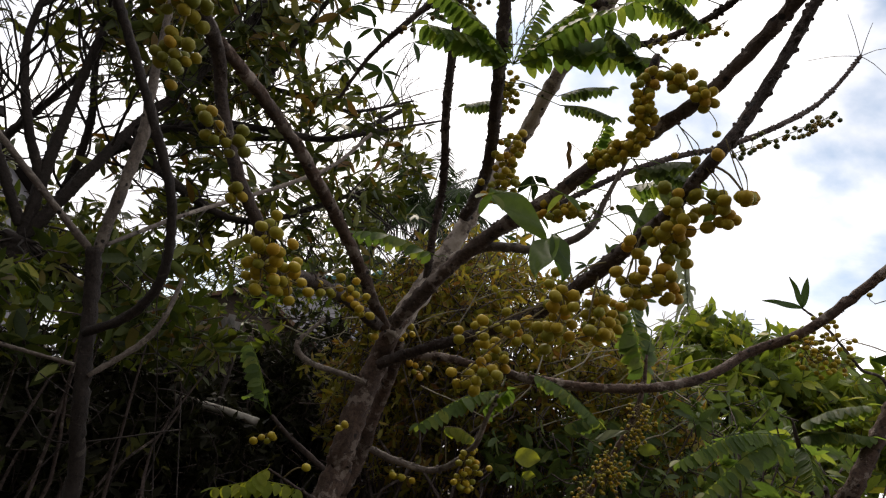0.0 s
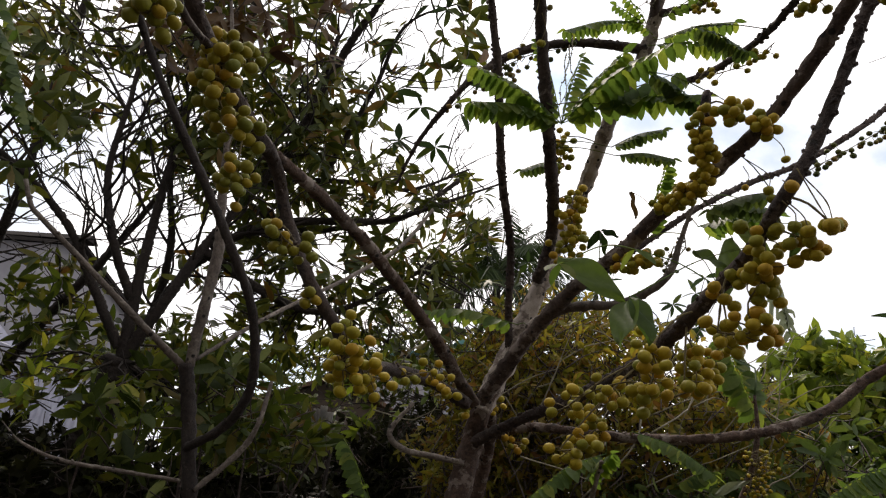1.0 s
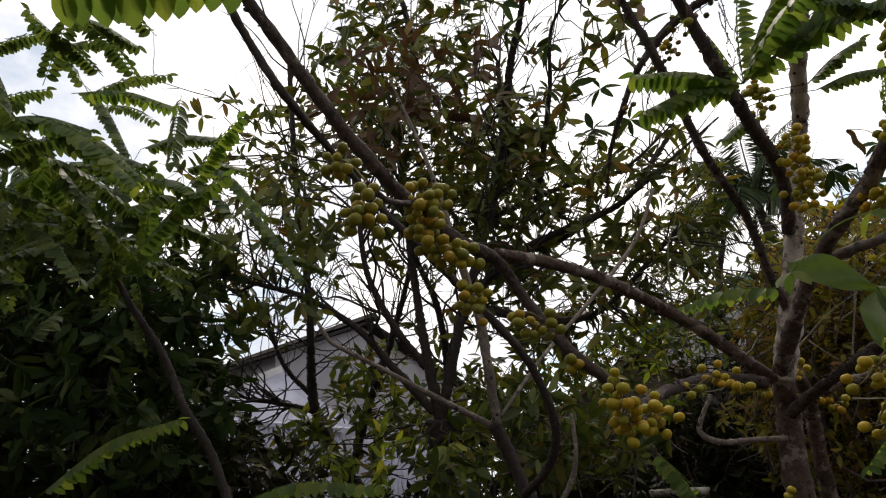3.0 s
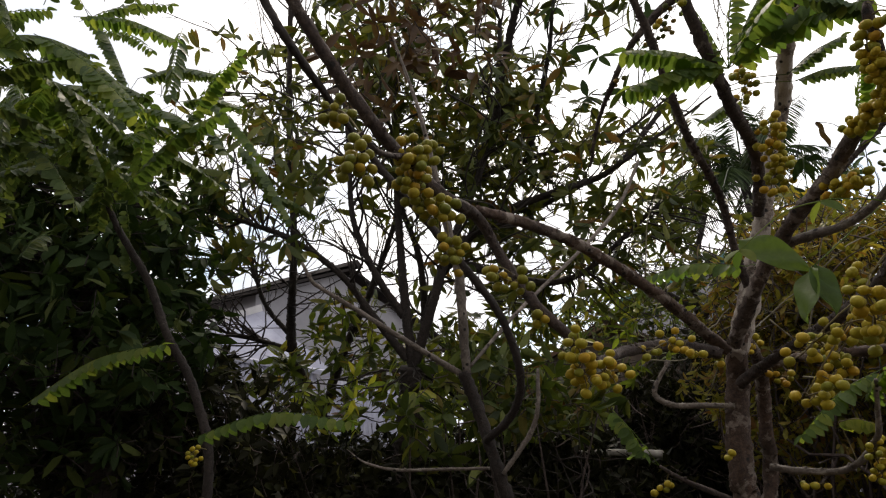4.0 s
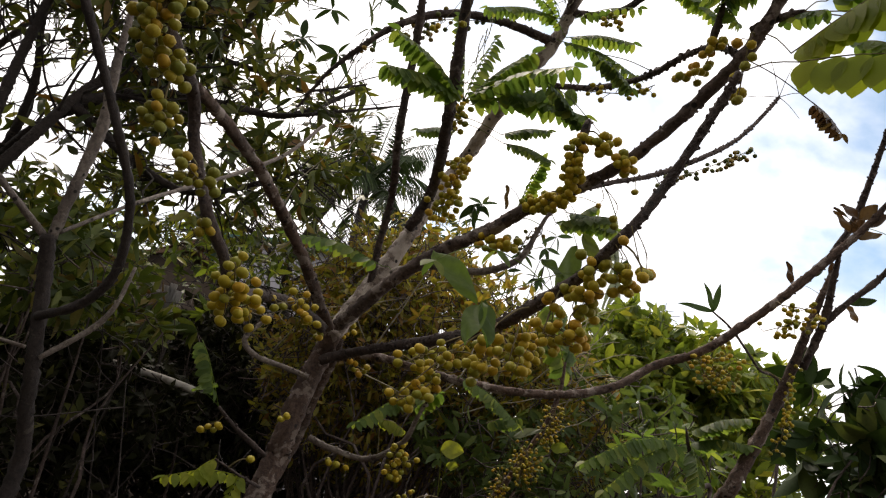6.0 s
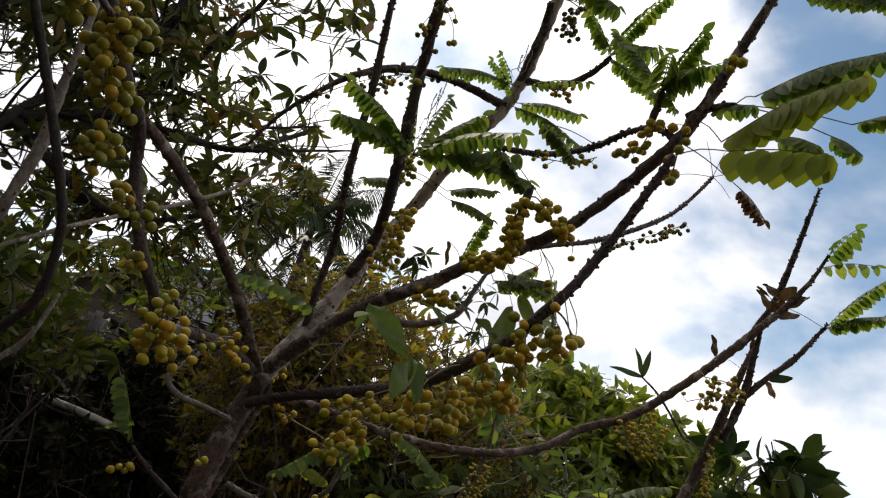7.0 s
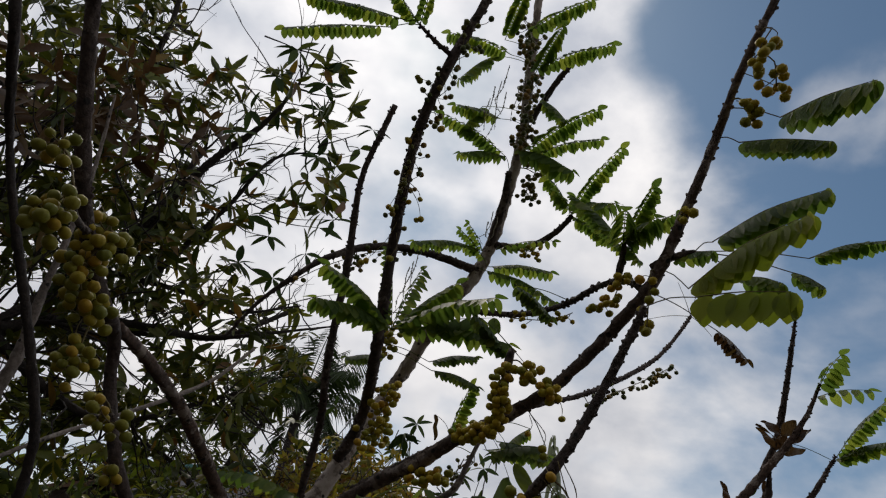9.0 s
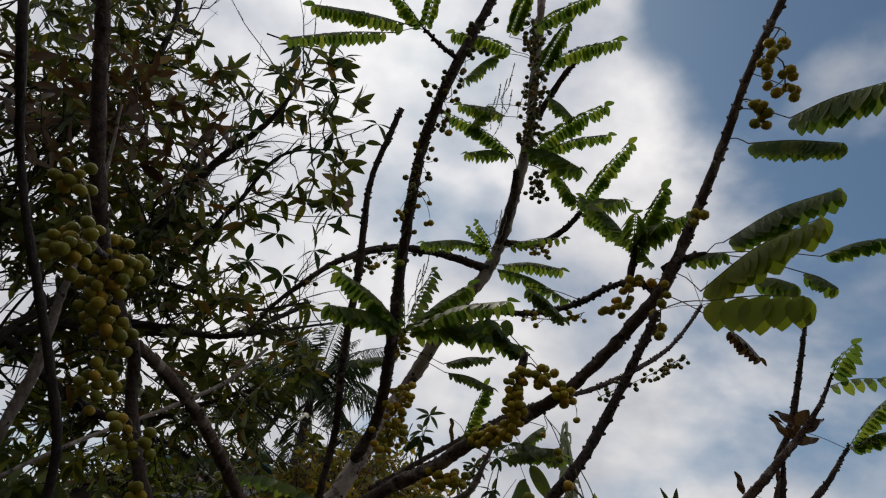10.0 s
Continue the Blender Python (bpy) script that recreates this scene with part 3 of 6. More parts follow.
bough(tree, "tip_stub", [(0.589, 0.945, 2.595, 0.0084), (0.591, 0.923, 2.645, 0.0084), (0.588, 0.905, 2.685, 0.0040)], TWIG)
bough(tree, "crown_fork", [(0.320, 1.666, 3.094, 0.0146), (0.330, 1.532, 3.210, 0.0143), (0.319, 1.426, 3.281, 0.0100)], TWIG)
bough(tree, "crown_side", [(0.336, 1.653, 3.115, 0.0125), (0.453, 1.600, 3.107, 0.0123), (0.533, 1.519, 3.142, 0.0100), (0.574, 1.481, 3.203, 0.0080)], TWIG)
bough(tree, "crown_top", [(0.355, 1.394, 3.515, 0.0125), (0.401, 1.278, 3.603, 0.0102), (0.452, 1.181, 3.662, 0.0080)], TWIG)

# fruit
def fruit_mesh(seed, lobes=7, seg=18, rings=8):
    rng = np.random.default_rng(seed)
    v, f = [], []
    ph = rng.random() * 6.28
    for i in range(rings + 1):
        a = math.pi * i / rings
        for j in range(seg):
            b = 2 * math.pi * j / seg
            r = 0.5 * (1 + 0.07 * math.cos(lobes * b + ph) * math.sin(a)) * (1 - 0.10 * math.exp(-(a / 0.35) ** 2))
            v.append((r * math.sin(a) * math.cos(b), r * math.sin(a) * math.sin(b), 0.86 * r * math.cos(a)))
    for i in range(rings):
        for j in range(seg):
            k = (j + 1) % seg
            f.append((i * seg + j, (i + 1) * seg + j, (i + 1) * seg + k, i * seg + k))
    return np.array(v), f


FRUITS = [fruit_mesh(s, 6 + s % 3) for s in range(3)]
FRUIT_DATA, TURNING_DATA, GREEN_DATA = [], [], []
for (_v, _f), _m, _list in [(q, FRUIT, FRUIT_DATA) for q in FRUITS] + [(q, TURNING, TURNING_DATA) for q in FRUITS] + [(fruit_mesh(9 + k, 6, 12, 6), GREENFRUIT, GREEN_DATA) for k in range(3)]:
    _me = bpy.data.meshes.new("fruit")
    _me.from_pydata(_v.tolist(), [], _f)
    _me.materials.append(_m)
    _me.polygons.foreach_set("use_smooth", [True] * len(_me.polygons))
    _list.append(_me)


def cluster(owner, line, count, spread=0.03, size=0.022, mat=FRUIT, seed=0, drop=0.35):
    """A bunch along a line of (x, y, z, r): fruit sit packed close round it on thin stalks."""
    rng = np.random.default_rng(1000 + seed)
    ripe = mat is not GREENFRUIT
    if ripe:
        old = size
        size = size * 0.9 if size >= 0.0225 else max(size, 0.0228) if size > 0.0197 else size
        count = int(count * 1.1 * (old / size) ** 2)
    c = curve(line, 0.01)
    got, root = [], []
    tries = 0
    while len(got) < count and tries < count * 60:
        tries += 1
        s = rng.random() * (len(c) - 1)
        p0 = np.array([np.interp(s, np.arange(len(c)), c[:, k]) for k in range(3)])
        d = rng.standard_normal(3)
        d[2] -= drop
        d /= np.linalg.norm(d)
        p = p0 + d * spread * (0.25 + 0.9 * rng.random()) * (1 + tries / (count * 40))
        if all(np.linalg.norm(p - q) > size * 0.78 for q in got):
            got.append(p), root.append(p0)
    stalks = Geo()
    for p, r0 in zip(got, root):
        m = (p + r0) / 2 + rng.standard_normal(3) * 0.004
        tube(stalks, [(*r0, 0.0012), (*m, 0.0011), (*p, 0.0009)], 0.02, 4, 0.0)
    q = nearest(owner, c[0, :3], 0.35)
    if q is not None:
        tube(stalks, [(*q, 0.0022), (*((q + c[0, :3]) / 2 + np.array((0, 0, 0.01))), 0.002), (*c[0, :3], 0.0016)], 0.01, 5, 0.15)
    tube(stalks, [(*p, 0.0016) for p in c[:, :3]], 0.01, 5, 0.15, None, False)
    body = part("bunch_stalk", stalks, STALK, owner)
    for p in got:
        k = size * (0.82 + 0.28 * rng.random())
        ob = new("fruit", {FRUIT: FRUIT_DATA, TURNING: TURNING_DATA, GREENFRUIT: GREEN_DATA}[mat][int(rng.integers(3))])
        ob.parent = body
        ob.matrix_basis = Matrix.LocRotScale(p, Euler(rng.random(3) * 1.2 - 0.6), (k, k, k))
    return body


cluster(tree, [(-0.414, 0.696, 2.246, 0.0010), (-0.413, 0.678, 2.187, 0.0010), (-0.408, 0.681, 2.133, 0.0010), (-0.398, 0.713, 2.103, 0.0010), (-0.393, 0.740, 2.087, 0.0010)], 52, 0.042, 0.0255, mat=TURNING, seed=1, drop=0.0)
cluster(tree, [(-0.370, 0.725, 2.026, 0.0010), (-0.379, 0.750, 1.997, 0.0010)], 13, 0.026, 0.023, mat=TURNING, seed=43)
cluster(tree, [(-0.382, 0.471, 2.150, 0.0008), (-0.374, 0.460, 2.116, 0.0008), (-0.381, 0.460, 2.104, 0.0008), (-0.358, 0.464, 2.122, 0.0008)], 17, 0.034, 0.0235, mat=TURNING, seed=2)
cluster(tree, [(-0.447, 0.486, 2.258, 0.0009), (-0.430, 0.495, 2.242, 0.0009)], 8, 0.03, 0.023, mat=TURNING, seed=44)
cluster(tree, [(-0.373, 0.879, 2.004, 0.0011), (-0.360, 0.910, 1.984, 0.0012), (-0.335, 0.942, 1.974, 0.0012)], 15, 0.024, mat=TURNING, seed=3)
cluster(tree, [(-0.331, 0.984, 1.894, 0.0012), (-0.322, 1.003, 1.916, 0.0012)], 5, 0.02, mat=TURNING, seed=45)
cluster(tree, [(-0.222, 0.925, 1.838, 0.0011), (-0.217, 0.946, 1.802, 0.0011), (-0.225, 0.951, 1.769, 0.0011), (-0.188, 1.058, 1.778, 0.0012)], 42, 0.036, seed=4)
cluster(tree, [(-0.218, 1.336, 1.840, 0.0014), (-0.188, 1.445, 1.874, 0.0015), (-0.166, 1.564, 1.858, 0.0016)], 18, 0.03, seed=5)
cluster(tree, [(0.436, 0.905, 2.019, 0.0009), (0.446, 0.908, 1.982, 0.0009), (0.443, 0.928, 1.949, 0.0009), (0.455, 0.935, 1.934, 0.0009)], 24, 0.032, seed=6)
cluster(tree, [(0.466, 0.887, 2.022, 0.0009), (0.494, 0.884, 2.007, 0.0009), (0.503, 0.892, 1.988, 0.0009)], 9, 0.02, seed=7)
cluster(tree, [(0.516, 0.833, 2.010, 0.0009), (0.519, 0.836, 2.004, 0.0009)], 2, 0.012, seed=8)
cluster(tree, [(0.389, 0.975, 1.948, 0.0010), (0.397, 0.987, 1.912, 0.0010), (0.398, 0.996, 1.884, 0.0010), (0.454, 0.999, 1.898, 0.0010), (0.456, 0.994, 1.912, 0.0010)], 18, 0.024, seed=9)
cluster(tree, [(0.408, 0.976, 1.984, 0.0010), (0.429, 0.974, 1.967, 0.0010)], 6, 0.018, seed=10)
cluster(tree, [(0.370, 1.147, 1.897, 0.0011), (0.378, 1.182, 1.856, 0.0011), (0.397, 1.188, 1.844, 0.0011)], 14, 0.03, seed=11)
cluster(tree, [(0.297, 1.035, 1.888, 0.0010), (0.284, 1.004, 1.850, 0.0010), (0.288, 1.016, 1.813, 0.0010), (0.282, 1.064, 1.792, 0.0010)], 27, 0.034, seed=12)
cluster(tree, [(0.232, 1.269, 1.860, 0.0012), (0.227, 1.260, 1.820, 0.0012), (0.194, 1.269, 1.778, 0.0012), (0.163, 1.358, 1.819, 0.0013)], 22, 0.034, seed=13)
cluster(tree, [(0.153, 1.282, 1.723, 0.0012), (0.192, 1.282, 1.737, 0.0012), (0.211, 1.257, 1.756, 0.0012), (0.141, 1.289, 1.697, 0.0012)], 16, 0.03, seed=14)
cluster(tree, [(0.135, 1.227, 1.781, 0.0013), (0.191, 1.168, 1.810, 0.0013), (0.261, 1.114, 1.823, 0.0012), (0.304, 1.120, 1.805, 0.0012)], 14, 0.035, seed=46)
cluster(tree, [(0.380, 0.965, 1.880, 0.0011), (0.422, 0.946, 1.877, 0.0011), (0.420, 0.934, 1.920, 0.0011), (0.431, 0.907, 1.941, 0.0011)], 18, 0.035, seed=47)
cluster(tree, [(0.133, 1.198, 1.699, 0.0013), (0.169, 1.196, 1.709, 0.0013), (0.198, 1.187, 1.743, 0.0013)], 10, 0.03, seed=48)
cluster(tree, [(0.344, 1.084, 1.825, 0.0012), (0.381, 1.085, 1.824, 0.0012), (0.327, 1.091, 1.797, 0.0012)], 7, 0.03, seed=49)
cluster(tree, [(0.380, 1.260, 1.854, 0.0012), (0.419, 1.204, 1.918, 0.0012), (0.455, 1.161, 1.922, 0.0011)], 18, 0.035, seed=50)
cluster(tree, [(-0.057, 1.970, 1.803, 0.0018), (-0.017, 1.980, 1.787, 0.0018)], 7, 0.025, seed=15)
cluster(tree, [(0.381, 1.080, 2.362, 0.0013), (0.375, 1.092, 2.311, 0.0013), (0.392, 1.124, 2.272, 0.0013), (0.383, 1.152, 2.240, 0.0013)], 36, 0.017, 0.0225, seed=16)
cluster(tree, [(0.366, 1.170, 2.244, 0.0013), (0.347, 1.211, 2.240, 0.0014), (0.319, 1.250, 2.238, 0.0014)], 28, 0.019, 0.0225, seed=17)
cluster(tree, [(0.427, 1.080, 2.381, 0.0013), (0.442, 1.084, 2.367, 0.0013)], 12, 0.022, seed=18)
cluster(tree, [(0.480, 1.074, 2.340, 0.0013), (0.496, 1.081, 2.319, 0.0013)], 11, 0.022, seed=19)
cluster(tree, [(0.230, 1.402, 2.176, 0.0015), (0.262, 1.390, 2.154, 0.0015), (0.309, 1.360, 2.168, 0.0015)], 26, 0.026, 0.0205, seed=20)
cluster(tree, [(0.125, 1.723, 2.505, 0.0018), (0.098, 1.736, 2.445, 0.0018), (0.101, 1.754, 2.374, 0.0018), (0.071, 1.761, 2.332, 0.0018)], 40, 0.045, 0.028, seed=21)
cluster(tree, [(0.052, 1.788, 2.750, 0.0018), (0.054, 1.805, 2.697, 0.0018), (0.035, 1.816, 2.657, 0.0018)], 20, 0.04, 0.026, seed=22)
cluster(tree, [(-0.378, 1.814, 1.508, 0.0016), (-0.414, 1.817, 1.484, 0.0016)], 5, 0.02, seed=23)
cluster(tree, [(-0.215, 1.641, 1.448, 0.0014), (-0.212, 1.642, 1.447, 0.0014)], 1, 0.004, seed=24)
cluster(tree, [(-0.219, 1.918, 1.574, 0.0017), (-0.214, 1.921, 1.567, 0.0017)], 3, 0.014, seed=25)
cluster(tree, [(0.164, 1.960, 1.587, 0.0017), (0.173, 1.986, 1.507, 0.0017), (0.211, 1.973, 1.565, 0.0017)], 26, 0.035, seed=26)
cluster(tree, [(-0.055, 2.075, 1.473, 0.0018), (0.007, 2.082, 1.476, 0.0018)], 5, 0.02, seed=27)
cluster(tree, [(0.587, 0.886, 2.580, 0.0013), (0.584, 0.919, 2.554, 0.0013), (0.577, 0.953, 2.526, 0.0013), (0.552, 0.979, 2.536, 0.0013)], 15, 0.02, 0.0225, seed=28)
cluster(tree, [(0.617, 0.803, 2.544, 0.0012), (0.626, 0.835, 2.399, 0.0012)], 8, 0.02, seed=29)
cluster(tree, [(0.710, 0.433, 2.947, 0.0012), (0.697, 0.460, 2.904, 0.0012), (0.731, 0.469, 2.891, 0.0012), (0.748, 0.496, 2.850, 0.0012)], 15, 0.03, seed=30)
cluster(tree, [(0.707, 0.535, 2.827, 0.0012), (0.729, 0.552, 2.801, 0.0012)], 5, 0.02, seed=31)
cluster(tree, [(0.654, 0.733, 2.667, 0.0012), (0.668, 0.735, 2.664, 0.0012)], 4, 0.018, seed=32)
cluster(tree, [(-0.182, 1.828, 1.871, 0.0017), (-0.165, 1.842, 1.834, 0.0017)], 6, 0.02, seed=33)
cluster(tree, [(1.082, 2.047, 2.162, 0.0018), (1.213, 2.053, 2.193, 0.0018), (1.163, 2.029, 2.252, 0.0018)], 26, 0.04, 0.018, seed=34)
cluster(tree, [(1.284, 1.849, 2.373, 0.0020), (1.364, 1.845, 2.380, 0.0020), (1.411, 1.850, 2.367, 0.0020), (1.258, 1.892, 2.279, 0.0020)], 40, 0.04, 0.0195, seed=35)
cluster(tree, [(0.313, 1.309, 3.493, 0.0020), (0.332, 1.375, 3.429, 0.0020), (0.372, 1.435, 3.364, 0.0020)], 44, 0.05, 0.021, seed=36, mat=GREENFRUIT)
cluster(tree, [(0.414, 1.459, 3.334, 0.0020), (0.399, 1.489, 3.272, 0.0020), (0.426, 1.508, 3.246, 0.0020)], 26, 0.035, 0.021, seed=337, mat=GREENFRUIT)
cluster(tree, [(0.323, 1.251, 3.607, 0.0020), (0.320, 1.291, 3.534, 0.0020)], 30, 0.05, 0.02, seed=338, mat=GREENFRUIT)
cluster(tree, [(0.253, 1.153, 3.751, 0.0020), (0.287, 1.230, 3.653, 0.0020)], 40, 0.05, 0.02, seed=339, mat=GREENFRUIT)
cluster(tree, [(0.352, 1.470, 3.400, 0.0016), (0.345, 1.400, 3.510, 0.0016), (0.318, 1.300, 3.655, 0.0016), (0.290, 1.200, 3.800, 0.0016)], 95, 0.042, 0.016, seed=340, mat=GREENFRUIT, drop=0.15)
cluster(tree, [(0.104, 0.825, 3.283, 0.0016), (0.054, 0.937, 3.109, 0.0016), (0.017, 1.049, 3.027, 0.0016), (0.011, 1.132, 2.899, 0.0016), (0.004, 1.246, 2.814, 0.0017)], 80, 0.05, 0.017, seed=37, mat=GREENFRUIT)
cluster(tree, [(0.852, 2.045, 2.780, 0.0020), (1.046, 2.124, 2.937, 0.0021), (1.194, 2.205, 3.073, 0.0021), (1.266, 2.234, 3.143, 0.0022)], 50, 0.036, 0.021, seed=38, mat=GREENFRUIT)
cluster(tree, [(0.416, 1.653, 2.317, 0.0016), (0.366, 1.668, 2.251, 0.0016), (0.384, 1.649, 2.317, 0.0016)], 16, 0.04, 0.014, seed=39, mat=GREENFRUIT)
cluster(tree, [(0.423, 1.444, 2.713, 0.0018), (0.526, 1.346, 2.683, 0.0017), (0.562, 1.244, 2.663, 0.0016)], 16, 0.03, 0.017, seed=40)
cluster(tree, [(0.434, 1.521, 3.032, 0.0019), (0.475, 1.519, 3.034, 0.0019)], 12, 0.03, 0.017, seed=41)
cluster(tree, [(0.084, 1.621, 2.974, 0.0020), (-0.068, 1.596, 2.917, 0.0020), (-0.202, 1.596, 2.821, 0.0019), (-0.302, 1.639, 2.752, 0.0019)], 30, 0.04, 0.018, seed=51, mat=GREENFRUIT)
cluster(tree, [(-0.114, 1.606, 2.863, 0.0019), (-0.100, 1.615, 2.849, 0.0019)], 5, 0.02, 0.019, seed=52, mat=GREENFRUIT)
cluster(tree, [(-0.098, 2.032, 1.996, 0.0018), (-0.114, 2.059, 1.890, 0.0018)], 8, 0.03, 0.02, seed=42)


def near_feather(base, tip, pairs, size, seed, sag=0.08, hang=0.45, mat=LEAF, owner=None):
    """A feather leaf close to the eye: each leaflet is a piece on its stalk."""
    rng = np.random.default_rng(seed)
    a, b = np.array(base, float), np.array(tip, float)
    length = np.linalg.norm(b - a)
    g = Geo()
    q = nearest(owner or tree, base, 0.45)
    if q is not None:
        tube(g, [(*q, 0.0014), (*((q + a) / 2 + np.array((0, 0, 0.01))), 0.0013), (*a, 0.0012)], 0.02, 5, 0.0)
    c = tube(g, [(*a, 0.0016), (*((a + b) / 2 + np.array((0, 0, sag * length))), 0.0013), (*b, 0.0007)], length / 10, 5, 0.0)
    body = part("compound_leaf", g, STALK, owner or tree)
    me = bpy.data.meshes.new("leaflet")
    me.from_pydata((LEAFLET[0] * np.array((1.3 if mat is YOUNGLIT else 1.12, 1, 1))).tolist(), [], LEAFLET[1])
    me.materials.append(mat)
    me.polygons.foreach_set("use_smooth", [True] * len(me.polygons))
    n = int(pairs * 1.3)
    s = np.linspace(0.1, 0.99, n)
    p = np.stack([np.interp(s * (len(c) - 1), np.arange(len(c)), c[:, k]) for k in range(3)], axis=1)
    tan = np.gradient(p, axis=0)
    tan /= np.linalg.norm(tan, axis=1)[:, None]
    side = np.cross(tan, (0, 0, 1.0))
    side /= np.linalg.norm(side, axis=1)[:, None] + 1e-9
    nrm = np.cross(side, tan)
    for sign in (-1, 1, 0):
        d = sign * side + 0.28 * tan - hang * nrm + 0.10 * rng.standard_normal((n, 3)) if sign else 0.5 * tan - nrm
        k = size * (0.72 + 0.28 * np.sin(np.pi * s)) * (1 + 0.08 * rng.standard_normal(n))
        turn, at = frames_of(p, d, nrm + sign * hang * side + 0.12 * rng.standard_normal((n, 3)), k)
        for i in range(n) if sign else (n - 1,):
            ob = new("leaflet", me)
            ob.parent = body
            m = Matrix(turn[i].tolist()).to_4x4()
            m.translation = at[i].tolist()
            ob.matrix_basis = m
    return body


def feather(base, tip, pairs=13, size=0.05, owner=None, seed=0, sag=0.08, hang=0.95, mat=LEAF):
    g = Geo()
    q = nearest(owner or tree, base, 0.45)
    if q is not None:
        p = np.array(base, float)
        tube(g, [(*q, 0.0014), (*((q + p) / 2 + np.array((0, 0, 0.01))), 0.0013), (*p, 0.0012)], 0.02, 5, 0.0)
    pinnate(g, base, tip, int(pairs * 1.4), size * 1.06, sag, np.random.default_rng(seed), hang=hang, petiole=0.1)
    return part("compound_leaf", g, mat, owner or tree)


# whorl on the dark upright stem
feather((0.077, 1.413, 2.555), (-0.128, 1.230, 2.606), 11, 0.055, seed=1)
feather((0.077, 1.413, 2.555), (-0.129, 1.224, 2.496), 12, 0.058, seed=2)
feather((0.077, 1.413, 2.555), (0.332, 1.124, 2.575), 12, 0.055, seed=3)
feather((0.077, 1.413, 2.555), (0.401, 1.211, 2.499), 12, 0.05, seed=4)
feather((0.077, 1.413, 2.555), (0.229, 1.337, 2.718), 11, 0.05, seed=5)
feather((0.077, 1.413, 2.555), (0.114, 1.504, 2.840), 10, 0.045, seed=6)
feather((0.077, 1.413, 2.555), (0.001, 1.407, 2.817), 9, 0.04, seed=7)
# crown of the centre limb
feather((0.295, 1.408, 3.328), (0.048, 1.274, 3.322), 12, 0.048, seed=20, hang=0.8)
feather((0.295, 1.408, 3.328), (0.133, 1.318, 3.210), 9, 0.044, seed=21, hang=1.1)
feather((0.242, 1.356, 3.453), (0.076, 1.280, 3.387), 9, 0.046, seed=22, hang=1.1)
feather((0.353, 1.427, 3.375), (0.544, 1.150, 3.397), 14, 0.05, seed=23, hang=0.8)
feather((0.392, 1.418, 3.379), (0.589, 1.247, 3.368), 12, 0.042, seed=24, hang=1.1)
feather((0.327, 1.419, 3.385), (0.513, 1.275, 3.216), 10, 0.062, seed=25, hang=1.1)
feather((0.442, 1.450, 3.338), (0.549, 1.460, 3.231), 9, 0.04, seed=26, hang=0.8)
feather((0.569, 1.517, 3.237), (0.662, 1.247, 3.348), 13, 0.05, seed=27, hang=1.1)
feather((0.570, 1.512, 3.242), (0.489, 1.406, 3.228), 5, 0.045, seed=28, hang=1.1)
feather((0.579, 1.516, 3.235), (0.662, 1.261, 3.115), 9, 0.06, seed=29, hang=0.8)
feather((0.581, 1.520, 3.231), (0.762, 1.451, 3.093), 12, 0.046, seed=30, hang=1.1)
feather((0.371, 1.278, 3.515), (0.458, 1.239, 3.403), 8, 0.042, seed=31, hang=1.1)
feather((0.170, 1.371, 3.509), (0.121, 1.335, 3.336), 8, 0.05, seed=32, hang=0.8)
feather((0.298, 1.628, 3.061), (0.057, 1.522, 2.954), 12, 0.042, seed=33, hang=1.1)
feather((0.336, 1.656, 3.018), (0.546, 1.572, 3.007), 9, 0.044, seed=34, hang=1.1)
feather((0.320, 1.665, 3.005), (0.572, 1.538, 2.868), 11, 0.048, seed=35, hang=0.8)
feather((0.320, 1.647, 3.031), (0.204, 1.559, 3.077), 8, 0.03, seed=36, hang=1.1)
feather((0.298, 1.628, 3.061), (0.226, 1.542, 3.099), 6, 0.03, seed=37, hang=1.1)
feather((0.346, 1.617, 3.072), (0.529, 1.510, 3.095), 7, 0.036, seed=38, hang=0.8)
feather((0.323, 1.251, 3.607), (0.361, 1.018, 3.593), 12, 0.05, seed=39, hang=1.1)
feather((0.326, 1.236, 3.620), (0.534, 1.018, 3.567), 12, 0.05, seed=40, hang=1.1)
feather((0.224, 1.219, 3.639), (0.001, 1.106, 3.531), 12, 0.05, seed=41, hang=0.8)
feather((0.187, 1.184, 3.667), (0.216, 1.003, 3.733), 12, 0.05, seed=42, hang=1.1)
feather((0.254, 1.152, 3.689), (0.428, 0.929, 3.645), 12, 0.05, seed=43, hang=1.1)
feather((0.169, 1.232, 3.629), (0.069, 1.183, 3.407), 10, 0.05, seed=44, hang=0.8)
near_feather((0.173, 1.336, 2.563), (0.351, 1.244, 2.584), 5, 0.068, 112, sag=0.03, hang=3.0)
# tuft on the stub of the right limb
feather((0.595, 0.942, 2.706), (0.621, 0.822, 2.799), 10, 0.042, seed=170, hang=1.1)
feather((0.595, 0.942, 2.706), (0.475, 0.993, 2.859), 10, 0.042, seed=171, hang=1.1)
feather((0.595, 0.942, 2.706), (0.666, 0.788, 2.709), 9, 0.036, seed=172, hang=1.1)
feather((0.595, 0.942, 2.706), (0.614, 0.775, 2.670), 8, 0.05, seed=173, hang=1.1)
feather((0.595, 0.942, 2.706), (0.548, 0.790, 2.680), 6, 0.06, seed=174, hang=1.1)
feather((0.595, 0.942, 2.706), (0.617, 0.881, 2.624), 5, 0.03, seed=175, hang=1.1)
feather((-0.119, 0.813, 3.122), (-0.368, 0.795, 2.996), 13, 0.036, seed=101, sag=0.04, hang=1.3)
feather((-0.081, 0.796, 3.143), (-0.321, 0.734, 3.066), 13, 0.04, seed=102, sag=0.04, hang=1.3)
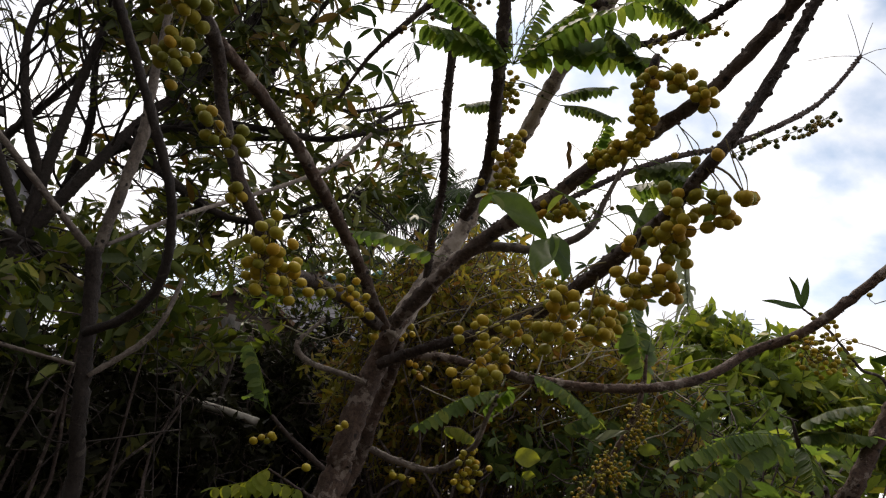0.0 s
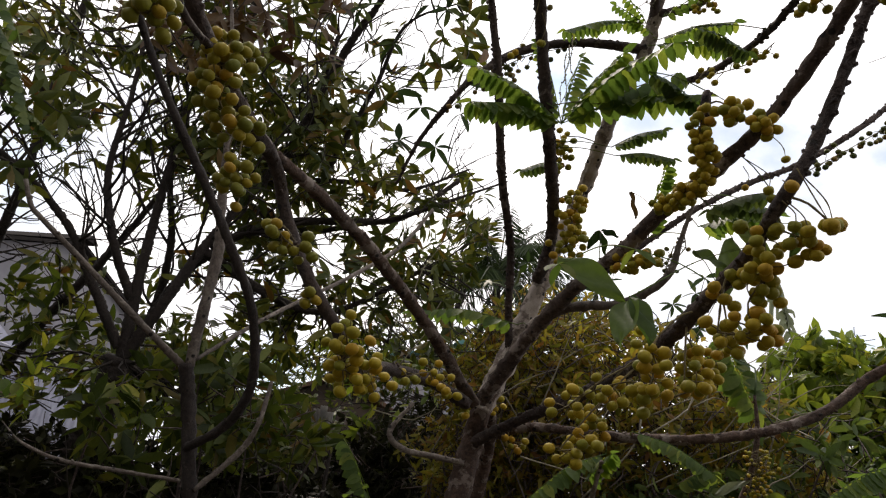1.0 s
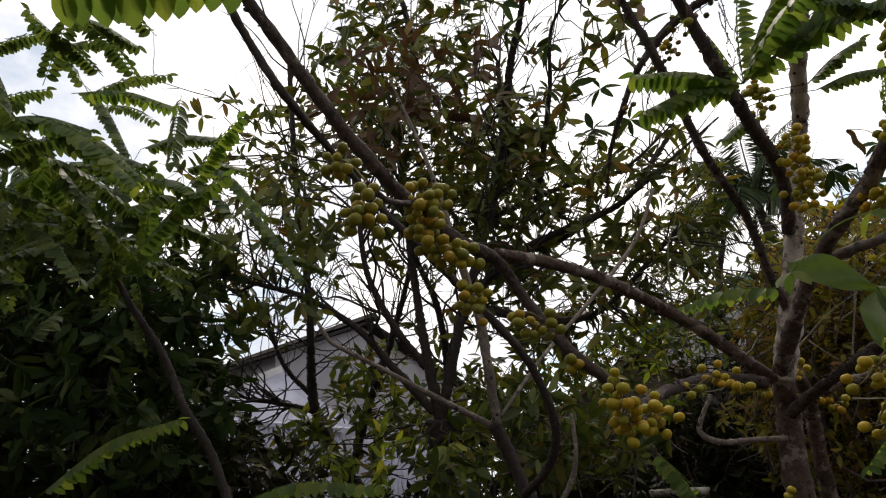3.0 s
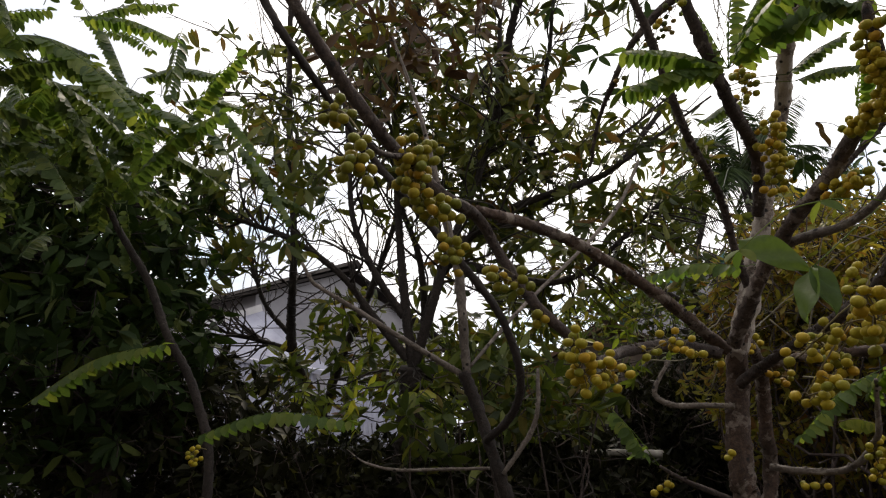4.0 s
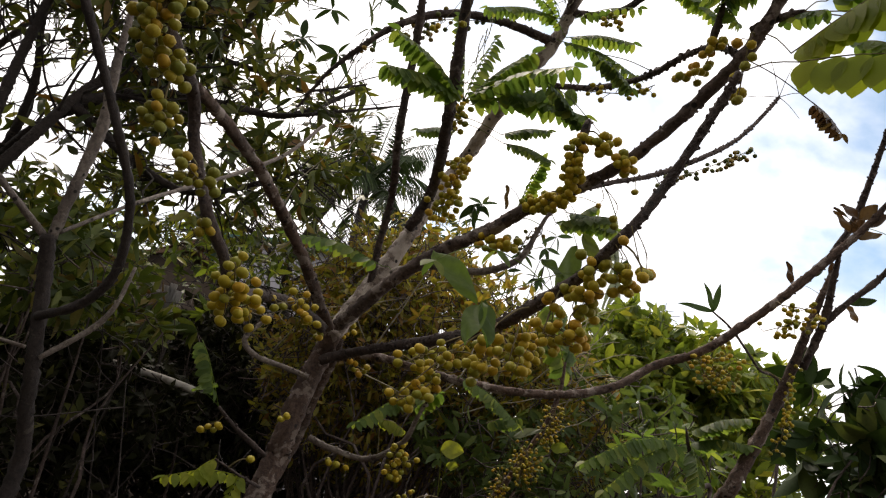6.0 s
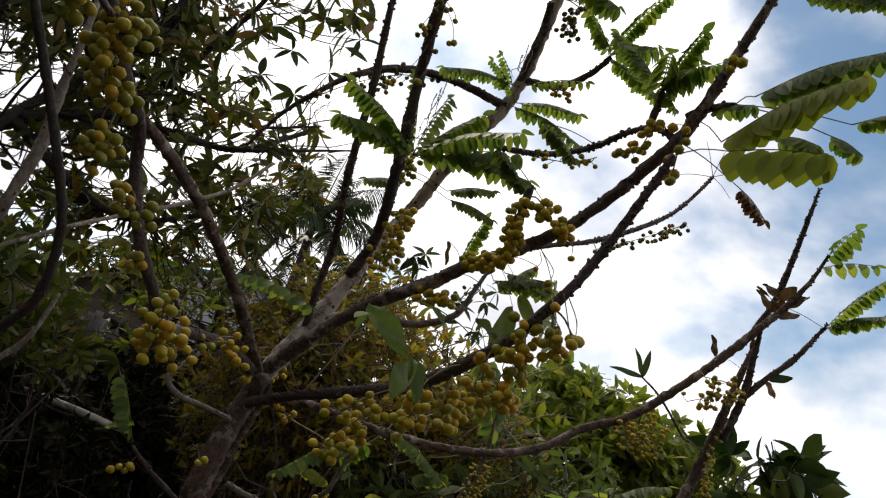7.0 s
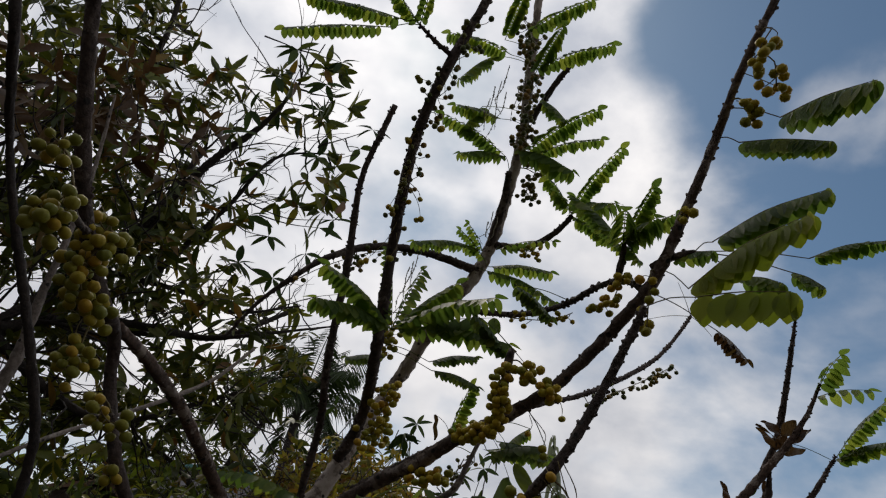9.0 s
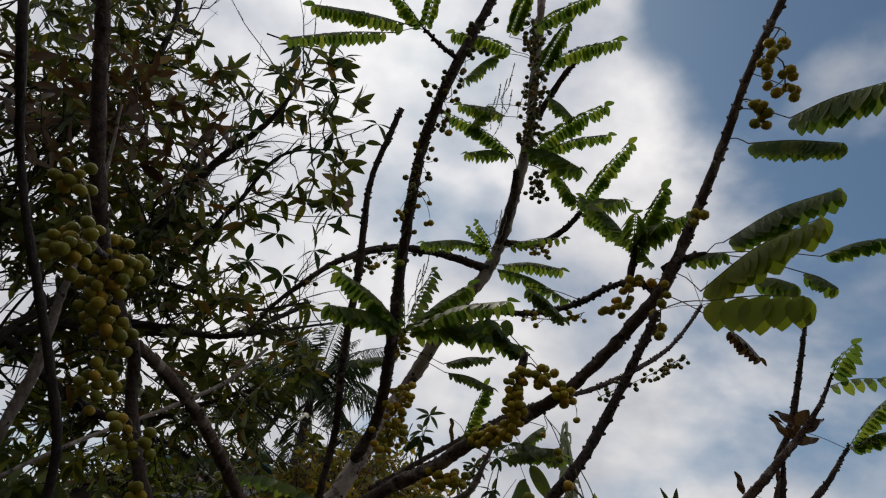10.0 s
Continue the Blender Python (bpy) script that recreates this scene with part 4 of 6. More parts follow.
feather((-0.051, 0.817, 3.170), (-0.154, 0.722, 3.188), 8, 0.036, seed=103, sag=0.04, hang=1.3)
feather((-0.048, 0.816, 3.170), (-0.034, 0.706, 3.220), 6, 0.04, seed=104, sag=0.04, hang=1.3)

# leaves on the right limb
near_feather((0.689, 0.774, 2.501), (0.802, 0.523, 2.547), 9, 0.072, 60, hang=3.5, mat=YOUNGLIT)
near_feather((0.684, 0.731, 2.453), (0.787, 0.573, 2.404), 4, 0.078, 61, sag=0.03, hang=3.5, mat=YOUNGLIT)
near_feather((0.722, 0.605, 2.784), (0.832, 0.468, 2.694), 11, 0.046, 62, sag=0.04, hang=2.5)
near_feather((0.769, 0.526, 2.797), (0.829, 0.338, 2.720), 9, 0.064, 63, sag=0.05, hang=2.5)
near_feather((0.755, 0.801, 2.664), (0.903, 0.604, 2.708), 11, 0.06, 64, hang=2.5)
near_feather((0.975, 0.788, 2.678), (1.099, 0.707, 2.710), 12, 0.036, 108, hang=1.0)
near_feather((0.805, 0.774, 2.564), (0.856, 0.705, 2.523), 5, 0.044, 109, hang=1.2)
near_feather((0.889, 0.719, 2.568), (0.933, 0.691, 2.530), 5, 0.034, 110, hang=1.2)
near_feather((0.675, 0.814, 2.595), (0.722, 0.733, 2.583), 5, 0.036, 111, hang=1.2)
feather((1.686, 1.825, 2.700), (1.746, 1.605, 2.857), 10, 0.05, seed=65)
feather((1.686, 1.825, 2.700), (1.795, 1.675, 2.751), 10, 0.05, seed=66)
feather((1.568, 1.715, 2.867), (1.681, 1.591, 2.877), 4, 0.05, seed=67)
feather((1.571, 1.698, 2.893), (1.561, 1.540, 2.952), 5, 0.06, seed=68)
feather((0.266, 0.989, 2.023), (0.141, 0.796, 1.917), 2, 0.05, seed=69)

# ---- second gooseberry stem ----
tree_b = thing("star_gooseberry_sapling", (0.95, 1.05, 0.0), "slim star gooseberry stem with small yellow fruit", "tree")
bough(tree_b, "stem_b", [(0.750, 1.400, -0.100, 0.0400), (0.780, 1.400, 0.800, 0.0340), (1.232, 2.065, 1.572, 0.0276), (1.296, 2.020, 1.774, 0.0239), (1.390, 2.014, 2.040, 0.0188), (1.433, 1.912, 2.388, 0.0138), (1.467, 1.895, 2.562, 0.0060)], name="trunk", knob=50)
bough(tree_b, "stem_b2", [(1.452, 1.973, 2.211, 0.0140), (1.464, 1.901, 2.371, 0.0140), (1.443, 1.835, 2.520, 0.0100), (1.432, 1.794, 2.614, 0.0040)], TWIG, knob=220, knob_size=0.0065)
bough(tree_b, "stem_b3", [(1.465, 1.903, 2.368, 0.0120), (1.520, 1.862, 2.455, 0.0100), (1.586, 1.820, 2.547, 0.0100), (1.648, 1.756, 2.687, 0.0040)], TWIG, knob=220, knob_size=0.0065)
bough(tree_b, "low_shoot", [(0.800, 1.750, -0.050, 0.0090), (1.298, 2.223, 1.587, 0.0079), (1.223, 2.149, 1.729, 0.0078), (1.147, 2.086, 1.866, 0.0058), (1.123, 2.071, 1.919, 0.0019)], TWIG)
cluster(tree_b, [(1.205, 1.963, 2.172, 0.0019), (1.144, 1.979, 2.086, 0.0019), (1.098, 1.963, 2.133, 0.0019), (1.218, 1.983, 2.100, 0.0019)], 55, 0.05, 0.018, seed=70)
cluster(tree_b, [(1.406, 1.963, 2.203, 0.0020), (1.414, 1.966, 2.008, 0.0019), (1.404, 1.994, 1.908, 0.0019)], 44, 0.03, 0.015, seed=71)

# ---- fruiting shoot under the low limb ----
shoot = thing("star_gooseberry_shoot", (0.40, 2.12, 0.0), "slender star gooseberry shoot crowded with tiny yellow fruit", "tree")
bough(shoot, "shoot_main", [(0.380, 2.120, -0.050, 0.0200), (0.440, 2.150, 0.800, 0.0180), (0.502, 2.175, 1.388, 0.0160), (0.525, 2.179, 1.463, 0.0140), (0.577, 2.177, 1.582, 0.0115), (0.629, 2.169, 1.711, 0.0095), (0.663, 2.158, 1.812, 0.0085), (0.680, 2.144, 1.921, 0.0075), (0.673, 2.130, 2.030, 0.0040)], name="trunk", knob=60, knob_size=0.006)
bough(shoot, "shoot_fork", [(0.470, 2.160, 1.060, 0.0110), (0.545, 2.129, 1.385, 0.0100), (0.580, 2.132, 1.473, 0.0085), (0.598, 2.133, 1.543, 0.0040)], knob=40, knob_size=0.006)
bough(shoot, "shoot_twig", [(0.502, 2.175, 1.383, 0.0060), (0.466, 2.180, 1.398, 0.0055), (0.398, 2.186, 1.410, 0.0050), (0.350, 2.192, 1.452, 0.0030)], MIDBARK)
cluster(shoot, [(0.612, 2.131, 1.680, 0.0019), (0.622, 2.131, 1.640, 0.0019), (0.600, 2.131, 1.614, 0.0019)], 110, 0.060, 0.0118, seed=172)
cluster(shoot, [(0.552, 2.140, 1.568, 0.0019), (0.540, 2.140, 1.528, 0.0019)], 46, 0.045, 0.0115, seed=173)
cluster(shoot, [(0.526, 2.140, 1.490, 0.0019), (0.516, 2.140, 1.465, 0.0019)], 18, 0.035, 0.0115, seed=174)
cluster(shoot, [(0.665, 2.120, 1.730, 0.0019), (0.675, 2.114, 1.800, 0.0019), (0.672, 2.111, 1.863, 0.0019)], 76, 0.050, 0.0112, seed=175)
cluster(shoot, [(0.258, 2.152, 1.418, 0.0019), (0.262, 2.149, 1.387, 0.0019)], 18, 0.045, 0.0165, seed=176)

# ---- slim bare tree ----
slim = thing("slim_tree", (-0.872, 1.789, 1.284)[:2] + (0.0,), "slim bare tree with a bent side stem", "tree")
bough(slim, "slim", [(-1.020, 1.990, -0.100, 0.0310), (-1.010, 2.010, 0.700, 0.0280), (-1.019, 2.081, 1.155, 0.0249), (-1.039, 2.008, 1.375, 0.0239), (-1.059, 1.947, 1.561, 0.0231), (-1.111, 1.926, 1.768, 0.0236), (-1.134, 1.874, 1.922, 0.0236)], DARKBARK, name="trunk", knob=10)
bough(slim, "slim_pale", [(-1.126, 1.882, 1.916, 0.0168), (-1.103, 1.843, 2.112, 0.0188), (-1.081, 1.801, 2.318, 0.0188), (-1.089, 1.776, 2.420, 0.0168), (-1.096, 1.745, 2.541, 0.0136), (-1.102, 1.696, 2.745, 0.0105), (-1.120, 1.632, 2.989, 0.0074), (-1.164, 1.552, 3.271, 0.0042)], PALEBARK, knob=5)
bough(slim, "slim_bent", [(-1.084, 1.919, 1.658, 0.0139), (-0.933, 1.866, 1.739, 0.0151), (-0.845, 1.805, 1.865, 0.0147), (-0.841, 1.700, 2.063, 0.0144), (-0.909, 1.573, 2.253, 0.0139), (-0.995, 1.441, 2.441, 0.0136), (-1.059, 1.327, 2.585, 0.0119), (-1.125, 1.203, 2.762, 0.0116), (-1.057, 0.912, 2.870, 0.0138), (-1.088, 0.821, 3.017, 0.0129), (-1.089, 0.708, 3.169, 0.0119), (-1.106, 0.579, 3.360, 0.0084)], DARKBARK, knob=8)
bough(slim, "slim_twig", [(-1.149, 1.874, 1.914, 0.0126), (-1.286, 1.739, 2.039, 0.0103), (-1.414, 1.609, 2.161, 0.0100), (-1.489, 1.505, 2.240, 0.0078), (-1.549, 1.474, 2.292, 0.0078), (-1.581, 1.445, 2.372, 0.0059)], PALEBARK, knob=20)
bough(slim, "slim_low", [(-1.032, 1.941, 1.535, 0.0084), (-0.936, 2.000, 1.673, 0.0100), (-0.888, 1.993, 1.773, 0.0086), (-0.889, 2.020, 1.913, 0.0058)], PALEBARK, knob=8)
bough(slim, "slim_flat", [(-1.076, 1.921, 1.558, 0.0061), (-1.252, 1.862, 1.563, 0.0061), (-1.390, 1.755, 1.570, 0.0060), (-1.464, 1.662, 1.603, 0.0037), (-1.529, 1.629, 1.656, 0.0014)], PALEBARK, knob=8)
bough(slim, "slim_long", [(-1.109, 1.882, 1.938, 0.0068), (-1.018, 2.155, 2.184, 0.0076), (-0.873, 2.496, 2.474, 0.0085), (-0.741, 2.722, 2.721, 0.0091), (-0.638, 2.819, 2.965, 0.0075)], PALEBARK, knob=4)

# ---- leafy tree behind ----
back = thing("leafy_tree", (-2.6, 3.2, 0.0), "spreading leafy tree with many thin dark branches", "tree")
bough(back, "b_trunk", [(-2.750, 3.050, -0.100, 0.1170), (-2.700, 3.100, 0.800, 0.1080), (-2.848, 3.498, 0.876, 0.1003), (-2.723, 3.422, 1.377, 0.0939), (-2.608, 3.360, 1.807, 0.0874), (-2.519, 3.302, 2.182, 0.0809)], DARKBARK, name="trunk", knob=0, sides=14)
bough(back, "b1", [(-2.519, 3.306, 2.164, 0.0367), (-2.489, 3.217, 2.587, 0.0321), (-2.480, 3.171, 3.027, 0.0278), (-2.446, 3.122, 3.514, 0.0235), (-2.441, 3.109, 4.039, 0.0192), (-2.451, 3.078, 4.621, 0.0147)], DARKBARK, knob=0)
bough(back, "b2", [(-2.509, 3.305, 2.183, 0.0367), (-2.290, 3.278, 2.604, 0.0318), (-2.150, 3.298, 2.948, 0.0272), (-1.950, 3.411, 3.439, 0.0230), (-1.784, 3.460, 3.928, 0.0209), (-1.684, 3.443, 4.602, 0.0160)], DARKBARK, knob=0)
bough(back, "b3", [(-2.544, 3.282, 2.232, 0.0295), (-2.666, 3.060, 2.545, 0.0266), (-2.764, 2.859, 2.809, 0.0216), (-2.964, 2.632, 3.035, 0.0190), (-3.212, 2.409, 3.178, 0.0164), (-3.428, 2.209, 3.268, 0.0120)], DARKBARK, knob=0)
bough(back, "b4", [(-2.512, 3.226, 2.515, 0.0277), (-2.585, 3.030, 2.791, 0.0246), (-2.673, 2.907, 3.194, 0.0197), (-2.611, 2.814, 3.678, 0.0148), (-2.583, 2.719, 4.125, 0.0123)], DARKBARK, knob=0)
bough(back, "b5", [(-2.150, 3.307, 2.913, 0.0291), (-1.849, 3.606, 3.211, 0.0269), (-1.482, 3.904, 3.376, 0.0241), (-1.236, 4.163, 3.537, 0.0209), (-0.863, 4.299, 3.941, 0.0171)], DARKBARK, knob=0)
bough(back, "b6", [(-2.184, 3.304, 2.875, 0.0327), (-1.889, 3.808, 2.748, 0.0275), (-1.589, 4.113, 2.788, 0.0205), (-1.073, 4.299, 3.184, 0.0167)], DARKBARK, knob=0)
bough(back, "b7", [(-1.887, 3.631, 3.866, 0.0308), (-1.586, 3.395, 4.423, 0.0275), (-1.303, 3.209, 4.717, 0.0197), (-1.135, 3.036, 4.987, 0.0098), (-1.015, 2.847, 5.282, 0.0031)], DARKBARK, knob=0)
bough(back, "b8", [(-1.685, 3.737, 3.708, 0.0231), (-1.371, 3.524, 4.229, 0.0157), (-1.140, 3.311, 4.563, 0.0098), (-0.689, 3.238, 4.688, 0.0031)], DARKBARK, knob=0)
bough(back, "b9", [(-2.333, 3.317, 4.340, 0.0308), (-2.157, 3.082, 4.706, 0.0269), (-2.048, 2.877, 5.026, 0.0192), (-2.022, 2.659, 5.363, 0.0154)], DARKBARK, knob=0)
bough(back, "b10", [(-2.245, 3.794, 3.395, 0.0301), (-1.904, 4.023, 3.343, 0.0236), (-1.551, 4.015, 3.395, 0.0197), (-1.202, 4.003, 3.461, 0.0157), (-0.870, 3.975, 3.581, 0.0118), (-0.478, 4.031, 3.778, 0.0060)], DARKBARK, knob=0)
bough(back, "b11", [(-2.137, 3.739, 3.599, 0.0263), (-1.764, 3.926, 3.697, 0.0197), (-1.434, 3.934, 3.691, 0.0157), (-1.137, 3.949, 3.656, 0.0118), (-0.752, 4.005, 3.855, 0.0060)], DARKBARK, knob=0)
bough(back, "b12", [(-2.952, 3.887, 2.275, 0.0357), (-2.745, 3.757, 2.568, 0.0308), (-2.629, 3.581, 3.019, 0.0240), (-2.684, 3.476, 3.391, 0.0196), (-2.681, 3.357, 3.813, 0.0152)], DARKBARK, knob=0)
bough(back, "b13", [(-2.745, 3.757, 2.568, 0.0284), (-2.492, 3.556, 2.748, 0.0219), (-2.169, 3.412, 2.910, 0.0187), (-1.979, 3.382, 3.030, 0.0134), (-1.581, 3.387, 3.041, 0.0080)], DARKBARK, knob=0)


def crown(owner, blobs, mat, length, leaves, template, seed, bark_mat, limbs=(), twig=0.14, branch=0.012, droop=0.25, thin=1.0):
    rng = np.random.default_rng(seed)
    g, wood = Geo(), Geo()
    ends = [BOUGHS[k] for k in limbs]
    for centre, radii, n in blobs:
        pts = in_blob(rng, int(n * thin), centre, radii, 0.15)
        whorls(g, wood, pts, length, rng, leaves, template, twig, droop=droop)
        for p in pts[::4]:
            if ends:
                allp = np.concatenate([e[:, :3] for e in ends])
                d = np.linalg.norm(allp - p, axis=1) + 0.6 * np.maximum(0, allp[:, 2] - p[2])
                q = allp[int(np.argmin(d))]
                if np.linalg.norm(q - p) < 1.4:
                    wander(wood, q, p, branch * 0.7, branch * 0.25, rng, 0.06, 0.1, 5)
    part("crown", g, mat, owner)
    tagged(part("branchwork", wood, bark_mat, owner), kind="stuff")


def bare(owner, keys, count, length, seed, bark_mat=DARKBARK, r=0.008):
    """Leafless side branches with finer twigs of their own."""
    rng = np.random.default_rng(seed)
    g = Geo()
    for key in keys:
        c = BOUGHS[key]
        for _ in range(count):
            i = int(rng.integers(len(c) // 4, len(c) - 1))
            p = c[i, :3]
            tan = c[min(i + 1, len(c) - 1), :3] - c[max(i - 1, 0), :3]
            d = tan / (np.linalg.norm(tan) + 1e-9) * 0.7 + rng.standard_normal(3) * 0.55 + np.array((0, 0, 0.25))
            d /= np.linalg.norm(d)
            e = p + d * length * (0.5 + 0.8 * rng.random())
            k = min(r, c[i, 3] * 0.7)
            s = wander(g, p, e, k, k * 0.3, rng, 0.06, 0.06, 6)
            for _ in range(3):
                q = s[int(rng.integers(len(s) // 3, len(s))), :3]
                f = d + rng.standard_normal(3) * 0.6
                wander(g, q, q + f / np.linalg.norm(f) * length * 0.5 * rng.random(), k * 0.4, 0.0012, rng, 0.035, 0.06, 4)
    tagged(part("branchwork", g, bark_mat, owner), kind="stuff")


bare(back, ("b1", "b2", "b3", "b4", "b12", "b13"), 14, 0.85, 5, r=0.010)
bare(back, ("b5", "b6", "b7", "b8", "b9", "b10", "b11"), 9, 0.6, 6, r=0.006)
crown(back, [((-2.001, 3.436, 3.722), (1.0, 0.6, 0.72), 235), ((-2.455, 3.143, 4.790), (1.0, 0.6, 1.0), 210), ((-2.190, 3.771, 3.828), (0.6, 0.5, 0.4), 150), ((-1.708, 4.202, 3.164), (1.0, 0.6, 0.55), 150), ((-2.305, 4.069, 3.365), (0.8, 0.5, 0.8), 50), ((-1.162, 4.300, 3.589), (0.7, 0.5, 0.6), 90), ((-1.907, 4.350, 2.715), (1.0, 0.5, 0.35), 62),
             ((-2.645, 2.890, 3.765), (1.0, 0.6, 0.6), 80), ((-2.884, 2.273, 3.161), (0.6, 0.5, 0.6), 60), ((-1.863, 3.569, 2.770), (0.7, 0.5, 0.5), 48),
             ((-1.659, 3.390, 4.612), (0.5, 0.5, 0.7), 60), ((-0.841, 4.697, 2.862), (0.8, 0.5, 0.4), 80), ((-2.097, 2.696, 4.369), (0.55, 0.5, 0.8), 90), ((-2.637, 4.138, 2.357), (0.6, 0.5, 0.45), 50)],
      CROWN, 0.128, 7, SLIM, 21, DARKBARK, ("b1", "b2", "b3", "b4", "b5", "b6", "b7", "b8", "b9", "b10", "b11"), thin=0.64)
# Lower tufts take the brighter shrub colour in place of warm light on them.
crown(back, [((-2.900, 3.228, 1.957), (1.0, 0.5, 0.22), 34), ((-2.149, 3.713, 1.865), (0.7, 0.5, 0.22), 60), ((-2.192, 4.395, 2.367), (1.5, 0.5, 0.42), 70), ((-2.138, 3.916, 1.855), (0.8, 0.4, 0.22), 22)], GLOSSY, 0.11, 6, SLIM, 26, DARKBARK, ("b1", "b2", "b6"))
crown(back, [((-1.484, 3.349, 1.877), (0.5, 0.14, 0.17), 20), ((-1.391, 3.205, 1.895), (0.35, 0.12, 0.2), 10)], CROWN, 0.11, 6, SLIM, 28, DARKBARK)
crown(back, [((-1.670, 2.036, 3.620), (0.34, 0.3, 0.4), 24), ((-1.378, 2.280, 3.772), (0.4, 0.3, 0.35), 16)], WITHERED, 0.11, 6, SLIM, 29, DARKBARK, ("b1", "b2"))
crown(back, [((-1.003, 3.065, 4.946), (0.30, 0.3, 0.35), 10), ((-0.862, 3.400, 4.433), (0.30, 0.3, 0.35), 10)], CROWN, 0.15, 7, SLIM, 25, DARKBARK, ("b7", "b8"))

def rosette(owner, centre, length, seed, leaves=6, start=None, mat=CROWN):
    """Slim leaves round the end of one twig, which comes from start."""
    rng = np.random.default_rng(seed)
    c = np.array(centre, float)
    g = Geo()
    a = rng.random(leaves) * 0.7 + np.arange(leaves) * 6.283 / leaves
    d = np.stack([np.cos(a), 0.35 * rng.standard_normal(leaves), 0.75 * np.sin(a) - 0.25], axis=1)
    g.scatter(SLIM, frames_of(np.tile(c, (leaves, 1)), d, np.tile((0.1, -0.8, 0.5), (leaves, 1)) + 0.3 * rng.standard_normal((leaves, 3)), length * (0.75 + 0.4 * rng.random(leaves))))
    part("leaf_whorl", g, mat, owner)
    if start is not None:
        g = Geo()
        b = np.array(start, float)
        tube(g, [(*b, 0.006), (*((b + c) / 2 + 0.03 * rng.standard_normal(3)), 0.004), (*c, 0.002)], 0.06, 5, 0.05)
        part("twig", g, DARKBARK, owner)


# Whorls coloured darker than the crown to read as backlit against the sky.
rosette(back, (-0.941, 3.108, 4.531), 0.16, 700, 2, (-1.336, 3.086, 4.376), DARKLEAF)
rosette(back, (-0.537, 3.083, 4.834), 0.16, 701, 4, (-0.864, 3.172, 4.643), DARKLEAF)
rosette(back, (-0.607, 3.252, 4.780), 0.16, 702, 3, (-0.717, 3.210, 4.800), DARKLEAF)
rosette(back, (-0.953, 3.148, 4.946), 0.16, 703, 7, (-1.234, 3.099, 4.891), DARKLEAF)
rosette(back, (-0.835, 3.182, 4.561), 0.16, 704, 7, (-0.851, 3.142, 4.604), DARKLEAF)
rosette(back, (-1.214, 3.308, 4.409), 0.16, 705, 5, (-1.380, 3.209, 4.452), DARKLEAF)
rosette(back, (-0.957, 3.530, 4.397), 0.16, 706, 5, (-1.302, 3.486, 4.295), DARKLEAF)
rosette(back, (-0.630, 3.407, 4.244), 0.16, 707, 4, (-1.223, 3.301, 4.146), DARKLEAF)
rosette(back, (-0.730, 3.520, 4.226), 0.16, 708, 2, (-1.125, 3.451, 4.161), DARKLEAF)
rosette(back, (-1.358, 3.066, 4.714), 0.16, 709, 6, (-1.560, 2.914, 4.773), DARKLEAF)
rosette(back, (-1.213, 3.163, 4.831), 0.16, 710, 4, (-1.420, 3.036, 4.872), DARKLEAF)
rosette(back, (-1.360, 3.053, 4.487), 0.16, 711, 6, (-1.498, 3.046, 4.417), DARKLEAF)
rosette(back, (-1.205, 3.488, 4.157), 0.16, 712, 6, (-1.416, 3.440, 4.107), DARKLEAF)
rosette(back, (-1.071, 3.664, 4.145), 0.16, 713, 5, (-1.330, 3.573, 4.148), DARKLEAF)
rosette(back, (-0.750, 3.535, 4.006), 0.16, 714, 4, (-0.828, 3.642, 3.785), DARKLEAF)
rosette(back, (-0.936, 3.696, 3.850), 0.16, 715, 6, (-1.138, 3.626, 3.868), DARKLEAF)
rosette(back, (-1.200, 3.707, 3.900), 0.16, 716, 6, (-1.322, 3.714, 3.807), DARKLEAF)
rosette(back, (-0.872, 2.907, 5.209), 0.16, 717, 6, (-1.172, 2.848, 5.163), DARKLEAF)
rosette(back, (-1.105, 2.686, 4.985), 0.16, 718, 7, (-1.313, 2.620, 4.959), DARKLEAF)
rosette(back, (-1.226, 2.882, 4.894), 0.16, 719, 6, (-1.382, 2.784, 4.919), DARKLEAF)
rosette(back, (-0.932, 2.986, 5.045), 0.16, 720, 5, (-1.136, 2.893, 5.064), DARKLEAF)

far_tree = thing("yellowing_tree", (-0.9, 6.6, 0.0), "far tree with fine yellowing leaves on thin twigs", "tree")
bough(far_tree, "y0", [(-0.900, 6.600, -0.100, 0.0800), (-0.900, 6.600, 1.200, 0.0700), (-1.354, 6.288, 2.678, 0.0442), (-1.295, 6.137, 3.176, 0.0331), (-1.107, 6.026, 3.598, 0.0221)], DARKBARK, name="trunk", knob=0)
bough(far_tree, "y1", [(-1.354, 6.288, 2.678, 0.0276), (-0.801, 6.017, 3.077, 0.0214), (-0.451, 5.934, 3.474, 0.0161)], DARKBARK, knob=0)
bough(far_tree, "y2", [(-1.338, 6.271, 2.736, 0.0276), (-1.713, 6.135, 3.023, 0.0221), (-2.080, 6.050, 3.150, 0.0166)], DARKBARK, knob=0)
bare(far_tree, ("y0", "y1", "y2"), 10, 0.7, 8, r=0.007)
crown(far_tree, [((-1.261, 6.189, 3.023), (0.7, 0.5, 0.4), 85), ((-1.797, 6.165, 2.895), (0.8, 0.5, 0.45), 100), ((-0.072, 5.921, 2.993), (0.7, 0.5, 0.35), 130), ((-1.472, 5.514, 3.527), (0.5, 0.4, 0.45), 90), ((-2.418, 6.171, 2.639), (0.7, 0.5, 0.4), 90)],
      TUFT, 0.09, 6, BLADE, 27, DARKBARK, ("y0", "y1", "y2"))
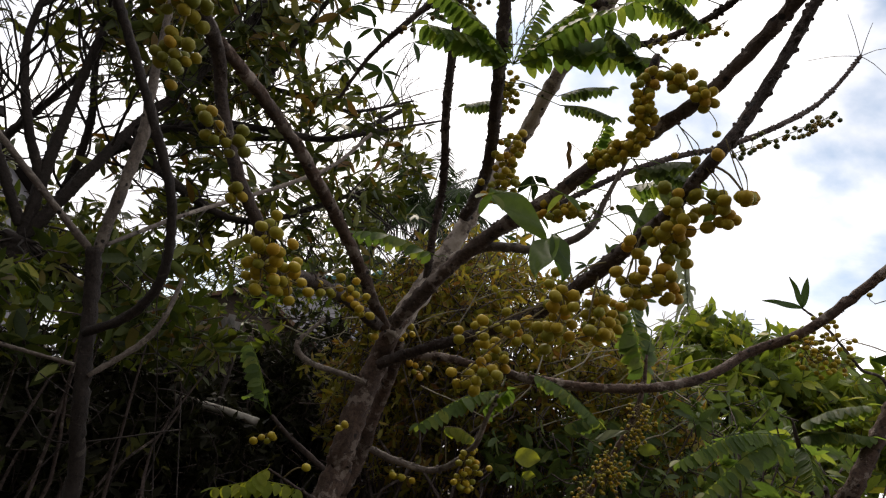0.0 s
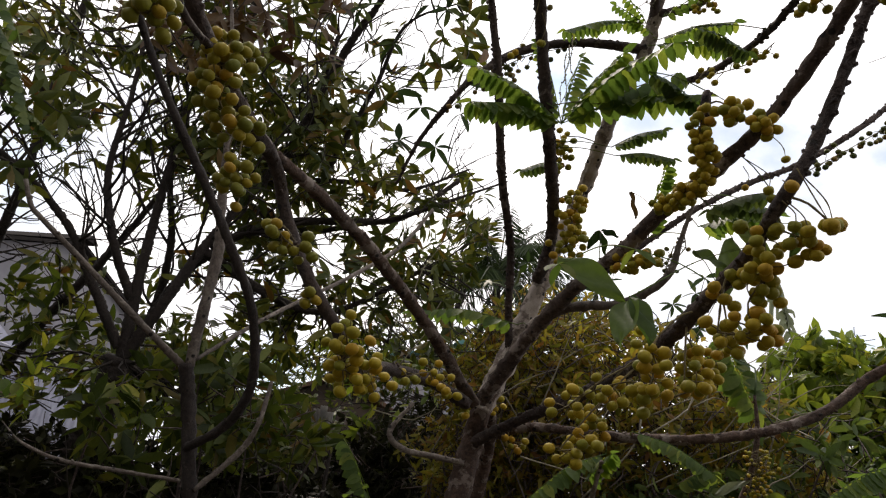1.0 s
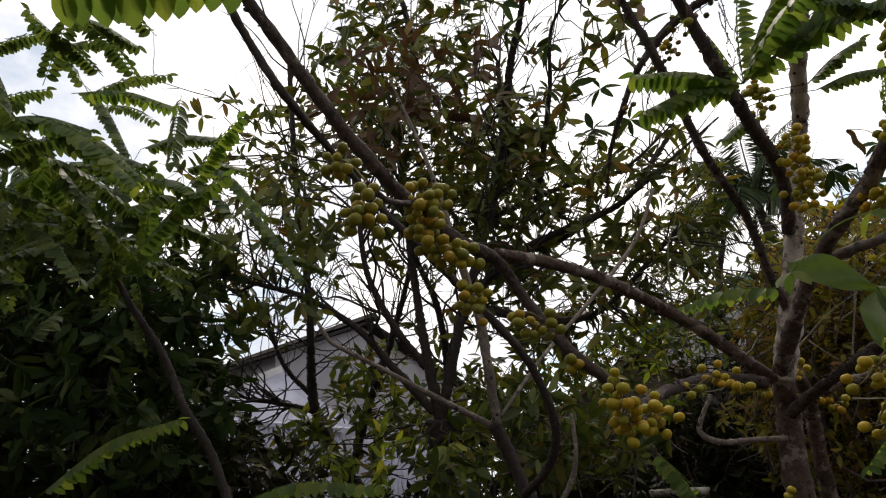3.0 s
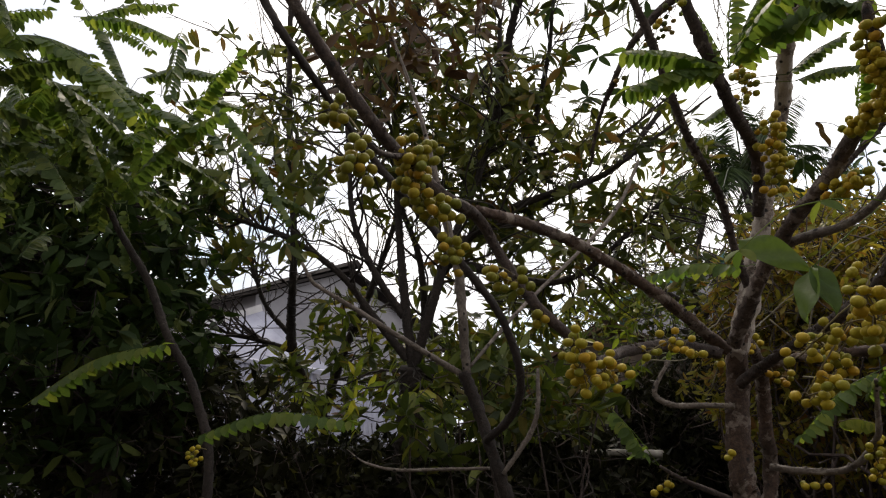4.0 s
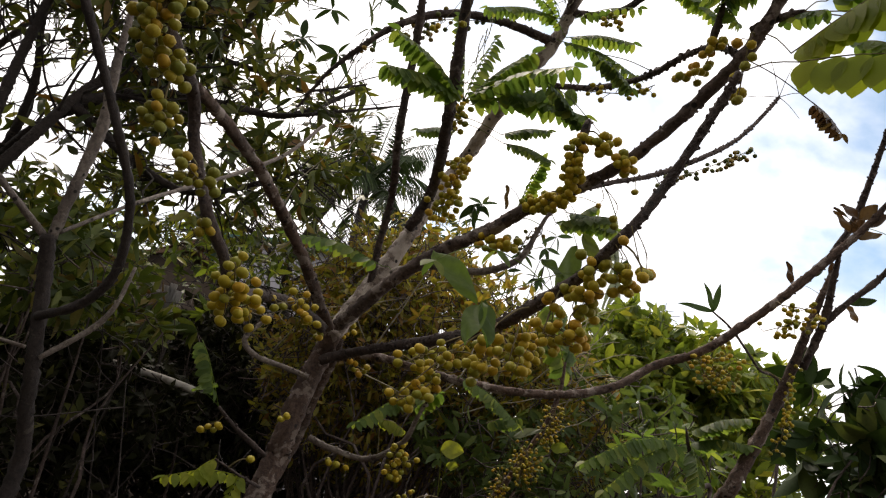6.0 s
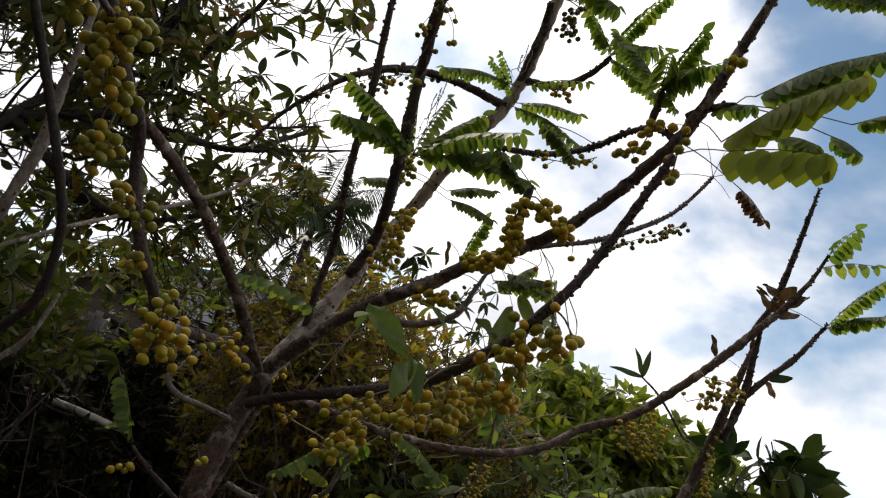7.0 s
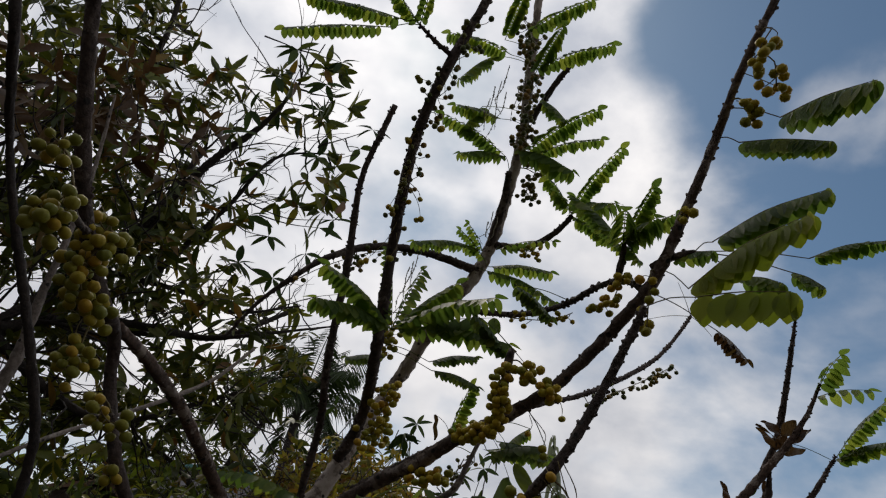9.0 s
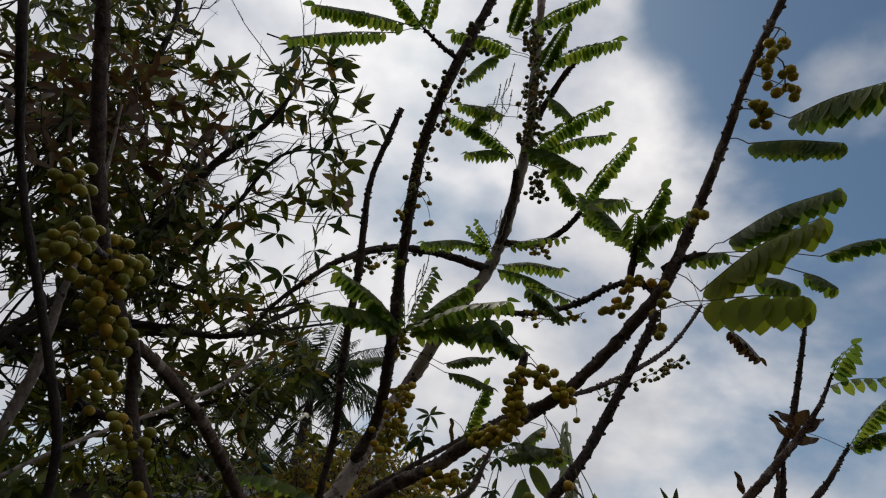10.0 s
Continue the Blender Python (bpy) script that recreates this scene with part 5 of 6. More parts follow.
# Same darker colour here, for backlit silhouettes above the far crown.
rosette(far_tree, (0.277, 4.712, 3.482), 0.125, 760, 6, (0.233, 4.845, 3.066), DARKLEAF)
rosette(far_tree, (0.165, 4.882, 3.294), 0.125, 761, 6, (0.233, 4.976, 2.959), DARKLEAF)
rosette(far_tree, (0.013, 5.004, 3.233), 0.125, 762, 5, (0.191, 5.077, 2.970), DARKLEAF)
rosette(far_tree, (0.255, 5.041, 3.451), 0.125, 763, 4, (0.251, 5.145, 3.103), DARKLEAF)
rosette(far_tree, (-0.087, 4.805, 3.186), 0.125, 764, 5, (0.107, 4.888, 2.897), DARKLEAF)
rosette(far_tree, (0.705, 4.875, 3.227), 0.125, 765, 6, (0.710, 4.958, 2.921), DARKLEAF)
rosette(far_tree, (0.876, 4.923, 3.344), 0.125, 766, 5, (0.849, 5.031, 2.979), DARKLEAF)
rosette(far_tree, (0.894, 5.091, 3.126), 0.125, 767, 6, (0.855, 5.160, 2.867), DARKLEAF)
rosette(far_tree, (0.909, 4.692, 3.385), 0.125, 768, 4, (0.883, 4.804, 3.033), DARKLEAF)
rosette(far_tree, (0.616, 4.928, 3.070), 0.125, 769, 5, (0.705, 4.988, 2.789), DARKLEAF)
rosette(far_tree, (1.189, 4.953, 3.070), 0.125, 770, 5, (1.067, 5.026, 2.862), DARKLEAF)
rosette(far_tree, (-0.397, 4.980, 3.546), 0.125, 771, 5, (-0.130, 5.145, 3.078), DARKLEAF)
forked = thing("forked_tree", (-4.6, 3.7, 0.0), "dark forked young tree in front of the grey house", "tree")
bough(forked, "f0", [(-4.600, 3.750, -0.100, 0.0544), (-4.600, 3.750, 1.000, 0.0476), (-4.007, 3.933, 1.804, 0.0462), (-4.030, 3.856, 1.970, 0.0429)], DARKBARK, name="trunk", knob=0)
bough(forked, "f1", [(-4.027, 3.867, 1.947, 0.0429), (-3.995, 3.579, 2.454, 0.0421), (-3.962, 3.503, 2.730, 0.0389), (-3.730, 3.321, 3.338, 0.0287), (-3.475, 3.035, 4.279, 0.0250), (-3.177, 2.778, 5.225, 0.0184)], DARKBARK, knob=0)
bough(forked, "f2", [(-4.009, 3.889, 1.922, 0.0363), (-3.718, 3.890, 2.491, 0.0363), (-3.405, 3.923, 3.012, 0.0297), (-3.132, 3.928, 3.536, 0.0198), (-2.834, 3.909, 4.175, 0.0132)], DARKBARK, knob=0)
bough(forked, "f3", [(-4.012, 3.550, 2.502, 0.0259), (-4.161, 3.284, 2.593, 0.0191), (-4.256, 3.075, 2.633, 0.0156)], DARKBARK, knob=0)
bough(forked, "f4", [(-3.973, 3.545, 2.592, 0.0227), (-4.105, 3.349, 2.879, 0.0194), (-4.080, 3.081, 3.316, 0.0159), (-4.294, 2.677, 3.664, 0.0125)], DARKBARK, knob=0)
crown(forked, [((-3.896, 3.035, 3.804), (0.8, 0.6, 0.9), 48), ((-3.368, 4.166, 2.765), (0.8, 0.6, 0.4), 26), ((-3.598, 3.827, 2.190), (1.0, 0.6, 0.35), 44), ((-3.756, 2.622, 4.518), (0.9, 0.6, 0.5), 32)],
      CROWN, 0.125, 7, SLIM, 22, DARKBARK, ("f1", "f2", "f4"))

crown(forked, [((-3.486, 3.232, 2.472), (0.34, 0.3, 0.26), 7), ((-3.117, 3.618, 2.301), (0.32, 0.3, 0.36), 14), ((-3.682, 3.071, 2.201), (0.42, 0.3, 0.22), 6), ((-3.325, 3.356, 2.625), (0.3, 0.3, 0.3), 4), ((-3.492, 3.129, 2.172), (0.45, 0.3, 0.22), 8), ((-3.283, 3.303, 2.423), (0.4, 0.3, 0.3), 6)],
      TUFT, 0.14, 7, SLIM, 23, DARKBARK, ("f1", "f2", "f3"), branch=0.014)
bare(forked, ("f1", "f2", "f4", "f3"), 30, 0.95, 9, r=0.008)

# ---- feather-leaved tree and dark mass to the side ----
feathery = thing("feathery_tree", (-2.05, 1.15, 0.0), "feather-leaved tree with long drooping green leaves", "tree")
bough(feathery, "p0", [(-2.050, 1.150, -0.100, 0.0320), (-2.030, 1.150, 0.600, 0.0280), (-2.270, 1.496, 1.264, 0.0203), (-2.194, 1.485, 1.462, 0.0203), (-2.190, 1.480, 1.705, 0.0195), (-2.258, 1.428, 1.980, 0.0187), (-2.318, 1.340, 2.184, 0.0176), (-2.403, 1.287, 2.426, 0.0167), (-2.540, 1.197, 2.698, 0.0146), (-2.573, 1.129, 2.887, 0.0097), (-2.563, 1.083, 3.076, 0.0049)], DARKBARK, name="trunk", knob=0)
_r = np.random.default_rng(31)
_k = 0
while _k < 96:
    _b = np.array((-2.62, 0.72, 3.0)) + _r.standard_normal(3) * np.array((0.34, 0.36, 0.28))
    _d = _r.standard_normal(3) * np.array((1, 1, 0.6))
    _d /= np.linalg.norm(_d)
    _e = _b + _d * (0.28 + 0.18 * _r.random()) - np.array((0, 0, 0.10))
    if min(_b[2], _e[2]) < 2.55:
        continue
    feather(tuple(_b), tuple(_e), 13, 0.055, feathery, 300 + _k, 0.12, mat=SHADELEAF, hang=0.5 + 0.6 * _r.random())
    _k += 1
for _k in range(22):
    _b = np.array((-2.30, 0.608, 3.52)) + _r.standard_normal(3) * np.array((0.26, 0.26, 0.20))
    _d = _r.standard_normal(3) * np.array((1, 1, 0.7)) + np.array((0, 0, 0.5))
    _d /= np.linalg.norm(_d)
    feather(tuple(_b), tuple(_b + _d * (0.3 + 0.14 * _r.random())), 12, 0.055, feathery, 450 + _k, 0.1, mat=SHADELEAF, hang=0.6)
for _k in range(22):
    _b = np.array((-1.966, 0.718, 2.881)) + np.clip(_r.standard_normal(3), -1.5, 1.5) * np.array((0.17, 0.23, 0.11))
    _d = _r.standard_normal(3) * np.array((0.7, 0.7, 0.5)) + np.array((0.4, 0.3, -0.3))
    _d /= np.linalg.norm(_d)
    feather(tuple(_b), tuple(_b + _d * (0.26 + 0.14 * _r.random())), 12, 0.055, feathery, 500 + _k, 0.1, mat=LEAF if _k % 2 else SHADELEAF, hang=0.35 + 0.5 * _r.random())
feather((-2.293, 0.783, 1.864), (-1.842, 1.035, 2.048), 14, 0.06, feathery, 290, 0.1)
feather((-1.941, 1.211, 1.719), (-1.365, 1.479, 1.751), 14, 0.06, feathery, 291, 0.1)
feather((-1.788, 0.473, 3.006), (-1.575, 0.719, 2.741), 14, 0.07, feathery, 292, 0.1)
feather((-1.857, 0.617, 3.180), (-1.583, 0.846, 3.083), 13, 0.05, feathery, 293, 0.1)
feather((-1.838, 0.842, 2.594), (-1.508, 0.992, 2.825), 13, 0.06, feathery, 294, 0.1)
cluster(feathery, [(-2.110, 1.355, 1.680, 0.0022), (-2.104, 1.365, 1.655, 0.0022)], 10, 0.03, 0.024, seed=80)
cluster(feathery, [(-2.141, 1.389, 1.490, 0.0022), (-2.137, 1.405, 1.437, 0.0022)], 12, 0.03, 0.024, seed=81)
dense = thing("dense_dark_tree", (-3.6, 1.9, 0.0), "dense tree, its deep shade put into the dark leaf colour", "tree")
bough(dense, "q0", [(-3.600, 1.900, -0.100, 0.1000), (-3.600, 1.900, 1.000, 0.0900), (-3.851, 1.732, 2.548, 0.0773), (-3.607, 1.739, 3.009, 0.0492), (-3.484, 1.719, 3.308, 0.0281)], DARKBARK, name="trunk", knob=0)
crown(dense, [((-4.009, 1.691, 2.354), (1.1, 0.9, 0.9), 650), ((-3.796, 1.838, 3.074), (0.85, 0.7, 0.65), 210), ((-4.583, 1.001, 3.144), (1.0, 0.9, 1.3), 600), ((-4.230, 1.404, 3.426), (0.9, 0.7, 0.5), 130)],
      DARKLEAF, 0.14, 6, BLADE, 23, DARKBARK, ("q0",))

# ---- shrubs ----
def shrub(name, label, place, blobs, mat, length, leaves, template, seed, stems=6, twig=0.12, group=""):
    ob = thing(name, place, label, "shrub", group)
    rng = np.random.default_rng(seed)
    wood, g = Geo(), Geo()
    for centre, radii, n in blobs:
        pts = in_blob(rng, n, centre, radii, 0.1)
        pts[:, 2] = np.maximum(pts[:, 2], 0.08)
        whorls(g, wood, pts, length, rng, leaves, template, twig)
        for p in pts[::max(1, len(pts) // stems)]:
            wander(wood, (place[0] + 0.15 * rng.standard_normal(), place[1] + 0.15 * rng.standard_normal(), 0.0), p, 0.014, 0.004, rng, 0.08, 0.12, 5)
    part("foliage", g, mat, ob)
    tagged(part("branchwork", wood, TWIG, ob), kind="stuff")
    return ob


shrub("broadleaf_shrub", "bright broad-leaved shrub catching the light", (2.6, 5.4, 0.0), [((2.252, 6.187, 3.044), (0.75, 0.7, 0.42), 230), ((2.338, 6.146, 2.542), (1.2, 0.9, 0.6), 480), ((3.167, 6.183, 2.741), (0.9, 0.8, 0.55), 330), ((1.481, 6.280, 2.455), (0.7, 0.6, 0.55), 230), ((2.539, 6.144, 1.959), (1.5, 0.9, 0.6), 420)], GLOSSY, 0.16, 7, BROADBLADE, 41)
thicket = shrub("dry_thicket", "tangled thicket of dry twigs and yellowing leaves", (0.3, 3.6, 0.0), [((0.253, 3.587, 2.151), (0.8, 0.5, 0.55), 900), ((-0.301, 3.881, 2.309), (0.5, 0.4, 0.45), 420), ((-0.019, 3.843, 2.611), (0.5, 0.4, 0.4), 300), ((-0.494, 4.103, 1.911), (0.5, 0.4, 0.3), 200), ((-0.037, 3.792, 1.727), (0.7, 0.5, 0.5), 700), ((0.797, 3.830, 1.926), (0.7, 0.5, 0.6), 800)], DRYLEAF, 0.060, 7, BLADE, 42, 16)
_r, _g = np.random.default_rng(142), Geo()
for _c in ((-0.078, 3.593, 2.318), (0.488, 3.408, 2.181), (0.921, 3.465, 2.052)):
    for _k in range(26):
        _a = np.array(_c) + _r.standard_normal(3) * np.array((0.34, 0.2, 0.22)) - np.array((0.2, 0, 0.2))
        _d = np.array((0.55, 0.1, 0.6)) + 0.35 * _r.standard_normal(3)
        wander(_g, _a, _a + _d * (0.35 + 0.4 * _r.random()), 0.0045, 0.0015, _r, 0.06, 0.06, 5)
tagged(part("straw_twig", _g, DRYSTRING, thicket, "dry straw-coloured twigs"), kind="stuff")
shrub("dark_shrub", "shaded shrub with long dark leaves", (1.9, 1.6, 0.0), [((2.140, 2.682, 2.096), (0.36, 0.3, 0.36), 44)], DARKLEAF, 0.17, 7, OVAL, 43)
shrub("hedge_shrub", "hedge behind the trees, its shade put into near-black leaf colour", (-0.9, 4.6, 0.0), [((-1.754, 5.101, 1.700), (1.3, 0.5, 0.36), 300), ((-2.063, 4.942, 1.324), (1.6, 0.6, 0.6), 800), ((-0.940, 5.119, 1.860), (1.0, 0.6, 0.6), 560), ((-2.841, 4.958, 0.975), (1.3, 0.6, 0.42), 650), ((-1.739, 5.137, 0.831), (2.4, 0.6, 0.6), 1350), ((0.478, 5.213, 1.443), (2.0, 0.6, 0.7), 1200)], HEDGELEAF, 0.095, 8, SMALL, 44, 14, group="hedge shrubs along the garden edge")
shrub("hedge_shrub", "hedge below the house, its shade put into near-black leaf colour", (-4.0, 4.2, 0.0), [((-3.676, 3.518, 1.478), (1.5, 0.8, 0.32), 700), ((-2.393, 4.224, 1.326), (1.4, 0.7, 0.5), 760), ((-4.136, 2.337, 1.729), (1.4, 0.7, 0.7), 1050), ((-3.622, 3.464, 1.024), (2.4, 0.7, 0.6), 1200)], HEDGELEAF, 0.1, 8, SMALL, 45, 14, group="hedge shrubs along the garden edge")
shrub("tufted_shrub", "green shrub with tufts of long leaves beside the hedge", (-1.50, 2.77, 0.0), [((-1.495, 2.670, 1.951), (0.34, 0.3, 0.2), 30), ((-1.695, 2.566, 1.700), (0.36, 0.3, 0.2), 22), ((-1.237, 2.939, 1.807), (0.36, 0.3, 0.16), 22), ((-2.197, 3.560, 2.218), (0.42, 0.3, 0.3), 34), ((-1.835, 3.567, 1.976), (0.3, 0.3, 0.2), 18)], TUFT, 0.115, 7, BLADE, 53, 2)
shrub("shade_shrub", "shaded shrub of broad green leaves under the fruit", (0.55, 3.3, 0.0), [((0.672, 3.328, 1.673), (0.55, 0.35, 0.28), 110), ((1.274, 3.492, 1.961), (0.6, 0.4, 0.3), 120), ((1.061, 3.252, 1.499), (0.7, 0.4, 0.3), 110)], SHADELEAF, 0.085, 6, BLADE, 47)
shrub("feathery_bush", "bush of fresh green leaves", (1.1, 2.4, 0.0), [((1.421, 2.763, 1.868), (0.3, 0.3, 0.2), 20)], LEAF, 0.09, 6, BLADE, 46)


# ---- leafless bush of thin twigs ----
bush = thing("bare_bush", (-1.775, 2.836, 1.070)[:2] + (0.0,), "leafless bush of thin grey twigs in the shade", "shrub")
_r = np.random.default_rng(91)
_c = np.array((-1.775, 2.836, 1.070)[:2] + (0.0,))
for _k in range(16):
    _g = Geo()
    _a = _c + np.array((0.9 * _r.standard_normal(), 0.25 * _r.standard_normal(), 0.0))
    _e = _a + np.array((0.55 * _r.standard_normal(), 0.25 * _r.standard_normal(), 1.35 + 0.45 * _r.random()))
    _w = wander(_g, _a, _e, 0.007, 0.002, _r, 0.09, 0.05, 6)
    for _j in range(4):
        _q = _w[int(_r.integers(len(_w) // 2, len(_w) - 1)), :3]
        wander(_g, _q, _q + np.array((0.35 * _r.standard_normal(), 0.15 * _r.standard_normal(), 0.12 * _r.standard_normal() + 0.04)), 0.003, 0.001, _r, 0.08, 0.05, 4)
    part("stem", _g, DARKBARK, bush)


# ---- grey house ----
def box(g, lo, hi, axes=None, origin=(0, 0, 0)):
    c = np.array([(x, y, z) for x in (lo[0], hi[0]) for y in (lo[1], hi[1]) for z in (lo[2], hi[2])], float)
    if axes is not None:
        c = c @ np.array(axes) + np.array(origin)
    g.add(c, [(0, 1, 3, 2), (4, 6, 7, 5), (0, 4, 5, 1), (2, 3, 7, 6), (0, 2, 6, 4), (1, 5, 7, 3)])


def prism(g, outline, depth0, depth1, axes, origin):
    n = len(outline)
    p = [(x, depth0, z) for x, z in outline] + [(x, depth1, z) for x, z in outline]
    f = [tuple(range(n)), tuple(range(2 * n - 1, n - 1, -1))] + [(i, n + i, n + (i + 1) % n, (i + 1) % n) for i in range(n)]
    g.add(np.array(p, float) @ np.array(axes) + np.array(origin), f)


def house(name, label, apex, turn, half, rise, depth, wall_mat, roof_mat, near=None, wall_low=0.0):
    """Gable faces the camera; u runs along the gable, v away from it."""
    u = np.array((math.cos(radians(turn)), math.sin(radians(turn)), 0.0))
    v = np.array((-u[1], u[0], 0.0))
    axes = [u, v, (0, 0, 1)]
    o = (apex[0], apex[1], 0.0)
    h = apex[2]
    ob = thing(name, o, label, "house")
    g = Geo()
    near = near or half
    prism(g, [(-near, wall_low), (half, wall_low), (half, h - rise), (0, h), (-near, h - rise * near / half)], 0.0, depth, axes, o)
    part("wall", g, wall_mat, ob, smooth=False)
    for s in (-1, 1):
        g = Geo()
        e = (near if s < 0 else half) + 0.3
        prism(g, [(0, h + 0.02), (s * e, h - rise * e / half + 0.02), (s * e, h - rise * e / half + 0.075), (0, h + 0.075)], -0.22, depth + 0.3, axes, o)
        part("roof_slope", g, matt(roof_mat), ob, smooth=False)
    g = Geo()
    prism(g, [(-0.16, h + 0.07), (0.16, h + 0.07), (0.0, h + 0.2)], -0.36, depth + 0.3, axes, o)
    part("ridge_cap", g, roof_mat, ob, smooth=False)
    return ob, axes, o


home, h_axes, h_o = house("grey_house", "grey rendered house with a dark low gable roof", (-8.348, 8.680, 4.913), 92.0, 3.2, 1.12, 8.0, RENDER, ROOF, near=2.1)
shed, s_axes, s_o = house("old_shed", "old shed with a rusty dark roof and brown board walls", (-3.134, 8.310, 3.062), 35.0, 1.3, 0.62, 3.5, BOARDS, RUST)

hut, u_axes, u_o = house("small_hut", "far small hut with a faded teal sheet roof", (-2.208, 11.340, 4.269), 20.0, 1.5, 0.4, 3.0, RENDER, TEAL)

# ---- coconut palm ----
palm = thing("coconut_palm", ((-2.842, 18.536, 8.109)[0], (-2.842, 18.536, 8.109)[1], 0.0), "coconut palm with long arching fronds", "palm")
_pc = np.array((-2.842, 18.536, 8.109))
bough(palm, "palm", [(_pc[0] + 0.4, _pc[1], -0.2, 0.2), (_pc[0] + 0.3, _pc[1], 3.0, 0.15), (_pc[0], _pc[1], _pc[2], 0.11)], DARKBARK, name="trunk", knob=0, step=0.3)
_r = np.random.default_rng(77)
for _k in range(20):
    _a = _k * 2.4 + 0.3 * _r.random()
    _e = 1.25 - 1.9 * (_k / 20)
    _d = np.array((math.cos(_a) * math.cos(_e), math.sin(_a) * math.cos(_e), math.sin(_e)))
    _len = 2.3 + 0.8 * _r.random()
    g = Geo()
    c = tube(g, [(*_pc, 0.03), (*(_pc + _d * _len * 0.5 + (0, 0, 0.25)), 0.02), (*(_pc + _d * _len - (0, 0, 0.5)), 0.008)], 0.15, 4, 0.0)
    s = np.linspace(0.12, 1, 60) * (len(c) - 1)
    p = np.stack([np.interp(s, np.arange(len(c)), c[:, k]) for k in range(3)], axis=1)
    tan = np.gradient(p, axis=0)
    side = np.cross(tan, (0, 0, 1.0))
    side /= np.linalg.norm(side, axis=1)[:, None] + 1e-9
    tan /= np.linalg.norm(tan, axis=1)[:, None]
    for sign in (-1, 1):
        g.scatter(BLADE, frames_of(p, sign * side + 0.5 * tan - np.array((0, 0, 0.8)) + 0.12 * _r.standard_normal((60, 3)), np.tile((0, 0, 1.0), (60, 1)) + 0.1 * _r.standard_normal((60, 3)), 0.85 * np.sin(np.linspace(0.5, 2.9, 60)), 0.10))
    part("frond", g, PALM, palm)


# ---- single broad leaves ----
def broad(name, owner, base, tip, width, seed=0, mat=LEAF, sag=0.12, normal=(0.2, -0.6, 0.8)):
    """One wide leaf with a bent blade and a soft edge."""
    a, e = np.array(base, float), np.array(tip, float)
    ln = np.linalg.norm(e - a)
    y = (e - a) / ln
    x = np.cross(y, np.array(normal, float))
    x /= np.linalg.norm(x)
    z = np.cross(x, y)
    g = Geo()
    n, m = 14, 6
    rng = np.random.default_rng(seed)
    v, f = [], []
    for i in range(n + 1):
        s = i / n
        w = width / 2 * (math.sin(math.pi * min(1, s ** 0.8 * 1.0)) ** 0.75 if 0 < s < 1 else 0.02)
        for j in range(-m // 2, m // 2 + 1):
            q = 2 * j / m
            v.append(a + y * ln * s + x * w * q + z * (-sag * ln * (s - 0.3) ** 2 + 0.18 * w * q * q + 0.004 * math.sin(9 * s + 3 * q + seed)))
    k = m + 1
    f = [(i * k + j, i * k + j + 1, (i + 1) * k + j + 1, (i + 1) * k + j) for i in range(n) for j in range(m)]
    g.add(v, f)
    r = nearest(owner, a, 0.3)
    if r is not None:
        tube(g, [(*r, 0.0009), (*((a + r) / 2 + np.array((0, 0, 0.012))), 0.0008), (*a, 0.0008)], 0.02, 5, 0.0)
    return part(name, g, mat, owner)


broad("leaf", tree, (0.134, 0.839, 1.945), (0.233, 0.791, 1.869), 0.05, 1, LEAF, normal=(0.1, -0.85, 0.4))
broad("leaf", tree, (0.239, 0.772, 1.865), (0.223, 0.701, 1.781), 0.040, 2, LEAF, normal=(-0.4, -0.85, 0.2))
broad("leaf", tree, (0.242, 0.772, 1.866), (0.265, 0.715, 1.789), 0.038, 3, LEAF, normal=(0.5, -0.8, 0.2))
broad("leaf", tree, (-0.475, 1.780, 1.577), (-0.395, 1.725, 1.614), 0.05, 9)
broad("leaf", tree, (1.459, 1.763, 2.681), (1.365, 1.744, 2.729), 0.055, 10, WITHERED)
broad("leaf", tree, (1.479, 1.762, 2.684), (1.548, 1.729, 2.753), 0.05, 11, WITHERED)
broad("leaf", tree_b, (1.459, 1.761, 2.714), (1.385, 1.746, 2.744), 0.045, 21, WITHERED, normal=(0.15, -0.95, 0.3))
broad("leaf", tree_b, (1.463, 1.760, 2.715), (1.500, 1.731, 2.770), 0.045, 22, WITHERED, normal=(0.15, -0.95, 0.3))
for _k, (_b, _e) in enumerate([((1.474, 1.820, 2.685), (1.391, 1.789, 2.737)), ((1.478, 1.820, 2.686), (1.490, 1.782, 2.749)), ((1.430, 1.878, 2.589), (1.407, 1.921, 2.516)),
                                ((1.457, 1.879, 2.587), (1.494, 1.922, 2.515)), ((1.502, 1.825, 2.677), (1.575, 1.807, 2.709)), ((1.574, 1.944, 2.480), (1.657, 1.924, 2.514)),
                                ((1.567, 1.950, 2.470), (1.631, 1.974, 2.431)), ((1.352, 1.936, 2.491), (1.312, 1.899, 2.553))]):
    broad("leaf", tree_b, _b, _e, 0.036, 60 + _k, DARKLEAF if _k % 3 == 2 else WITHERED, normal=(0.3 * (_k % 3) - 0.3, -0.9, 0.35))
lone = thing("thin_sapling", (2.453, 3.948, 2.420)[:2] + (0.0,), "thin sapling ending in three dark leaves", "tree")
bough(lone, "lone", [(*(2.453, 3.948, 2.420)[:2], -0.05, 0.012), (*(2.453, 3.948, 2.420)[:2], 0.9, 0.01)] + [(2.453, 3.948, 2.420, 0.0093), (2.223, 3.886, 2.626, 0.0086), (1.998, 3.813, 2.795, 0.0072), (1.845, 3.780, 2.868, 0.0057)], TWIG, name="trunk", knob=10)
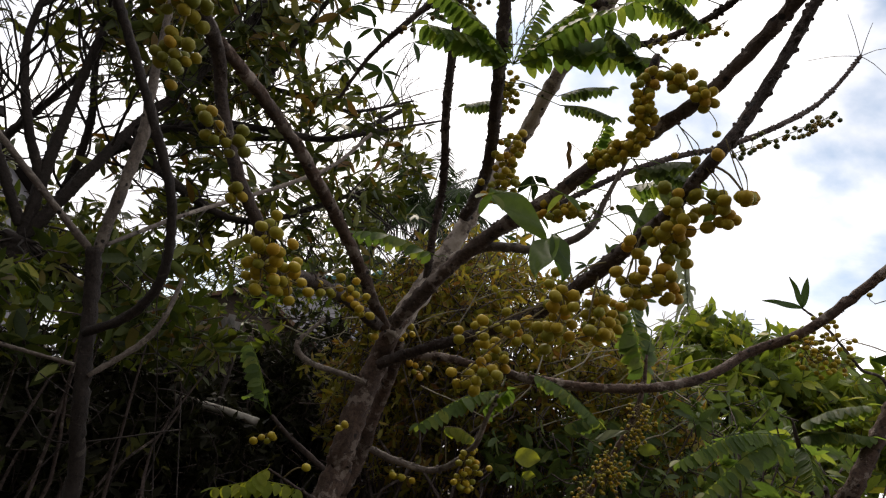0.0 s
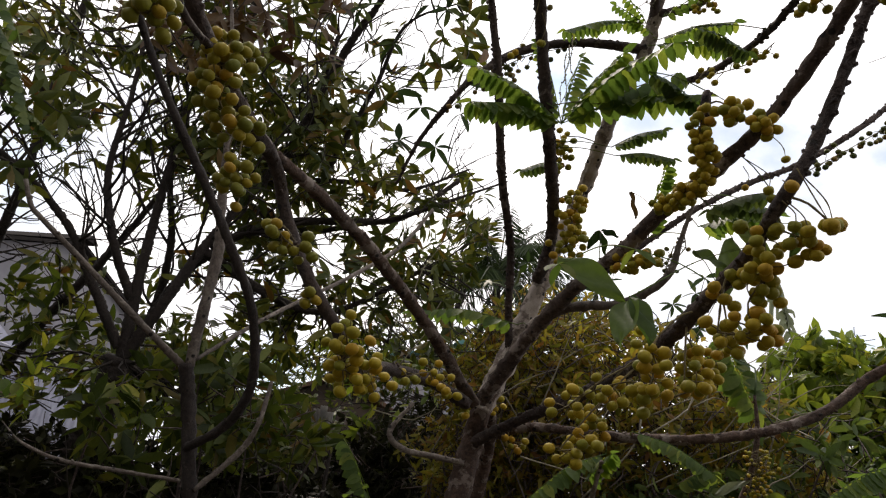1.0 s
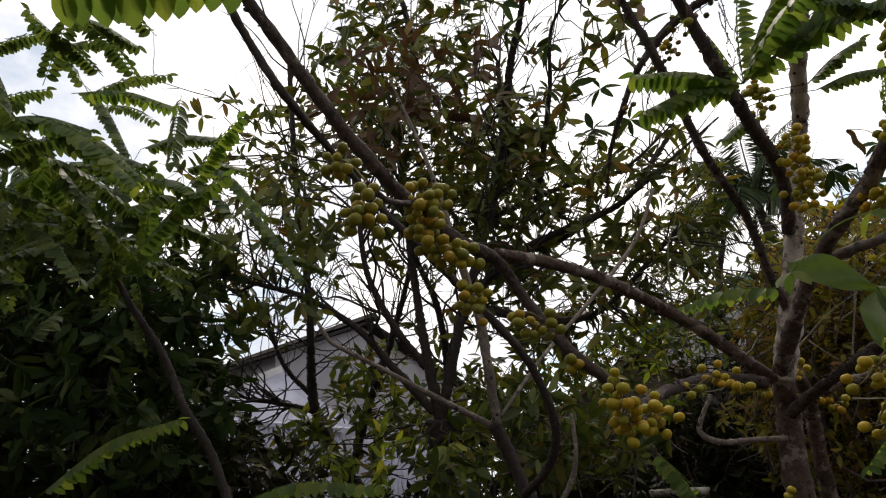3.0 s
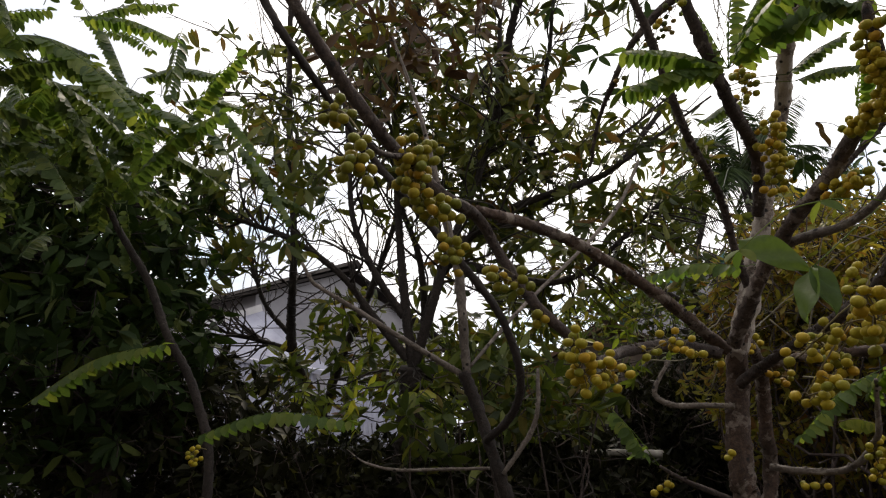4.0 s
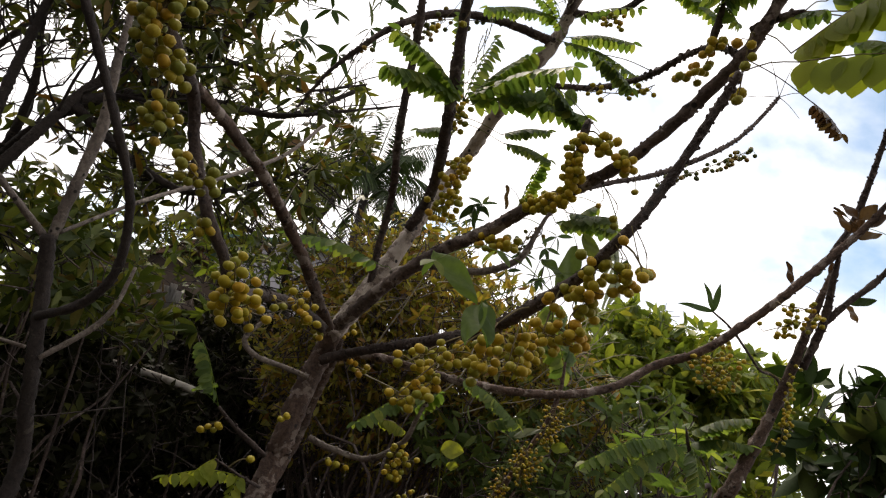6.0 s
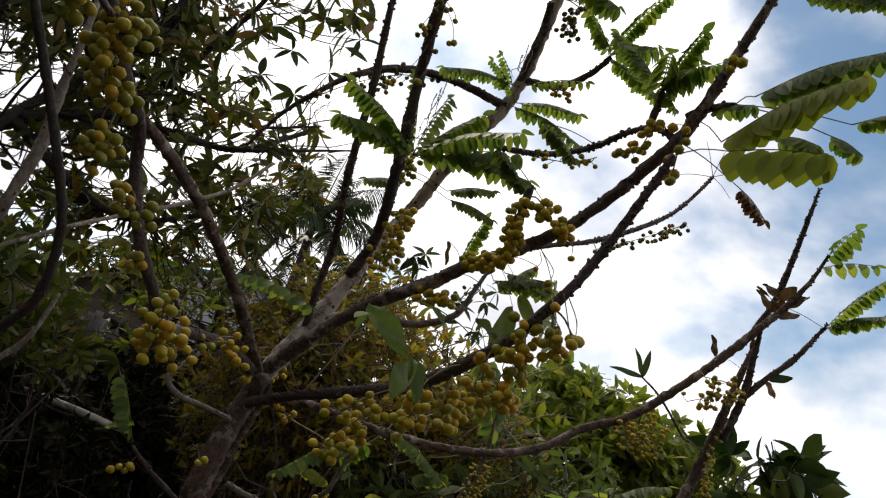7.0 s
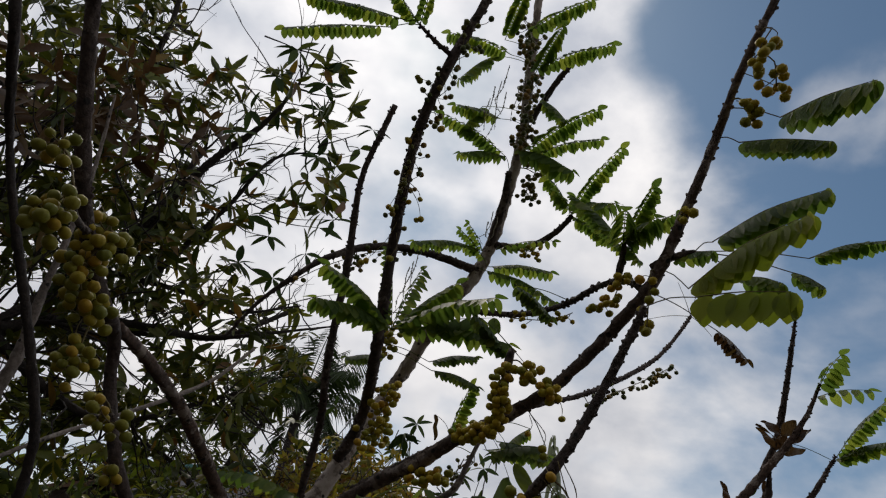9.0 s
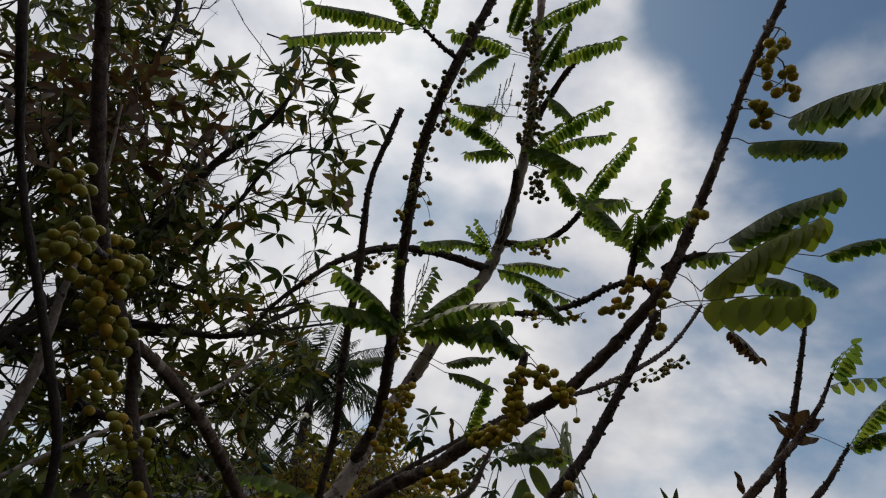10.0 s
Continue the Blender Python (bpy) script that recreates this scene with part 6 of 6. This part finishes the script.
for _k, _e in enumerate([(1.596, 3.689, 2.842), (1.739, 3.704, 3.016), (1.855, 3.758, 3.058)]):
    broad("leaf", lone, (1.845, 3.775, 2.866), _e, 0.042, 4 + _k, DARKLEAF, normal=(0.3 - 0.3 * _k, -0.95, 0.3))
feather((0.231, 1.906, 1.782), (0.028, 1.722, 1.620), 12, 0.045, seed=90)
feather((0.302, 1.894, 1.848), (0.510, 1.844, 1.751), 12, 0.045, seed=91)
feather((0.180, 1.925, 1.705), (0.245, 1.805, 1.773), 9, 0.045, seed=92)
feather((1.108, 2.082, 1.868), (0.749, 1.882, 1.699), 15, 0.05, seed=94, owner=tree_b)
feather((1.147, 2.086, 1.866), (1.320, 1.990, 1.905), 13, 0.05, seed=95, owner=tree_b)
feather((1.141, 2.076, 1.903), (1.287, 1.965, 1.989), 13, 0.05, seed=96, owner=tree_b)
feather((1.128, 2.085, 1.863), (0.832, 1.908, 1.629), 13, 0.05, seed=97, owner=tree_b)
feather((1.169, 2.092, 1.852), (1.137, 1.915, 1.720), 12, 0.05, seed=98, owner=tree_b)
feather((-0.475, 1.699, 1.723), (-0.388, 1.685, 1.596), 9, 0.045, seed=99, owner=tree)
feather((-0.240, 1.709, 1.391), (-0.407, 1.599, 1.352), 6, 0.045, seed=100, mat=YOUNGLIT)
feather((-0.307, 1.642, 1.423), (-0.347, 1.601, 1.368), 4, 0.04, seed=101, mat=YOUNGLIT)
feather((-0.240, 1.709, 1.391), (-0.244, 1.670, 1.336), 4, 0.04, seed=107, mat=YOUNGLIT)
feather((-0.040, 1.806, 2.112), (-0.383, 1.867, 2.148), 10, 0.05, seed=102)
feather((0.316, 1.636, 2.332), (0.355, 1.582, 2.519), 11, 0.04, seed=103)
feather((0.565, 1.628, 2.453), (0.487, 1.647, 2.365), 8, 0.04, seed=104)
feather((0.426, 1.492, 2.305), (0.582, 1.405, 2.301), 9, 0.045, seed=105)
near_feather((-0.346, 0.240, 2.427), (-0.439, 0.015, 2.336), 9, 0.06, 106, hang=0.9)

# ---- plain unseen wall, added behind the camera to block sky light ----
_g = Geo()
box(_g, (-9, -1.9, 0), (9, -1.65, 4.4))
tagged(put("wall_south", _g, ADDEDWALL, smooth=False), "plain grey wall, unseen, added to block and bounce light", "wall", kind="structure")


# ---- lean-to, cable, pole and tin panels ----
def slab(corners, thick):
    """A flat sheet through four corners, thickened downwards."""
    g = Geo()
    v = [np.array(c, float) for c in corners]
    v += [c - np.array((0, 0, thick)) for c in v]
    return g.add(v, [(0, 1, 2, 3), (7, 6, 5, 4)] + [(i, 4 + i, 4 + (i + 1) % 4, (i + 1) % 4) for i in range(4)])


def sheet_wall(owner, a, e, height, count, mat):
    """Upright corrugated sheets side by side between two places at their top edge."""
    a, e = np.array(a, float), np.array(e, float)
    for k in range(count):
        p, q = a + (e - a) * k / count, a + (e - a) * (k + 0.985) / count
        n = np.cross((q - p) / np.linalg.norm(q - p), (0, 0, 1.0))
        g = Geo()
        v, f = [], []
        for i in range(25):
            w = p + (q - p) * i / 24 + n * 0.018 * math.sin(i * math.pi / 2)
            for off in (0.0, 0.004):
                v += [w + n * off - np.array((0, 0, height)), w + n * off]
        for i in range(24):
            o = i * 4
            f += [(o, o + 4, o + 5, o + 1), (o + 2, o + 3, o + 7, o + 6), (o + 1, o + 5, o + 7, o + 3), (o, o + 2, o + 6, o + 4)]
        g.add(v, f)
        part("wall_sheet", g, mat, owner, "pale corrugated wall sheet")


part("lower_roof", slab([(-9.903, 6.130, 3.721), (-8.168, 6.562, 3.946), (-6.102, 6.140, 2.685), (-8.340, 5.530, 3.198)], 0.06), SHEET, home, "pale sheet roof of the lean-to", smooth=False)
part("fascia", slab([(-9.881, 6.065, 3.736), (-8.060, 6.521, 3.979), (-8.047, 6.545, 3.857), (-9.862, 6.081, 3.663)], 0.05), WHITE, home, "white eaves board", smooth=False)
sheet_wall(home, (-8.209, 5.562, 3.119), (-6.395, 6.126, 2.702), 2.6, 4, SHEET)
sheet_wall(home, (-6.252, 6.143, 2.620), (-5.164, 6.622, 2.309), 2.2, 3, SHEET)

cable = thing("utility_cable", (-11.205, 6.440, 6.157), "thin black overhead cable", "cable")
_g = Geo()
tube(_g, [(*(-17.645, 0.878, 8.042), 0.008), (*(-11.205, 6.440, 6.157), 0.008), (*(-9.422, 7.964, 5.672), 0.008), (*(-5.397, 11.217, 4.986), 0.008), (*(0.694, 15.844, 4.599), 0.008)], 0.4, 5, 0.0)
part("strand", _g, ROOF, cable)

pole = thing("bamboo_pole", (-1.176, 4.131, 1.526), "weathered pale bamboo pole lying across the branches", "pole")
_g = Geo()
tube(_g, [(-1.790, 4.216, 1.552, 0.0202), (-1.629, 4.198, 1.551, 0.0220), (-1.401, 4.164, 1.542, 0.0236), (-1.176, 4.131, 1.526, 0.0252)], 0.04, 12, 0.03)
part("cane", _g, CANE, pole)
for _k in range(3):
    _g = Geo()
    _a, _e = np.array((-1.629, 4.198, 1.551)), np.array((-1.176, 4.131, 1.526))
    _p, _d = _a + (_e - _a) * (_k + 0.5) / 3, (_e - _a) / np.linalg.norm(_e - _a)
    tube(_g, [(*(_p - _d * 0.006), 0.0245), (*_p, 0.027), (*(_p + _d * 0.006), 0.0245)], 0.004, 12, 0.0)
    part("node_ring", _g, CANE, pole)

fence = thing("tin_fence", (-1.889, 4.139, 1.819), "low fence of weathered corrugated tin half hidden by leaves", "fence")
_a, _e = np.array((-2.276, 4.433, 2.031)), np.array((-1.529, 4.262, 2.157))
_n = 14
for _k in range(_n):
    _p, _q = _a + (_e - _a) * _k / _n, _a + (_e - _a) * (_k + 0.93) / _n
    _g = Geo()
    _x = (_q - _p) / np.linalg.norm(_q - _p)
    _nrm = np.cross(_x, (0, 0, 1.0))
    _top = _p[2] + 0.03 * math.sin(_k * 2.3)
    _v, _f = [], []
    for _i in range(7):
        _s = _i / 6
        _w = _p + (_q - _p) * _s + _nrm * 0.02 * math.sin(_s * 4 * math.pi)
        _v += [(_w[0], _w[1], _top - 0.34), (_w[0], _w[1], _top), (_w[0] + _nrm[0] * 0.004, _w[1] + _nrm[1] * 0.004, _top), (_w[0] + _nrm[0] * 0.004, _w[1] + _nrm[1] * 0.004, _top - 0.34)]
    for _i in range(6):
        for _j in range(4):
            _f.append((_i * 4 + _j, _i * 4 + (_j + 1) % 4, _i * 4 + 4 + (_j + 1) % 4, _i * 4 + 4 + _j))
    _g.add(_v, _f)
    part("panel", _g, TIN, fence)
_g = Geo()
tube(_g, [(*(_a * (1, 1, 0) + (0, 0.06, -0.1)), 0.014), (*(_a * (1, 1, 0) + (0, 0.06, 1.9)), 0.014)], 0.3, 8, 0.03)
part("post", _g, DARKBARK, fence)
_g = Geo()
tube(_g, [(*(_e * (1, 1, 0) + (0, 0.06, -0.1)), 0.014), (*(_e * (1, 1, 0) + (0, 0.06, 1.9)), 0.014)], 0.3, 8, 0.03)
part("post", _g, DARKBARK, fence)
_g = Geo()
tube(_g, [(*(_a * (1, 1, 0) + (0, 0.04, 1.72)), 0.02), (*(_e * (1, 1, 0) + (0, 0.04, 1.86)), 0.02)], 0.3, 8, 0.03)
part("rail", _g, DARKBARK, fence)


# ---- hanging fruit and bare stalks ----
def hanging(owner, start, end, count, size=0.0235, bow=0.01, seed=0):
    rng = np.random.default_rng(500 + seed)
    a, e = np.array(start, float), np.array(end, float)
    g = Geo()
    m = (a + e) / 2 + np.array((bow, 0, 0))
    tube(g, [(*a, 0.0011), (*m, 0.0010), (*e, 0.0008)], 0.008, 5, 0.2)
    body = part("fruit_stalk", g, STALK, owner)
    for k in range(count):
        o = rng.standard_normal(3) * size * 0.45 if k else np.zeros(3)
        s = size * (0.85 + 0.25 * rng.random())
        ob = new("fruit", FRUIT_DATA[k % 3])
        ob.parent = body
        ob.matrix_basis = Matrix.LocRotScale(e + o - np.array((0, 0, 0.006 * k)), Euler(rng.random(3) - 0.5), (s, s, s))


hanging(tree, (0.487, 0.846, 2.093), (0.517, 0.834, 2.009), 2, seed=1)
hanging(tree, (0.456, 0.853, 2.057), (0.475, 0.867, 2.021), 1, seed=2)
hanging(tree, (0.463, 0.854, 2.057), (0.491, 0.863, 2.008), 3, seed=3)
hanging(tree, (0.482, 1.234, 2.332), (0.488, 1.249, 2.288), 1, 0.018, seed=4)
hanging(tree, (0.533, 1.218, 2.403), (0.556, 1.192, 2.325), 1, 0.017, seed=5)
hanging(tree, (0.470, 1.137, 2.291), (0.500, 1.109, 2.208), 2, 0.022, 0.02, seed=6)
hanging(tree, (0.394, 1.096, 2.427), (0.429, 1.078, 2.386), 4, 0.022, 0.0, seed=7)
for _k, (_s, _e, _n) in enumerate([((0.012, 1.095, 2.956), (-0.015, 1.169, 2.805), 2), ((0.013, 1.156, 2.898), (0.081, 1.192, 2.808), 2), ((0.021, 1.155, 2.900), (0.065, 1.162, 2.854), 2),
                                   ((0.027, 1.015, 3.043), (-0.011, 1.052, 2.966), 2), ((0.041, 0.961, 3.107), (-0.025, 0.941, 3.100), 2), ((0.036, 0.989, 3.065), (0.077, 1.010, 2.997), 2),
                                   ((0.018, 1.219, 2.820), (-0.041, 1.274, 2.678), 2), ((0.021, 1.246, 2.778), (0.020, 1.271, 2.703), 2), ((0.701, 0.497, 2.940), (0.713, 0.497, 2.885), 3),
                                   ((0.696, 0.528, 2.911), (0.759, 0.509, 2.867), 4), ((0.700, 0.568, 2.867), (0.715, 0.548, 2.843), 4)]):
    hanging(tree, _s, _e, _n, 0.019 if _k < 8 else 0.0225, 0.012, 20 + _k)
for _k, _e in enumerate([(1.230, 2.114, 3.505), (1.331, 2.129, 3.497), (1.426, 2.164, 3.425), (1.119, 2.165, 3.303), (1.427, 2.197, 3.319)]):
    _g = Geo()
    tube(_g, [(*(1.355, 2.257, 3.437), 0.0018), (*((np.array((1.355, 2.257, 3.437)) + np.array(_e)) / 2 + (0, 0, 0.01)), 0.0014), (*_e, 0.001)], 0.03, 5, 0.0)
    part("leaf_stalk", _g, STALK, tree)

def string(owner, top, length, seed):
    """An old bare fruiting string with dry scars hanging off a limb."""
    rng = np.random.default_rng(seed)
    a = np.array(top, float)
    pts = [(*(a + np.array((0.003 * rng.standard_normal() * k, 0.003 * rng.standard_normal(), -length * k / 4))), 0.0016 - 0.0002 * k) for k in range(5)]
    g = Geo()
    c = tube(g, pts, 0.012, 5, 0.2)
    knobs(g, c, 160, 0.0028, rng)
    part("dry_string", g, DRYSTRING, owner)


string(tree, (0.195, 1.281, 3.523), 0.22, 900)
string(tree, (0.213, 1.262, 3.539), 0.3, 901)
string(tree, (0.239, 1.298, 3.533), 0.2, 902)
string(tree, (0.189, 1.298, 3.481), 0.16, 903)
string(tree, (0.226, 1.216, 3.577), 0.25, 904)
string(tree, (0.301, 1.539, 3.179), 0.14, 905)
string(tree, (0.320, 1.547, 3.167), 0.12, 906)
string(tree, (0.294, 1.566, 3.145), 0.1, 907)
string(tree, (0.085, 1.391, 2.792), 0.2, 908)
string(tree, (0.077, 1.402, 2.775), 0.16, 909)
string(tree, (0.093, 1.380, 2.810), 0.14, 910)
string(tree, (0.287, 1.214, 3.576), 0.2, 911)
string(tree, (0.278, 1.260, 3.538), 0.18, 912)

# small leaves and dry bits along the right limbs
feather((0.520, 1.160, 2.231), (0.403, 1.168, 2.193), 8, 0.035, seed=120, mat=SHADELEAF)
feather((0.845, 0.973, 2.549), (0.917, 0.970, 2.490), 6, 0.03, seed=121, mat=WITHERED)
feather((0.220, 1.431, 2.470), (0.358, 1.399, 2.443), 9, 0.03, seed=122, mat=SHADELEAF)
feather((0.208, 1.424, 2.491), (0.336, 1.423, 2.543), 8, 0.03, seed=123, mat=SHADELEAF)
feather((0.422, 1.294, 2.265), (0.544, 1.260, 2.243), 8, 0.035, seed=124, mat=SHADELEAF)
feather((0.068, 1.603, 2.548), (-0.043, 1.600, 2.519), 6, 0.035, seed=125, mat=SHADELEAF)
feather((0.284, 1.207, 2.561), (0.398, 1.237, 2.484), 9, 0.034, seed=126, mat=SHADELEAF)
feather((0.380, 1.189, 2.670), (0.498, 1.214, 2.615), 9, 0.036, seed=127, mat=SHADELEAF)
broad("leaf", tree, (0.253, 1.273, 2.285), (0.270, 1.289, 2.227), 0.016, 41, WITHERED, normal=(0.6, -0.7, 0.1))
broad("leaf", tree, (0.189, 1.522, 2.299), (0.157, 1.532, 2.248), 0.022, 42, DARKLEAF, normal=(0.2, -0.9, 0.3))
broad("leaf", tree, (0.192, 1.522, 2.300), (0.237, 1.530, 2.287), 0.022, 43, DARKLEAF, normal=(-0.2, -0.9, 0.3))
broad("leaf", tree, (0.190, 1.523, 2.296), (0.206, 1.539, 2.238), 0.022, 44, DARKLEAF, normal=(0.4, -0.9, 0.1))
broad("leaf", tree, (0.353, 1.032, 2.045), (0.411, 1.043, 2.024), 0.03, 45, SHADELEAF, normal=(0.2, -0.8, 0.4))
broad("leaf", tree, (0.458, 1.247, 2.170), (0.438, 1.248, 2.028), 0.062, 46, SHADELEAF, normal=(0.5, -0.8, 0.2))
broad("leaf", tree, (0.467, 1.253, 2.208), (0.528, 1.226, 2.121), 0.034, 47, SHADELEAF, normal=(-0.4, -0.8, 0.2))
broad("leaf", tree, (0.515, 0.974, 2.075), (0.500, 0.994, 2.023), 0.026, 48, SHADELEAF, normal=(0.3, -0.8, 0.2))
hanging(tree, (0.443, 0.792, 2.058), (0.450, 0.776, 2.040), 1, 0.022, 0.0, 50)
hanging(tree, (0.461, 0.787, 2.075), (0.500, 0.791, 1.989), 1, 0.021, 0.0, 51)
broad("leaf", shoot, (0.315, 2.150, 1.612), (0.397, 2.146, 1.626), 0.072, 60, YOUNGLIT, normal=(0.1, -0.8, 0.5))
broad("leaf", shoot, (0.348, 2.147, 1.562), (0.391, 2.145, 1.573), 0.034, 61, YOUNGLIT, normal=(0.1, -0.8, 0.5))
broad("leaf", shoot, (0.683, 2.108, 1.721), (0.748, 2.095, 1.731), 0.046, 62, YOUNGLIT, normal=(0.0, -0.8, 0.5))
broad("leaf", shoot, (0.549, 2.129, 1.722), (0.646, 2.112, 1.776), 0.030, 63, PALELEAF, normal=(0.2, -0.7, 0.6))
near_feather((0.078, 2.096, 1.650), (0.170, 2.100, 1.640), 8, 0.042, 160, sag=0.12, hang=1.4, mat=YOUNGLIT)
near_feather((0.657, 2.063, 1.556), (0.773, 2.036, 1.487), 8, 0.045, 161, hang=1.2, mat=YOUNGLIT, owner=shoot)
near_feather((0.441, 2.090, 1.738), (0.547, 2.076, 1.785), 7, 0.045, 162, hang=2.0, owner=shoot)
_g = Geo()
wander(_g, (0.673, 2.130, 2.030), (0.629, 2.500, 2.340), 0.003, 0.002, np.random.default_rng(163), 0.05, 0.05, 5)
pinnate(_g, (0.629, 2.500, 2.340), (0.758, 2.543, 2.064), 15, 0.095, 0.03, np.random.default_rng(164), up=(0.35, -0.9, 0.25), hang=0.15)
part("compound_leaf", _g, LEAF, shoot)


def banana(place, rib, width, seed):
    """A plant whose last leaf stands upright, dry and split into strips that hang from its rib."""
    rng = np.random.default_rng(seed)
    ob = thing("banana_plant", place, "banana plant with one upright dry leaf torn into pale strips", "plant")
    g = Geo()
    tube(g, [(*place[:2], -0.1, 0.10), (place[0] + 0.03, place[1], 1.4, 0.085), (*rib[0][:2], rib[0][2] - 0.4, 0.045), (*rib[0], 0.022)], 0.12, 10, 0.03)
    part("stem", g, CANE, ob)
    g = Geo()
    c = tube(g, [(*p, 0.018 - 0.004 * k) for k, p in enumerate(rib)], 0.06, 6, 0.0)
    part("leaf_rib", g, PALELEAF, ob)
    g = Geo()
    for side in (-1, 1):
        s = 0.4
        while s < len(c) - 1.2:
            p = np.array([np.interp(s, np.arange(len(c)), c[:, k]) for k in range(3)])
            w = width * (0.55 + 0.6 * rng.random()) * math.sin(math.pi * min(0.96, 0.15 + 0.85 * s / len(c))) ** 0.5
            drop, thick = 0.10 + 0.22 * rng.random(), 0.045 + 0.05 * rng.random()
            out = np.array((0.93 * side, 0.35 * side + 0.3 * rng.standard_normal(), 0.0))
            v = []
            for k in range(5):
                f = k / 4
                mid = p + out * w * math.sin(f * 1.5) + np.array((0, 0, -drop * f * f + 0.02 * math.sin(5 * f + s)))
                h = thick * (1 - 0.75 * f ** 2) / 2
                v += [mid + np.array((0.01 * side, 0.01, h)), mid - np.array((0.01 * side, 0.01, h))]
            g.add(v, [(2 * k, 2 * k + 2, 2 * k + 3, 2 * k + 1) for k in range(4)])
            s += (0.7 + 0.7 * rng.random()) * (1.0 if rng.random() > 0.2 else 2.2)
    part("leaf_blade", g, PALELEAF, ob, "pale grey-green torn leaf strips")


banana((2.3, 7.0, 0.0), [(2.094, 6.820, 3.230), (1.970, 6.733, 3.663), (1.871, 6.648, 3.987), (1.749, 6.518, 4.388)], 0.11, 31)
